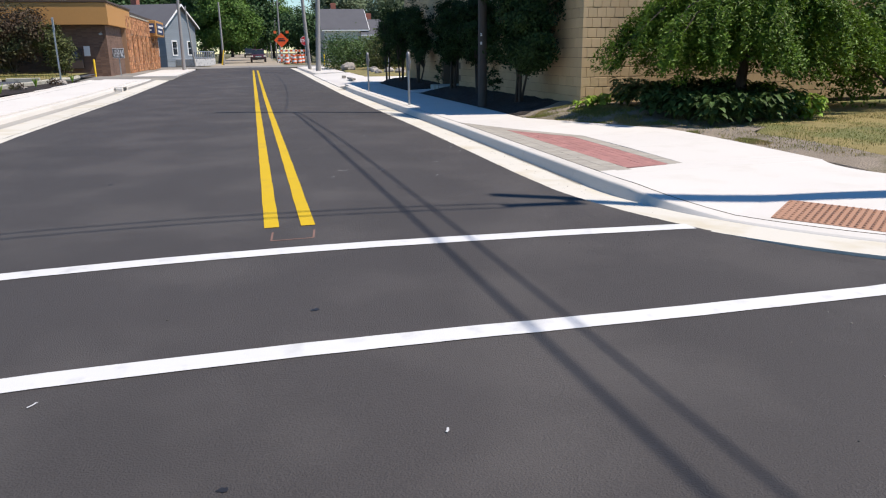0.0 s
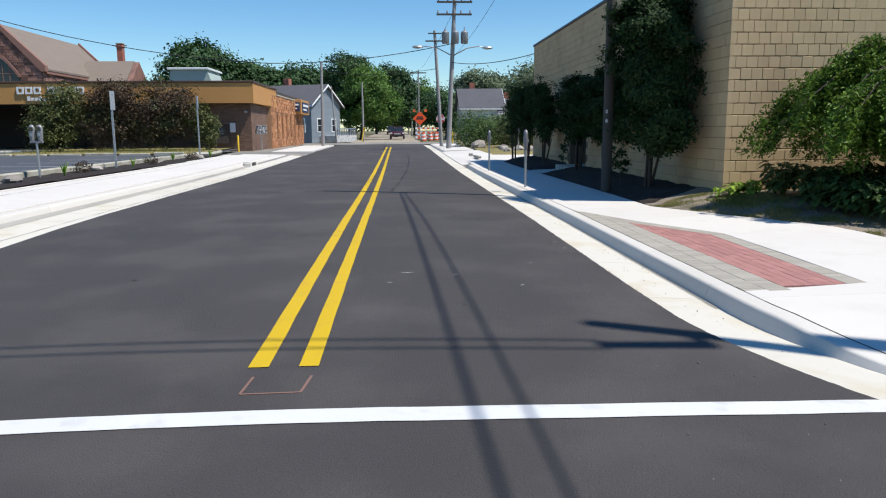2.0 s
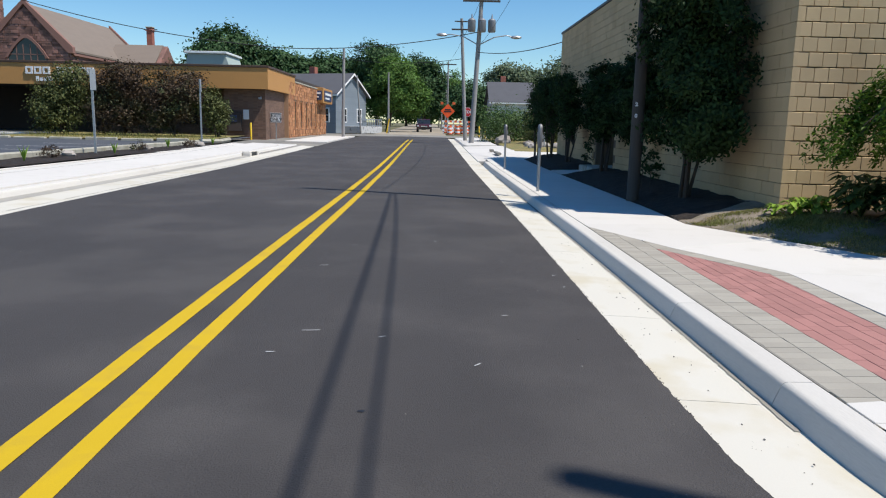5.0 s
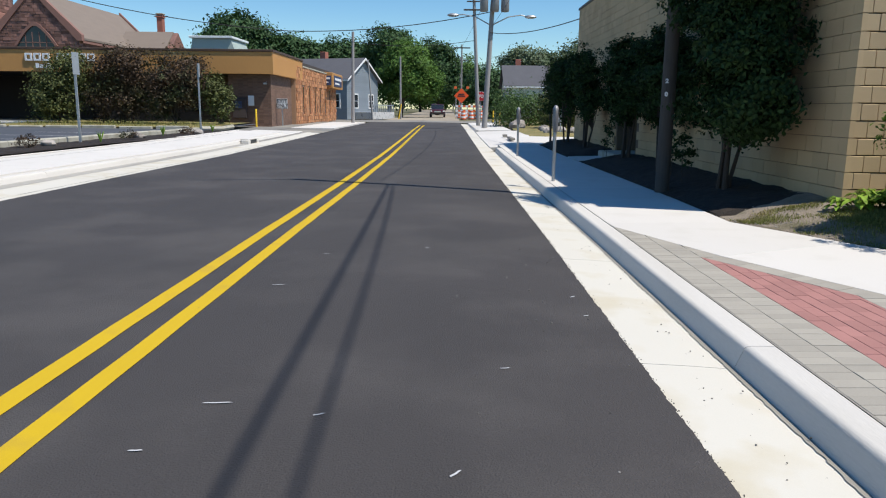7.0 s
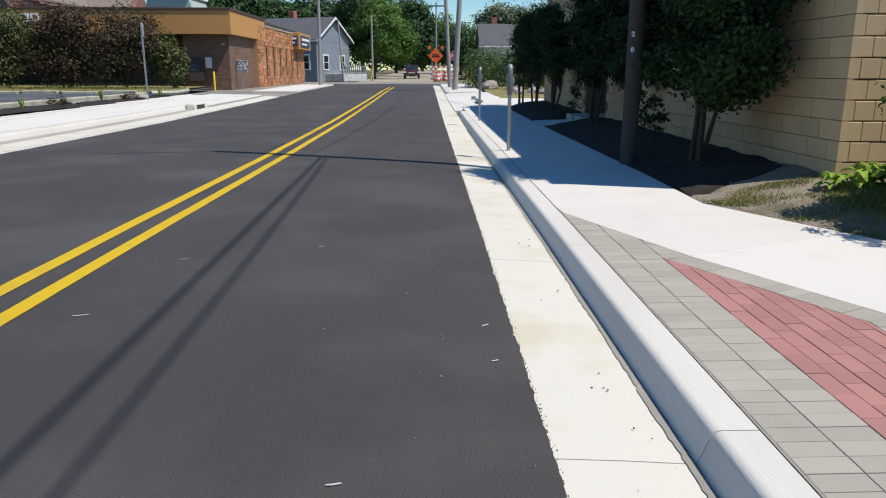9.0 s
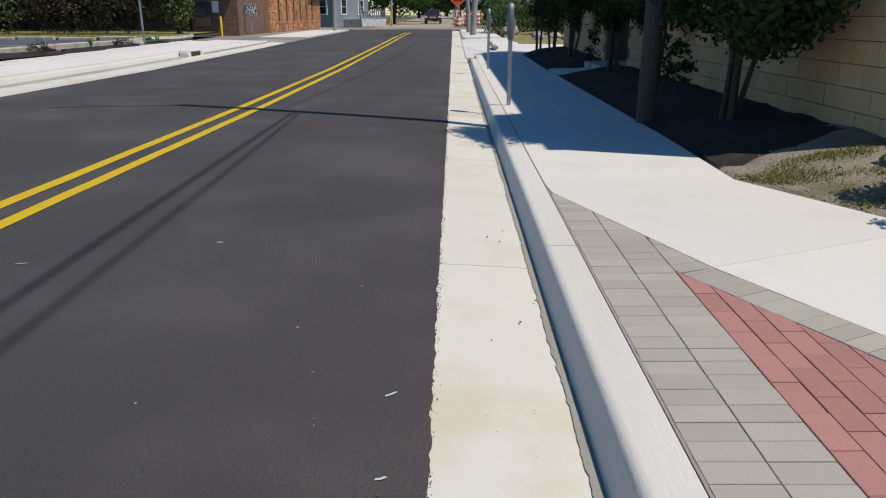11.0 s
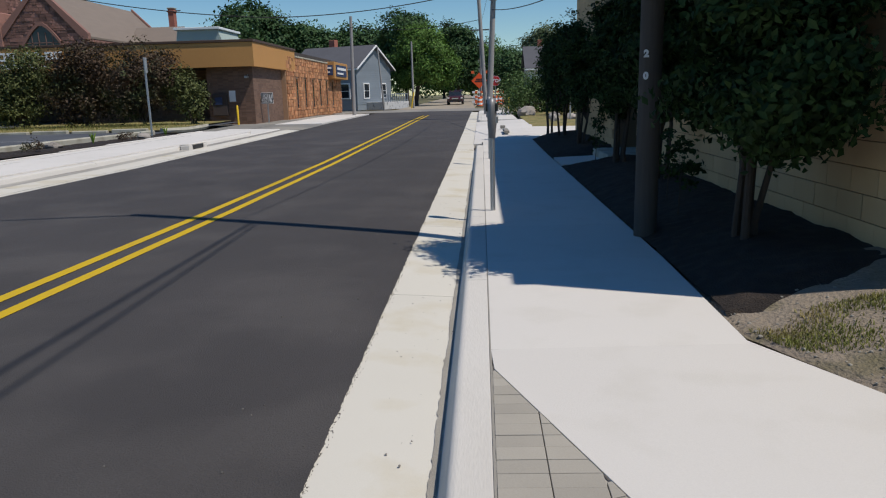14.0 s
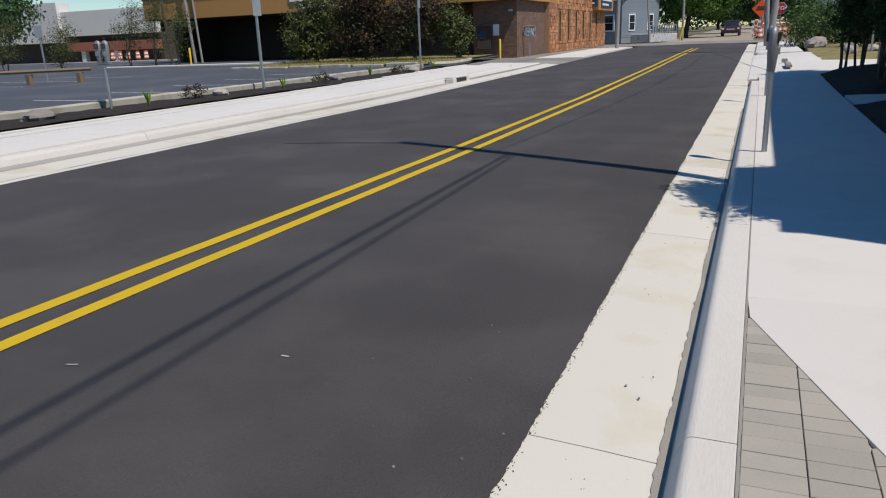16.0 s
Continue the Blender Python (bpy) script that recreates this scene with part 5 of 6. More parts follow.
# ---- houses ----
def house(name, base, yaw, w, d, eave, ridge, label, wall, roof, seed, porch=True):
    """A gabled house: ridge along its own x, windows and siding boards."""
    h = thing(name, base, label, "house")
    m = Matrix.Translation(base) @ Matrix.Rotation(radians(yaw), 4, "Z")

    def put(bb, nm, mt, par=h, lab="", kind=""):
        bb.v = [tuple(m @ Vector(p)) for p in bb.v]
        return part(nm, bb, mt, par, lab, kind=kind)
    put(Build().box(-w / 2, w / 2, -d / 2, d / 2, -0.3, eave).prism([(-d / 2, eave), (d / 2, eave), (0, ridge - 0.15)], "x", -w / 2, w / 2), "wall", wall)
    bb = Build()
    z = 0.3
    while z < ridge - 0.4:
        e = d / 2 if z < eave else d / 2 * (1 - (z - eave) / (ridge - eave))
        if z < eave:
            bb.box(-w / 2 - 0.02, w / 2 + 0.02, -d / 2 - 0.03, -d / 2, z, z + 0.17)
        if e > 0.2:
            bb.box(w / 2, w / 2 + 0.03, -e, e, z, z + 0.17)
        z += 0.2
    put(bb, "siding_board", wall, h, kind="stuff")
    o = 0.4
    sl = (ridge - eave) / (d / 2)
    put(Build().prism([(-d / 2 - o, eave - sl * o), (0, ridge), (d / 2 + o, eave - sl * o), (d / 2 + o, eave - sl * o + 0.18), (0, ridge + 0.2), (-d / 2 - o, eave - sl * o + 0.18)], "x", -w / 2 - o, w / 2 + o), "roof", roof)
    put(Build().prism([(-d / 2 - o - 0.02, eave - sl * o - 0.02), (0, ridge - 0.02), (d / 2 + o + 0.02, eave - sl * o - 0.02), (d / 2 + o, eave - sl * o + 0.16), (0, ridge + 0.18), (-d / 2 - o, eave - sl * o + 0.16)], "x", w / 2 + o, w / 2 + o + 0.06), "bargeboard", M["trim_white"], h, "white bargeboard")
    put(Build().box(-w / 2 - o, w / 2 + o, -d / 2 - o - 0.05, -d / 2 - o + 0.02, eave - sl * o - 0.05, eave - sl * o + 0.12), "gutter", M["trim_white"])
    rr = np.random.default_rng(seed)
    spots = [(x, "s", z) for x in (-w / 3, 0.0, w / 3) for z in (1.0, 3.6) if z + 1.4 < eave] + [(y, "e", z) for y in (-d / 4, d / 4) for z in (1.0, 3.6) if z + 1.4 < eave + 0.8]
    for s, side, z in spots:
        if side == "s":
            fr = Build().box(s - 0.6, s + 0.6, -d / 2 - 0.1, -d / 2 - 0.03, z - 0.12, z + 1.5)
            pn = Build().box(s - 0.45, s + 0.45, -d / 2 - 0.12, -d / 2 - 0.102, z, z + 0.66).box(s - 0.45, s + 0.45, -d / 2 - 0.12, -d / 2 - 0.102, z + 0.72, z + 1.38)
        else:
            fr = Build().box(w / 2 + 0.03, w / 2 + 0.1, s - 0.6, s + 0.6, z - 0.12, z + 1.5)
            pn = Build().box(w / 2 + 0.102, w / 2 + 0.12, s - 0.45, s + 0.45, z, z + 0.66).box(w / 2 + 0.102, w / 2 + 0.12, s - 0.45, s + 0.45, z + 0.72, z + 1.38)
        wd = put(fr, "window", M["trim_white"])
        put(pn, "pane", M["glass_dark"], wd)
    c = put(Build().box(-w / 6 - 0.35, -w / 6 + 0.35, 0.5, 1.2, eave, ridge + 1.0, 0.03), "chimney", M["chimney_brick"])
    if porch:
        put(Build().box(w / 2 + 0.05, w / 2 + 2.2, -d / 4, d / 2, -0.3, 0.5, 0.02), "porch", M["old_line"])
        put(Build().box(w / 2 + 2.05, w / 2 + 2.12, -d / 4, d / 2, 1.25, 1.33).box(w / 2 + 2.05, w / 2 + 2.12, -d / 4, d / 2, 0.6, 0.66), "porch_rail", M["siding"])
        for k in range(12):
            s = -d / 4 + 0.05 + k * (0.75 * d - 0.1) / 11
            put(Build().box(w / 2 + 2.03, w / 2 + 2.13, s - 0.04, s + 0.04, 0.5, 1.35), "porch_post", M["siding"])
    return h


house("house", (-11.5, 91.0, 0.8), -22, 8.2, 7.2, 4.05, 6.25, "blue-grey clapboard house with white trim and dark roof", M["siding"], M["shingles"], 1, True)
house("house", (12.0, 104.0, 0.9), 0, 5.5, 8, 3.9, 6.4, "white house with a dark grey shingle roof", M["plaster"], M["shingles"], 2, False)
house("house", (16.4, 103.0, 0.9), 0, 4, 7, 3.2, 5.0, "low grey-roofed house behind the hedge", M["plaster"], M["shingles"], 3, False)

# ---- buildings beyond the car park ----
bank = thing("bank_building", (-80, 86, 0.6), "long low white-topped bank with brick base", "building")
part("wall", Build().box(-112, -63, 81.2, 96, 0.2, 5.0), M["dark_wall"], bank)
part("upper_band", Build().box(-112, -78.5, 80, 82, 3.0, 7.9, 0.02).box(-78.5, -63, 80.4, 82, 3.7, 6.7, 0.02), M["plaster"], bank, "white plaster upper wall")
part("brick_band", Build().box(-78, -63, 80.3, 81.1, 1.8, 2.9, 0.02), M["chimney_brick"], bank, "red brick band")
part("column", Build().box(-76, -75.3, 80.5, 81.1, 0.3, 1.8), M["trim_white"], bank)
part("column", Build().box(-70.4, -69.7, 80.5, 81.1, 0.3, 1.8), M["trim_white"], bank)
writing("BANK", 1.25, facing(-88.8, 79.96, 3.8), M["sign_black"], bank, bold=0.03)


# ---- trees and shrubs on the east side ----
def shrub_lobes(top, bottom, rx, ry, k, rr):
    mid = (top + bottom) / 2
    out = [((0, 0, mid), (rx, ry, (top - bottom) / 2))]
    for _ in range(k):
        out.append(((rr.uniform(-0.35, 0.35) * rx, rr.uniform(-0.5, 0.5) * ry, rr.uniform(bottom + 0.5, top - 0.22 * (top - bottom))), (rx * 0.62, ry * 0.62, (top - bottom) * 0.22)))
    return out


COLS = ((6.4, 16.95, 4.2, 0.8, 0.8, 1.08, 62000, 6), (6.58, 20.9, 2.85, 0.8, 0.55, 0.95, 22000, 4), (6.52, 23.7, 2.8, 0.75, 0.6, 1.0, 22000, 4), (6.45, 28.6, 3.0, 0.7, 0.56, 1.15, 13000, 4), (6.35, 31.6, 3.1, 0.6, 0.54, 1.0, 11000, 4), (6.3, 34.4, 3.2, 0.6, 0.58, 1.0, 9000, 4))
for i, (x, y, top, bot, rx, ry, n, st) in enumerate(COLS):
    rr = np.random.default_rng(40 + i)
    tree("columnar_tree", (x, y, mulch_z(x, y)), "tall narrow leafy shrub with several stems in mulch" if i else "large leafy columnar tree with bare stems below", "tree", shrub_lobes(top, bot, rx, ry, 6, rr), n, 0.085, M["leaf_dark"], 0.032, 60 + i, st, 190, "columnar trees along the wall", 0.35, 0.16)
# low leafy twigs on the stems
for i, (x, y) in enumerate(((6.2, 18.3), (6.25, 24.4), (6.3, 19.2))):
    rr = np.random.default_rng(80 + i)
    tree("sucker_shoot", (x, y, mulch_z(x, y)), "thin leafy shoot at the foot of a tree", "shrub", [((0.05, 0.1, 0.55), (0.16, 0.22, 0.3))], 260, 0.07, M["leaf_dark"], 0.008, 90 + i, 1, 14)

# weeping tree over the hostas
weep = thing("weeping_tree", (9.9, 13.05, 0.4), "wide weeping tree with long hanging leafy strands", "tree")
weep.location.x -= 0.3
rr = np.random.default_rng(7)
b = Build().tube([(9.9, 13.05, 0.3), (9.85, 13.0, 1.0), (9.95, 13.05, 1.9)], [0.13, 0.1, 0.09], 8)
pts, nrs = [], []
for s in range(92):
    # an arching bough and the strands that hang from it
    a = 2.399963 * s + rr.uniform(-0.2, 0.2)
    reach = rr.uniform(0.35, 0.95) if s % 3 else rr.uniform(0.85, 1.03)
    rx, ry = 2.75 * reach, 1.75 * reach
    crest = 3.35 - 0.8 * reach ** 2 + rr.normal(0, 0.1)
    drop = rr.uniform(0.25, 0.6) + 0.4 * reach
    floor_z = 1.2
    if s > 64:
        reach, crest, floor_z = reach * 0.75, rr.uniform(2.1, 2.6), 1.05
        rx, ry = 2.75 * reach, 1.75 * reach
    bough = lambda t: np.array([9.95 + rx * t * math.cos(a), min(14.6, 13.05 + ry * t * math.sin(a)), 1.85 + (crest - 1.85) * math.sin(min(1.0, t * 1.7) * math.pi / 2) - drop * max(0.0, t - 0.45) ** 2 / 0.3])
    b.tube([tuple(bough(t)) for t in (0, 0.25, 0.5, 0.75, 1.0)], [0.035, 0.026, 0.018, 0.012, 0.006], 5)
    for _ in range(int(10 + 16 * reach)):
        t = rr.uniform(0.3, 1.0)
        top = bough(t) + rr.normal(size=3) * np.array([0.09, 0.09, 0.05])
        long = rr.uniform(0.25, 0.8) * (0.75 + 0.5 * t)
        long = min(long, max(0.12, top[2] - floor_z - 0.25 * rr.random()))
        m = int(32 + 92 * long)
        tt = rr.random(m)
        side = rr.normal(0, 0.08, 2)
        out = 0.22 * np.sqrt(tt) * long / 0.6
        line = np.stack([top[0] + math.cos(a) * out + side[0] * tt, top[1] + math.sin(a) * out + side[1] * tt, top[2] - long * tt ** 1.25], 1)
        line += rr.normal(size=(m, 3)) * np.array([0.05, 0.05, 0.03])
        line[:, 1] = np.minimum(line[:, 1], 14.72)
        pts.append(line)
        nn = rr.normal(size=(m, 3)) * 0.55 + np.array([math.cos(a) * 0.7, math.sin(a) * 0.7, 0.75])
        nrs.append(nn / np.linalg.norm(nn, axis=1)[:, None])
part("trunk", b, M["bark"], weep, smooth=True)
pts, nrs = np.concatenate(pts) - np.array([9.9, 13.05, 0.4]), np.concatenate(nrs)
ob = new("hanging_foliage", leaf_mesh(pts, nrs, rr.uniform(0.05, 0.1, len(pts)), rr, M["leaf_weeping"], 0.42))
ob.parent = weep
tree("shrub", (13.6, 13.2, 0.45), "tall bright green leafy shrub at the lawn's edge", "shrub", [((0, 0, 1.6), (1.5, 1.2, 1.6)), ((0.9, -0.3, 2.4), (1.1, 1.0, 1.0)), ((-0.8, 0.2, 1.2), (0.9, 0.9, 1.1))], 12000, 0.11, M["leaf"], 0.06, 21, 3, 160, "", 0.4)
tree("shrub", (17.2, 12.6, 0.45), "tall bright green leafy shrub at the lawn's edge", "shrub", [((0, 0, 1.7), (1.9, 1.4, 1.7))], 8000, 0.12, M["leaf"], 0.06, 22, 3, 120, "", 0.4)


def hosta(x, y, size, material, seed, label):
    """A clump of broad arching leaves."""
    rr = np.random.default_rng(seed)
    t = thing("hosta", (x, y, hump(x, y)), label, "plant", "hostas under the weeping tree")
    bb = Build()
    for k in range(26 if size < 0.3 else 70):
        a = rr.uniform(0, 2 * math.pi)
        L = min(size, 0.2) * rr.uniform(0.7, 1.25)
        wd = L * 0.33
        h0 = size * rr.uniform(0.2, 1.0)
        d, sd = Vector((math.cos(a), math.sin(a), 0)), Vector((-math.sin(a), math.cos(a), 0))
        base = Vector((x, y, hump(x, y) + 0.02))
        st = base + d * (L * 0.3 + 0.6 * max(0, size - 0.3) * rr.random()) + Vector((0, 0, h0))
        mids = [st, st + d * L * 0.3 + Vector((0, 0, 0.06 * L)), st + d * L * 0.62 + Vector((0, 0, -0.08 * L)), st + d * L * 0.85 + Vector((0, 0, -0.25 * L))]
        ws = [wd * 0.5, wd, wd * 0.7, 0.01]
        vs = []
        for p, w in zip(mids, ws):
            vs += [p - sd * w * 0.8 + Vector((0, 0, 0.25 * w)), p, p + sd * w * 0.8 + Vector((0, 0, 0.25 * w))]
        fs = [(3 * i + j, 3 * i + j + 1, 3 * i + j + 4, 3 * i + j + 3) for i in range(3) for j in range(2)]
        bb.add(vs, fs)
        bb.add([base, base + sd * 0.01, st + sd * 0.01, st], [(0, 1, 2, 3)])
    part("leaves", bb, material, t, smooth=True)
    return t


for i, (x, y, s) in enumerate(((6.86, 14.62, 0.13), (7.02, 14.5, 0.16), (7.2, 14.6, 0.17), (7.25, 14.35, 0.17), (7.45, 14.45, 0.2), (7.6, 14.15, 0.24))):
    hosta(x, y, s, M["leaf_bright"], 200 + i, "bright lime-green hosta clump at the wall's corner")
k = 0
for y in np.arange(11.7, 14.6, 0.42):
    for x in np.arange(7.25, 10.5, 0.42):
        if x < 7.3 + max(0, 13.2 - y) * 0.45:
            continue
        # Leaf colour carries the tree's shade: dark under it, bright from x 10.1
        hosta(x + rng.uniform(-0.15, 0.15), y + rng.uniform(-0.15, 0.15), rng.uniform(0.4, 0.54), M["leaf_cover"] if x < 10.1 else M["leaf_bright"], 300 + k, "green hosta clump, leaf colour set by the weeping tree's shade")
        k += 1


def blades(name, count, place, label, height, seed):
    """Grass as single bent blades in one mesh."""
    rr = np.random.default_rng(seed)
    vs, fs = [], []
    while len(fs) < count * 2:
        x, y, z, s = place(rr)
        if x is None:
            continue
        a = rr.uniform(0, 2 * math.pi)
        h = height * rr.uniform(0.4, 1.2) * s
        lean = h * rr.uniform(0.2, 0.9)
        w = 0.0022 + 0.003 * rr.random()
        dx, dy = math.cos(a), math.sin(a)
        k = len(vs)
        vs += [(x - dy * w, y + dx * w, z), (x + dy * w, y - dx * w, z), (x + dx * lean * 0.4 + dy * w * 0.7, y + dy * lean * 0.4 - dx * w * 0.7, z + h * 0.65), (x + dx * lean * 0.4 - dy * w * 0.7, y + dy * lean * 0.4 + dx * w * 0.7, z + h * 0.65), (x + dx * lean, y + dy * lean, z + h)]
        fs += [(k, k + 1, k + 2, k + 3), (k + 3, k + 2, k + 4)]
    bb = Build()
    bb.v, bb.f = vs, fs
    return solid(name, bb, M["grass_blade"], label, "grass", kind="stuff")


def near_wall(rr):
    y = rr.uniform(9.0, 15.2)
    x = WE(y) + abs(rr.normal(0, 0.8)) + 0.05
    dens = noise.noise((x * 2.2, y * 2.2, 3.0)) + 0.35 * (x - WE(y) - 0.45)
    if x > 7.7 or (y < 14.9 and x > 7.6) or dens < rr.uniform(-0.1, 0.35):
        return None, 0, 0, 0
    return x, y, hump(x, y) - 0.005, 1.0


def on_lawn(rr):
    x, y = rr.uniform(7.5, 15.5), rr.uniform(6.5, 12.6)
    if noise.noise((x * 1.5, y * 1.5, 8.0)) < rr.uniform(-0.5, 0.3):
        return None, 0, 0, 0
    return x, y, max(lawn_z(x, y) - 0.12 * max(0, 1 - (x - 7.7) / 0.8), hump(x, y) if (x < 8.1 or y > 11.5) and x < 9.6 and y > 8 else -9) - 0.005, 1.0


blades("grass", 15000, near_wall, "thin patchy grass on bare soil", 0.032, 31)
blades("grass", 4500, lambda r: (lambda x, y: (x if x > WE(y) + 0.12 else None, y, hump(x, y) - 0.004, 1.0))(7.05 + 0.25 * r.normal(), 14.0 + 0.2 * r.normal()), "short green grass in front of the hostas", 0.05, 37)
blades("grass", 26000, on_lawn, "short dry lawn grass", 0.038, 32)


# ---- poles and cables ----
def cable(name, a, c, sag, label, r=0.012, kind_label="cable"):
    a, c = Vector(a), Vector(c)
    pts = [a.lerp(c, t) - Vector((0, 0, sag * 4 * t * (1 - t))) for t in [i / 16 for i in range(17)]]
    return solid(name, Build().tube(pts, r, 5, False), M["cable"], label, "cable", "overhead cables")


near_pole = thing("utility_pole", (5.76, 17.9, 0.4), "dark weathered wooden utility pole beside the pavement", "utility pole")
part("shaft", Build().tube([(5.78, 17.9, 0.2), (5.785, 17.9, 4), (5.79, 17.9, 8), (5.8, 17.9, 12.2)], [0.112, 0.104, 0.1, 0.095], 14), M["pole_wood"], near_pole, smooth=True)
part("bracket_arm", Build().tube([(5.8, 17.9, 12.0), (4.8, 17.8, 12.12), (3.78, 17.68, 12.1)], 0.035, 6), M["galvanized"], near_pole)
for z, ch in ((1.98, "2"), (1.78, "0")):
    writing(ch, 0.085, facing(5.745 - 0.03, 17.9 - 0.112, z + 0.12, -20), M["sign_white"], near_pole, "pole_tag", 0.006)
cable("overhead_cable", (5.86, 17.9, 8.75), (6.42, -10, 8.75), 0.1, "thick black overhead cable", 0.02)
cable("overhead_cable", (5.9, 17.9, 8.65), (6.42, -10, 8.7), 0.5, "thick black overhead cable", 0.015)
south_pole = thing("utility_pole", (6.35, -10.2, 0.3), "weathered wooden utility pole", "utility pole")
part("shaft", Build().tube([(6.35, -10.2, 0.1), (6.35, -10.2, 12)], [0.16, 0.11], 12), M["pole_wood"], south_pole, smooth=True)

# street lamp mast off the corner, whose shadow lies across the street
H = 10.4
lift = lambda gx, gy, h: (gx + SUN_E * (h - 0.2), gy - SUN_S * (h - 0.2), h)
mast = thing("mast_pole", (9.0, 5.02, 0.3), "wooden pole with a short arm and cross wires", "utility pole")
part("shaft", Build().tube([(9.0, 5.02, 0.1), (9.0, 5.02, 6), (9.0, 5.02, 11.9)], [0.15, 0.13, 0.1], 10), M["pole_wood"], mast, smooth=True)
part("arm", Build().tube([(9.0, 5.02, H + 0.3), lift(3.35, 7.0, H), lift(2.58, 6.98, H)], [0.05, 0.09, 0.08], 8), M["galvanized"], mast)
cable("cross_wire", lift(2.6, 6.89, H), (-16, 6.05, 8.2), 0.12, "thin wire across the street", 0.017)
cable("cross_wire", lift(2.6, 7.09, H), (-16, 6.3, 8.2), 0.12, "thin wire across the street", 0.017)

up = thing("utility_pole", (4.39, 51.1, 0.55), "tall leaning wooden pole with transformers and street lamps", "utility pole")
shaft = lambda z: (4.39 + 0.47 * (z - 0.55) / 9.9, 51.1, z)
part("shaft", Build().tube([shaft(0.3), shaft(4), shaft(8), shaft(10.6)], [0.17, 0.15, 0.13, 0.11], 12), M["pole_grey"], up, smooth=True)
for z in (10.0, 9.22):
    x = shaft(z)[0]
    arm = part("crossarm", Build().box(x - 1.15, x + 1.15, 50.92, 51.02, z - 0.06, z + 0.06, 0.01), M["pole_wood"], up)
    for dx in (-1.05, -0.45, 0.45, 1.05):
        part("insulator", Build().tube([(x + dx, 50.97, z + 0.06), (x + dx, 50.97, z + 0.12), (x + dx, 50.97, z + 0.26)], [0.03, 0.06, 0.04], 8), M["porcelain"], arm)
for dx in (-0.52, 0.12, 0.72):
    x = shaft(7.8)[0] + dx
    tr = part("transformer", Build().tube([(x, 50.8, 7.35), (x, 50.8, 7.4), (x, 50.8, 8.05), (x, 50.8, 8.15)], [0.2, 0.24, 0.24, 0.14], 12), M["meter_grey"], up, "grey can transformer", True)
    part("bushing", Build().tube([(x, 50.8, 8.15), (x, 50.8, 8.42)], [0.05, 0.03], 6), M["porcelain"], tr)
for sgn, ex, ez in ((-1, 2.55, 7.18), (1, 6.86, 7.12)):
    x = shaft(6.7)[0]
    arm = part("lamp_arm", Build().tube([(x, 51.1, 6.6), (x + 0.45 * (ex - x), 51.1, 7.1), (x + 0.8 * (ex - x), 51.1, 7.22), (ex, 51.1, ez)], 0.035, 7), M["galvanized"], up)
    lamp = part("lamp_head", Build().blob((ex + 0.15 * sgn, 51.1, ez), (0.36, 0.16, 0.11), 0.02, 1, 12, 6), M["galvanized"], arm, "cobra-head street lamp", True)
up2 = thing("utility_pole", (4.25, 57, 0.6), "leaning wooden pole with a small crossarm", "utility pole")
part("shaft", Build().tube([(4.25, 57, 0.3), (4.0, 57, 5), (3.78, 57, 9.0)], [0.14, 0.12, 0.1], 10), M["pole_grey"], up2, smooth=True)
part("crossarm", Build().box(3.1, 4.7, 56.85, 56.95, 8.2, 8.3, 0.01).box(3.3, 4.4, 56.85, 56.95, 8.75, 8.83, 0.01), M["pole_wood"], up2)

cable("overhead_cable", (-26, 51.5, 9.4), (-7.5, 51.5, 6.2), 0.55, "black overhead service cable over the street", 0.025)
cable("overhead_cable", (-7.5, 51.5, 6.2), shaft(7.4), 0.35, "black overhead service cable over the street", 0.025)
cable("overhead_cable", (-5.3, 63.7, 6.7), (4.0, 57, 6.3), 0.35, "thin black cable over the street", 0.018)
cable("overhead_cable", shaft(6.2), (7.1, 33.9, 5.0), 0.25, "black service cable to the block building", 0.02)
cable("overhead_cable", shaft(6.4), (5.86, 17.9, 9.4), 0.8, "black overhead cable along the pavement", 0.009)
cable("overhead_cable", (5.6, 51, 10.1), (6.5, 17.9, 12.2), 0.7, "thin black overhead power line", 0.008)
cable("overhead_cable", shaft(9.9), (3.6, 104, 9.6), 0.5, "thin black overhead power line", 0.012)

thin = thing("light_pole", (-5.32, 63.6, 0.55), "slim grey wooden pole at the pavement's edge", "utility pole")
part("shaft", Build().tube([(-5.33, 63.6, 0.3), (-5.28, 63.8, 7.45)], [0.14, 0.1], 10), M["pole_grey"], thin, smooth=True)
for x, y, h, lean, r in ((-6.1, 85, 6.1, -0.45, 0.1), (-3.1, 85, 6.5, -0.03, 0.12), (3.6, 104, 9.3, 0.0, 0.13), (3.5, 122, 8.8, 0.1, 0.13), (3.1, 140, 9.0, -0.1, 0.14), (2.7, 165, 9.5, 0.0, 0.15), (-44.5, 128, 15.5, -0.5, 0.18)):
    z = curb_z(y) - 0.1
    t = thing("utility_pole", (x, y, z), "distant weathered wooden utility pole", "utility pole", "distant poles")
    part("shaft", Build().tube([(x, y, z - 0.3), (x + lean, y, z + h)], [r, r * 0.7], 8), M["pole_grey"], t)
    if y > 100:
        part("crossarm", Build().box(x + lean - 1.1, x + lean + 1.1, y - 0.1, y, z + h - 0.5, z + h - 0.35), M["pole_wood"], t)
guard = thing("guard_post", (-3.0, 84.6, 0.7), "yellow guy-wire guard at the pole's foot", "post")
part("guard", Build().tube([(-3.3, 84.6, 0.5), (-3.0, 84.6, 2.2)], 0.07, 7), M["yellow_post"], guard)


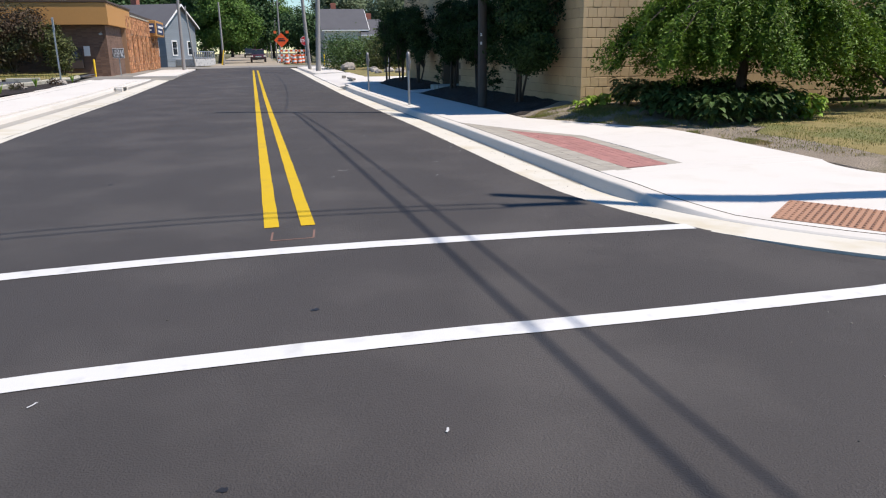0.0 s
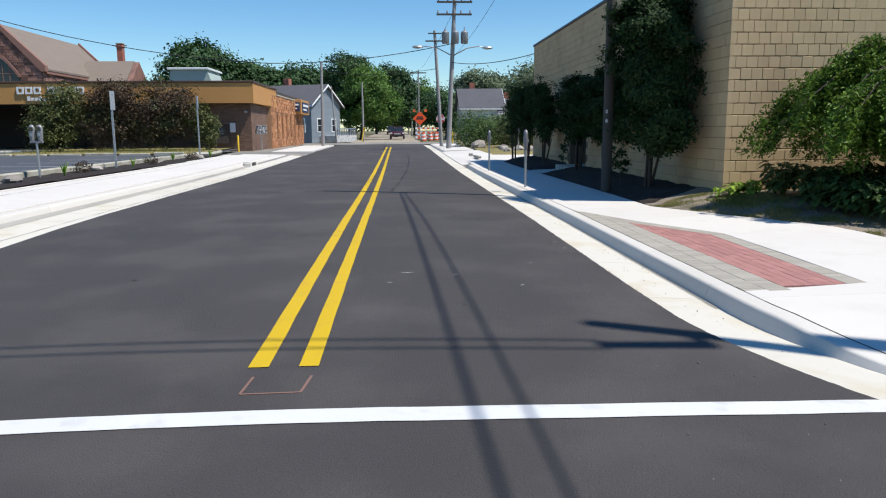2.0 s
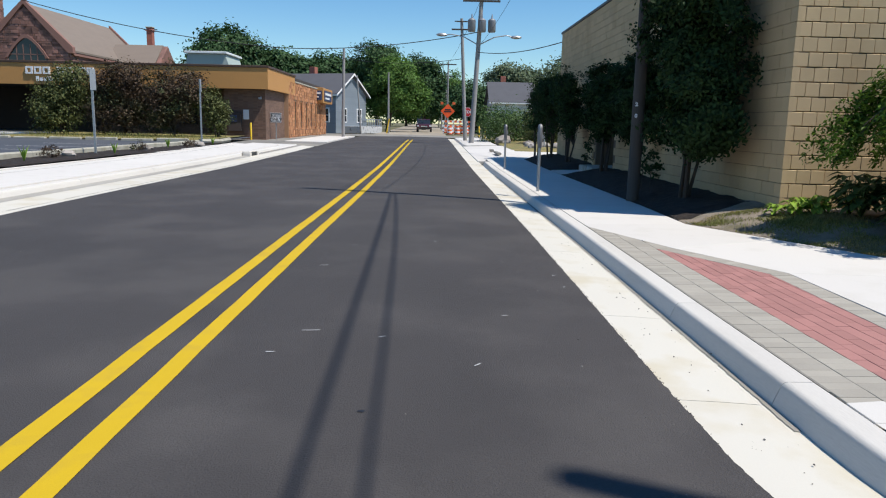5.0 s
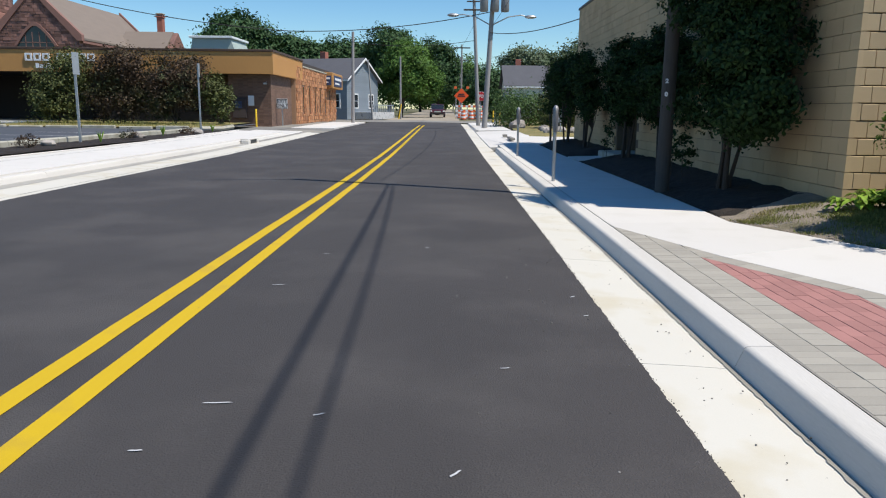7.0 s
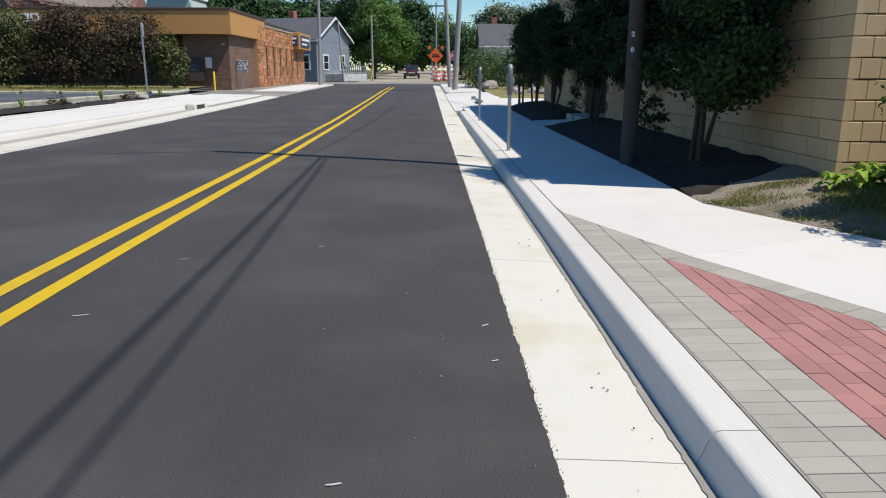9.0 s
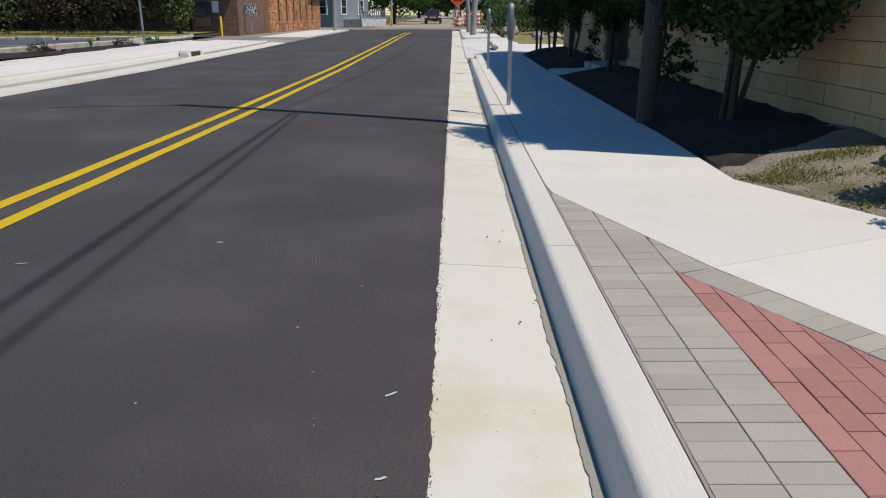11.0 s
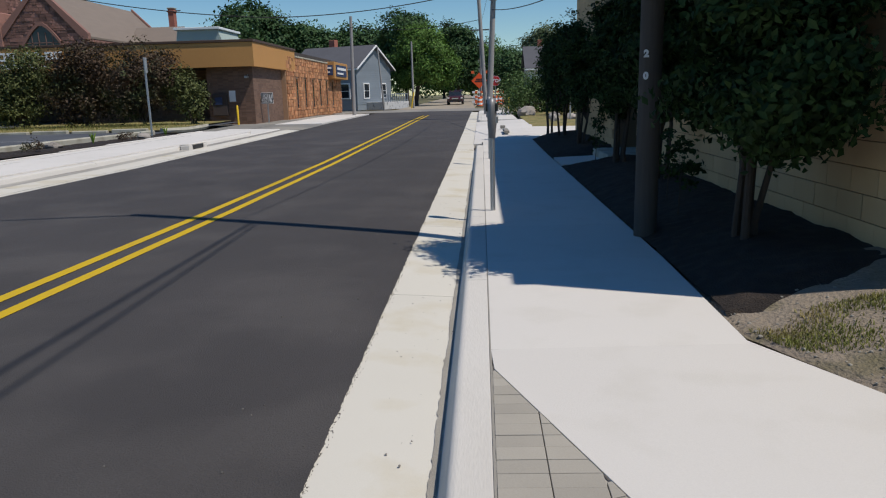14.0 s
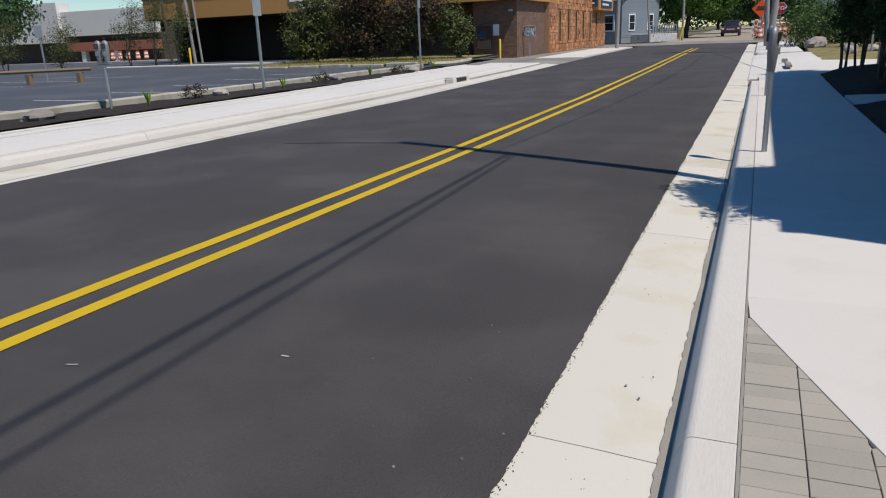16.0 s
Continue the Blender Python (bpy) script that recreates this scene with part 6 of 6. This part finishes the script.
# ---- meters, posts and signs ----
def parking_meter(x, y, z, heads, label, yaw=0):
    """A post with one or two coin meter heads."""
    t = thing("parking_meter", (x, y, z), label, "parking meter", "parking meters")
    part("post", Build().tube([(x, y, z - 0.1), (x, y, z + 0.95)], 0.03, 10), M["galvanized"], t, smooth=True)
    m = Matrix.Translation((x, y, z)) @ Matrix.Rotation(radians(yaw), 4, "Z")
    offs = (0.0,) if heads == 1 else (-0.1, 0.1)
    if heads == 2:
        bb = Build().box(-0.16, 0.16, -0.04, 0.04, 0.9, 0.97, 0.012)
        bb.v = [tuple(m @ Vector(p)) for p in bb.v]
        part("yoke", bb, M["meter_grey"], t)
    for o in offs:
        bb = Build()
        prof = [(0.9, 0.035, 0.04), (0.96, 0.05, 0.045), (1.05, 0.075, 0.055), (1.22, 0.085, 0.06), (1.28, 0.085, 0.06), (1.33, 0.075, 0.05), (1.37, 0.045, 0.035), (1.385, 0.01, 0.01)]
        n = 12
        for zz, rx, ry in prof:
            for k in range(n):
                a = 2 * math.pi * k / n
                bb.v.append((o + rx * math.cos(a), ry * math.sin(a), zz))
        bb.f = [(i * n + k, i * n + (k + 1) % n, (i + 1) * n + (k + 1) % n, (i + 1) * n + k) for i in range(len(prof) - 1) for k in range(n)]
        bb.v = [tuple(m @ Vector(p)) for p in bb.v]
        head = part("head", bb, M["meter_grey"], t, "grey cast meter head", True)
        for w0 in (-0.068, 0.05):
            bb = Build().box(o - 0.055, o + 0.055, w0, w0 + 0.018, 1.22, 1.32, 0.006)
            bb.v = [tuple(m @ Vector(p)) for p in bb.v]
            part("window", bb, M["glass_dark"], head)
        bb = Build().box(o - 0.03, o + 0.03, -0.072, -0.05, 1.08, 1.16, 0.004)
        bb.v = [tuple(m @ Vector(p)) for p in bb.v]
        part("coin_plate", bb, M["galvanized"], head)
    return t


parking_meter(4.3, 19.75, curb_z(19.7), 1, "single grey parking meter on a steel post at the curb", 80)
parking_meter(4.3, 27.2, curb_z(27.2), 1, "single grey parking meter on a steel post at the curb", 80)
parking_meter(-8.35, 22.2, bed_z(-8.35, 22.2), 2, "twin-headed parking meter on a steel post in mulch", 0)


def sign_post(x, y, z, top, w, h, label, yaw=55):
    t = thing("sign_post", (x, y, z), label, "sign", "sign posts along the car park")
    part("post", Build().box(x - 0.03, x + 0.03, y - 0.025, y + 0.025, z - 0.15, top, 0.006), M["galvanized"], t)
    m = Matrix.Translation((x, y, 0)) @ Matrix.Rotation(radians(yaw), 4, "Z")
    bb = Build().box(-w / 2, w / 2, -0.045, -0.038, top - h, top, 0.002)
    bb.v = [tuple(m @ Vector(p)) for p in bb.v]
    pl = part("plate", bb, M["sign_back"], t, "plain metal sign plate")
    bb = Build().tube([(0, -0.05, top - 0.12), (0, -0.036, top - 0.12)], 0.012, 6)
    bb.v = [tuple(m @ Vector(p)) for p in bb.v]
    part("bolt", bb, M["chrome"], pl)
    return t


sign_post(-8.39, 27.5, bed_z(-8.39, 27.5), 3.12, 0.3, 0.62, "galvanized post with a narrow sign plate in mulch", 82)
sign_post(-8.39, 37.75, bed_z(-8.39, 37.75), 3.44, 0.3, 0.55, "galvanized post with a narrow sign plate in mulch", 98)

ex = thing("exit_sign", (-8.16, 52.0, 0.45), "white exit only sign on a low steel post", "sign")
part("post", Build().box(-8.19, -8.13, 52.0, 52.05, 0.3, 2.15), M["galvanized"], ex)
pl = part("plate", Build().box(-8.5, -7.82, 51.95, 51.98, 1.6, 2.2, 0.004), M["sign_white"], ex)
part("border", Build().box(-8.48, -7.84, 51.943, 51.949, 1.62, 1.65).box(-8.48, -7.84, 51.943, 51.949, 2.15, 2.18).box(-8.48, -8.455, 51.943, 51.949, 1.65, 2.15).box(-7.865, -7.84, 51.943, 51.949, 1.65, 2.15), M["sign_black"], pl)
writing("EXIT", 0.29, facing(-8.16, 51.945, 2.02), M["sign_black"], pl, bold=0.006)
writing("ONLY", 0.29, facing(-8.16, 51.945, 1.77), M["sign_black"], pl, bold=0.006)

st = thing("stop_sign", (5.05, 74, 0.6), "red octagonal stop sign on a post", "sign")
part("post", Build().box(5.02, 5.08, 74.02, 74.07, 0.4, 3.2), M["galvanized"], st)
octo = lambda r: [(5.05 + r * math.cos(radians(22.5 + 45 * k)), 2.9 + r * math.sin(radians(22.5 + 45 * k))) for k in range(8)]
pl = part("plate", Build().prism(octo(0.45), "y", 73.97, 74.0), M["sign_white"], st)
part("face", Build().prism(octo(0.42), "y", 73.95, 73.968), M["sign_red"], pl)
writing("STOP", 0.36, facing(5.05, 73.94, 2.9), M["sign_white"], pl, bold=0.008)

wk = thing("roadwork_sign", (3.5, 93.7, 0.8), "orange diamond roadwork sign on a stand", "sign")
part("stand", Build().box(3.46, 3.54, 93.75, 93.82, 0.6, 3.2).tube([(2.9, 93.3, 0.7), (3.5, 93.78, 1.3), (4.1, 93.3, 0.7)], 0.03, 5), M["galvanized"], wk)
pl = part("plate", Build().prism([(3.5, 2.45), (4.37, 3.32), (3.5, 4.19), (2.63, 3.32)], "y", 93.68, 93.72), M["sign_orange"], wk)
part("bar", Build().box(3.15, 3.85, 93.66, 93.678, 3.42, 3.55).box(3.05, 3.95, 93.66, 93.678, 3.2, 3.33), M["sign_black"], pl)
part("flag", Build().box(2.62, 2.95, 93.6, 93.62, 4.1, 4.4).box(4.05, 4.4, 93.6, 93.62, 4.1, 4.4), M["safety_orange"], wk)


def drum(x, y):
    """An orange and white traffic drum."""
    z = road_z(0, y) - 0.03
    t = thing("traffic_drum", (x, y, z), "orange traffic drum with white bands", "traffic drum", "roadwork drums")
    for i in range(5):
        r0, r1 = 0.29 - 0.02 * i, 0.275 - 0.02 * i
        part("band", Build().tube([(x, y, z + 0.19 * i), (x, y, z + 0.19 * i + 0.185)], [r0, r1], 10), M["safety_orange"] if i % 2 == 0 else M["sign_white"], t)
    part("base", Build().tube([(x, y, z), (x, y, z + 0.06)], 0.38, 10), M["rubber"], t)
    return t


first = drum(3.6, 84)
for x, y in ((4.5, 86), (5.2, 88), (3.9, 90), (3.2, 94), (5.7, 91), (3.3, 99), (4.3, 103), (4.7, 97), (-65.5, 78), (-64.2, 78.2), (-66.8, 78), (-63, 78.3), (-68, 78)):
    copy_thing(first, pose(x + swing(y), y, road_z(0, y) - 0.03 if y > 80 else 0.7))
for x, y in ((3.9, 87.5), (5.1, 92.5)):
    t = thing("barricade", (x, y, 0.75), "striped orange and white roadwork barricade", "barricade", "roadwork barricades")
    for z in (0.95, 1.45, 1.95):
        for k in range(8):
            part("board_stripe", Build().box(x - 1.1 + 0.275 * k, x - 1.1 + 0.275 * (k + 1), y - 0.02, y + 0.02, z, z + 0.22), M["safety_orange"] if k % 2 else M["sign_white"], t)
    for dx in (-0.9, 0.9):
        part("leg", Build().box(x + dx - 0.04, x + dx + 0.04, y + 0.021, y + 0.08, 0.6, 2.2), M["galvanized"], t)

for x, y, z in ((-9.35, 50.3, 0.5), (-28.5, 47.2, 0.7), (6.1, 72.0, 0.6), (6.7, 72.6, 0.6)):
    t = thing("bollard", (x, y, z), "yellow painted steel bollard post", "bollard", "yellow bollards")
    part("pipe", Build().tube([(x, y, z - 0.2), (x, y, z + 1.0), (x, y, z + 1.06)], [0.06, 0.06, 0.03], 10), M["yellow_post"], t, smooth=True)


# ---- cars ----
def car(name, x, y, yaw, paint, label, tall=1.65):
    """A small estate car: body, cabin glass, wheels and lamps; it faces -y before the turn."""
    z = road_z(0, y) - 0.02
    t = thing(name, (x, y, z), label, "car")
    m = Matrix.Translation((x, y, z)) @ Matrix.Rotation(radians(yaw), 4, "Z")

    def put(bb, nm, mt, par, lab="", smooth=False):
        bb.v = [tuple(m @ Vector(p)) for p in bb.v]
        return part(nm, bb, mt, par, lab, smooth)
    side = [(-2.2, 0.35), (-2.25, 0.6), (-2.1, 0.9), (-1.2, 1.02), (2.1, 1.05), (2.25, 0.8), (2.2, 0.35)]
    body = put(Build().prism(side, "x", -0.88, 0.88), "body", paint, t)
    put(Build().prism([(-1.25, 1.0), (-0.5, tall - 0.06), (1.5, tall - 0.06), (2.1, 1.03)], "x", -0.76, 0.76), "cabin_glass", M["glass_dark"], t)
    put(Build().prism([(-0.55, tall - 0.06), (-0.4, tall), (1.4, tall), (1.55, tall - 0.06)], "x", -0.74, 0.74), "roof", paint, t)
    for sx in (-0.85, 0.85):
        for sy in (-1.4, 1.4):
            w = put(Build().tube([(sx - 0.11, sy, 0.33), (sx + 0.11, sy, 0.33)], 0.33, 14), "wheel", M["rubber"], t)
            put(Build().tube([(sx - 0.125, sy, 0.33), (sx + 0.125, sy, 0.33)], 0.2, 10), "rim", M["chrome"], w)
        put(Build().box(sx - 0.2 if sx > 0 else sx - 0.02, sx + 0.02 if sx > 0 else sx + 0.2, -2.27, -2.15, 0.68, 0.84, 0.02), "headlight", M["lamp_glass"], t)
        put(Build().box(sx - 0.14 if sx > 0 else sx - 0.02, sx + 0.02 if sx > 0 else sx + 0.14, 2.2, 2.28, 0.7, 0.95, 0.02), "tail_light", M["sign_red"], t)
    put(Build().box(-0.75, 0.75, -2.3, -2.2, 0.38, 0.55, 0.02), "bumper", M["rubber"], t)
    put(Build().box(-0.4, 0.4, -2.28, -2.24, 0.62, 0.78, 0.01), "grille", M["chrome"], t)
    return t


car("car", 0.6, 99, 0, M["car_maroon"], "dark maroon estate car on the far road", 1.6)
car("car", -0.9, 150, 0, M["car_black"], "black pickup-like car on the far road", 1.75)

# ---- hedge, boulders and fence at the far corner ----
hd = tree("hedge", (7.0, 55.5, 0.6), "clipped dark green hedge at the corner", "hedge", [((-0.8, 0, 1.1), (0.9, 3.0, 1.3)), ((0.6, 1.0, 1.1), (1.3, 3.0, 1.2)), ((2.4, 2.0, 1.0), (1.4, 2.6, 1.2))], 12000, 0.15, M["leaf_cover"], 0.04, 33, 3, 160, "", 0.4, 0.2)
tree("shrub", (8.6, 50.0, 0.6), "loose olive-green shrub beside the boulders", "shrub", [((0, 0, 1.2), (1.3, 1.4, 1.1)), ((1.4, 0.6, 1.2), (1.2, 1.2, 1.1))], 4500, 0.15, M["leaf_olive"], 0.03, 34, 4, 90, "", 0.3)
tree("shrub", (11, 56.0, 0.6), "tall green shrub behind the hedge", "shrub", [((0, 0, 1.6), (2.2, 2, 1.5))], 5000, 0.2, M["leaf"], 0.05, 35, 3, 90)
for i, (x, y, r) in enumerate(((6.5, 51.5, 0.52), (7.6, 47.5, 0.32), (8.1, 44.6, 0.3), (7.4, 45.8, 0.26), (8.5, 43.0, 0.33), (7.3, 43.6, 0.22), (8.9, 41.5, 0.24))):
    solid("boulder", Build().blob((x, y, 0.5 + r * 0.4), (r, r * 1.1, r * 0.75), 0.16, i, 14, 9), M["boulder"], "pale rounded boulder at the planting edge" if i == 0 else "brown-grey landscape boulder at the planting edge", "boulder", "boulders at the planting edge", smooth=True)
solid("rock_garden", Build().grid(steps(6.05, 16, 0.8), steps(33.9, 66, 1.2), lambda x, y: curb_z(y) + 0.0 + 0.1 * min(1, max(0, (x - 6.3))) + 0.05 * noise.noise((x, y, 0.0)) - (0.35 if 33 < y < 48.5 and x < 9.4 and y < 41 else 0)), M["lawn"], "rough grass behind the far pavement", "lawn", kind="structure")
fence = thing("fence", (8.2, 44, 0.5), "galvanized pipe fence frame", "fence")
for x, y in ((8.0, 44.0), (9.4, 44.0), (10.8, 44.0)):
    part("fence_post", Build().tube([(x, y, 0.3), (x, y, 1.95)], 0.035, 7), M["galvanized"], fence)
part("rail", Build().tube([(8.0, 44, 1.9), (10.8, 44, 1.9)], 0.025, 6), M["galvanized"], fence)

# ---- plants by the office ----
for i, (x, y, lobes, n, mt, lab) in enumerate((
    (-18.6, 46.0, [((0, 0, 1.9), (1.5, 1.4, 1.8)), ((0.6, 0, 3.0), (0.9, 0.9, 1.1)), ((-0.6, -0.3, 1.2), (1.1, 1.1, 1.1))], 8000, "leaf_olive", "broad green shrub in front of the drive-through"),
    (-15.6, 46.3, [((0, 0, 2.2), (1.9, 1.5, 1.9)), ((0.5, -0.3, 3.1), (1.3, 1.1, 0.9))], 8500, "leaf_red", "tall red-leaved shrub in front of the office"),
    (-12.7, 46.3, [((0, 0, 2.3), (1.9, 1.5, 1.8)), ((0.8, -0.2, 3.0), (1.2, 1.0, 0.9)), ((-0.5, 0, 1.3), (1.3, 1.2, 1.0))], 8500, "leaf_red", "tall red-leaved shrub in front of the office"),
    (-10.3, 46.6, [((0, 0, 1.2), (0.8, 0.8, 0.9)), ((-0.5, 0, 2.1), (0.9, 0.8, 0.8))], 2800, "leaf_olive", "small olive shrub beside the exit drive"),
)):
    tree("shrub", (x, y, 0.65), lab, "shrub", lobes, n, 0.16, M[mt], 0.06, 400 + i, 4, 120, "shrubs in front of the office", 0.35, 0.2)
rr = np.random.default_rng(77)
for i in range(16):
    y = 12.0 + 1.75 * i + rr.uniform(-0.5, 0.5)
    x = rr.uniform(-8.5, -7.9)
    kind = i % 3
    z = bed_z(x, y)
    if kind == 0:
        t = thing("iris_plant", (x, y, z), "spiky pale green iris clump in mulch", "plant", "plants in the mulch strip")
        bb = Build()
        for k in range(13):
            a, L = rr.uniform(0, 6.28), rr.uniform(0.22, 0.42)
            dx, dy = 0.35 * L * math.cos(a), 0.35 * L * math.sin(a)
            bb.add([(x - 0.012, y, z), (x + 0.012, y, z), (x + dx * 0.5 + 0.014, y + dy * 0.5, z + L * 0.6), (x + dx * 0.5 - 0.014, y + dy * 0.5, z + L * 0.6), (x + dx, y + dy, z + L)], [(0, 1, 2, 3), (3, 2, 4)])
        part("leaves", bb, M["leaf_bright"], t)
    elif kind == 1:
        tree("low_plant", (x, y, z), "low brownish tufted plant in mulch", "plant", [((0, 0, 0.16), (0.28, 0.28, 0.14))], 380, 0.06, M["leaf_red"], 0.006, 500 + i, 1, 22, "plants in the mulch strip")
    else:
        solid("landscape_stone", Build().blob((x, y, z + 0.05), (rr.uniform(0.15, 0.3), rr.uniform(0.2, 0.32), 0.12), 0.18, i, 12, 8), M["boulder"], "pale flat landscape stone in mulch", "stone", "stones in the mulch strip", smooth=True)
blades("grass", 2500, lambda r: (r.uniform(-20, -9.7), r.uniform(41.3, 46), 0.68, 3.5), "long pale grass on the island", 0.08, 36)

# car park far side: poles, young trees, timber rail
for x0, y0, x1, h, r, mt in ((-32.6, 50.0, -33.2, 10.5, 0.08, "pole_wood"), (-30.6, 50.0, -31.2, 10.5, 0.085, "pole_grey"), (-30.2, 50.2, -30.7, 10.5, 0.06, "pole_grey")):
    t = thing("light_pole", (x0, y0, 0.75), "tall slim pole at the car park's edge", "pole")
    part("shaft", Build().tube([(x0, y0, 0.4), (x1, y0, h)], [r * 1.2, r], 9), M[mt], t)
for i, (x, y, h) in enumerate(((-33.6, 47.5, 3.6), (-31.6, 47.5, 4.1), (-29.8, 47.6, 3.2), (-36.4, 44.5, 2.6), (-39.5, 43.0, 3.0), (-42.0, 44.0, 2.8), (-44.5, 43.0, 2.4))):
    tree("young_tree", (x, y, 0.7), "thin open young tree at the car park's edge", "tree", [((0, 0, h * 0.6), (1.05, 1.0, h * 0.5)), ((0.4, 0.2, h * 0.9), (0.7, 0.7, h * 0.35))], 2000, 0.11, M["leaf_olive"], 0.03, 600 + i, 3, 40, "young trees by the car park", 0.3, 0.25)
rail = thing("timber_rail", (-22.8, 32, 0.6), "low weathered timber rail on posts", "barrier")
part("rail", Build().tube([(-25.5, 30.6, 1.05), (-21.2, 33.2, 1.08)], 0.085, 6), M["timber"], rail)
for x, y in ((-25.1, 30.85), (-23.3, 31.95), (-21.6, 32.95)):
    part("post", Build().box(x - 0.1, x + 0.1, y - 0.1, y + 0.1, 0.4, 0.95, 0.01), M["timber"], rail)
sign_post(-24.2, 33.5, 0.65, 2.9, 0.35, 0.5, "leaning post with a pale sign plate at the car park", 20)

# ---- distant trees ----
def big_tree(x, y, crown, n, material, seed, label, size=0.45, trunk=0.28, clumps=130):
    z = curb_z(y) - 0.2
    return tree("tree", (x, y, z), label, "tree", [((cx, cy, cz - z), (rx, ry, rz)) for cx, cy, cz, rx, ry, rz in crown], n, size, M[material], trunk, seed, 1, clumps, "", 0.5, 0.2)


big_tree(-3.9, 96, [(1.3, 0, 6.2, 3.2, 3.2, 3.0), (-0.7, 1, 5.0, 2.1, 2.1, 2.2), (2.9, 0, 4.9, 2.1, 2.1, 2.0), (1.0, 0, 8.2, 2.0, 2.0, 1.7)], 32000, "leaf_far", 701, "large round green street tree", 0.3)
big_tree(-6.6, 112, [(0, 0, 10.5, 3.2, 3.0, 2.6), (-1, 0, 7.5, 3.0, 3, 2.5)], 12150, "leaf_far_dark", 702, "tall dark tree behind the street tree", 0.47)
big_tree(0.2, 118, [(0, 0, 8.6, 3.2, 3, 3.6), (0.8, 0, 5, 2.4, 2.4, 2.0)], 10125, "leaf_far_dark", 703, "dark green tree along the far road", 0.47)
big_tree(-30, 118, [(0, 0, 11.2, 5.0, 4.5, 4.6), (2.8, 0, 9.0, 4, 4, 3.4), (-3.0, 0, 8, 3.6, 3.6, 3.4)], 22275, "leaf_far_dark", 704, "broad dark green maple behind the office", 0.58)
big_tree(-22, 120, [(0, 0, 9.2, 4.2, 4, 3.4), (3.2, 0, 8, 3.4, 3.4, 3)], 15187, "leaf_far_dark", 705, "broad dark green tree behind the office", 0.58)
big_tree(-14.5, 122, [(0, 0, 8.6, 4.4, 4, 3.3), (3.5, 0, 8.4, 3.2, 3, 3.2)], 15187, "leaf_far_dark", 706, "broad dark green tree behind the office", 0.58)
big_tree(-18, 136, [(0, 0, 8.5, 6, 4, 4.0)], 12150, "leaf_far_dark", 707, "dark green tree in the far row", 0.63)
big_tree(3.9, 158, [(0, 0, 8.0, 4.5, 4, 4.2), (-2, 0, 5.5, 3, 3, 2.5)], 12150, "leaf_far", 708, "rounded tree at the end of the street", 0.52)
big_tree(8.5, 150, [(0, 0, 6.5, 4.5, 4, 3.4)], 9112, "leaf_far_dark", 709, "rounded tree at the end of the street", 0.52)
big_tree(-4.5, 165, [(0, 0, 7.0, 4.5, 4, 4.0)], 9112, "leaf_far", 710, "rounded tree at the end of the street", 0.52)
big_tree(0.5, 210, [(0, 0, 7.5, 7, 4, 4.5), (5, 0, 6.5, 5, 4, 3.5), (-6, 0, 6.5, 5, 4, 3.5)], 10500, "leaf_far", 711, "wall of trees closing the street", 1.01)
big_tree(14, 128, [(0, 0, 8.6, 4.2, 4, 3.2), (3.5, 0, 8.0, 3.5, 3, 3.0)], 12150, "leaf_pale", 712, "pale green poplar behind the houses", 0.52)
big_tree(21, 112, [(0, 0, 6.5, 4.5, 4, 4.2)], 10125, "leaf_pale", 713, "pale green tree behind the houses", 0.52)
big_tree(8.0, 112, [(0, 0, 4.6, 2.5, 3, 2.6)], 7087, "leaf_far_dark", 714, "dark green tree beside the road", 0.42)
big_tree(-74, 68, [(0, 0, 6.4, 5.0, 4, 3.0), (-4, 0, 7, 4, 4, 3)], 12150, "leaf_far_dark", 715, "dark spreading tree beyond the car park", 0.42)
for i, (x, y, h) in enumerate(((-88, 150, 16), (-82, 152, 19), (-68, 150, 18), (-61, 152, 15), (-75, 156, 15), (-98, 150, 17), (-108, 148, 18))):
    rr = np.random.default_rng(800 + i)
    t = thing("spruce", (x, y, 0.9), "dark pointed spruce on the skyline", "tree", "spruces on the skyline")
    part("trunk", Build().tube([(x, y, 0.5), (x, y, h)], [0.3, 0.05], 6), M["bark"], t)
    n = 1800
    zz = rr.random(n) ** 0.8
    a = rr.uniform(0, 6.28, n)
    rad = (1 - zz) * 3.0 * (0.55 + 0.45 * np.abs(np.sin(zz * 22))) * np.sqrt(rr.random(n))
    p = np.stack([rad * np.cos(a), rad * np.sin(a), 1.5 + zz * (h - 1.5)], 1)
    nr = np.stack([np.cos(a), np.sin(a), np.full(n, 0.8)], 1)
    ob = new("crown", leaf_mesh(p, nr / np.linalg.norm(nr, axis=1)[:, None], rr.uniform(0.5, 1.0, n), rr, M["conifer"]))
    ob.parent = t
woods = np.random.default_rng(900)
lobes = [((x, 190 + 20 * woods.random(), 5.5 + 2 * woods.random()), (8, 6, 6)) for x in np.arange(-190, 200, 9) if abs(x) > 8]
p, nr = crown_points(lobes, 42000, 1500, woods, 0.6, 0.18)
ob = new("far_woods", leaf_mesh(p, nr, woods.uniform(0.6, 1.2, len(p)), woods, M["leaf_far_dark"]))
tagged(ob, "low line of far green woods", "woods", "", "stuff")
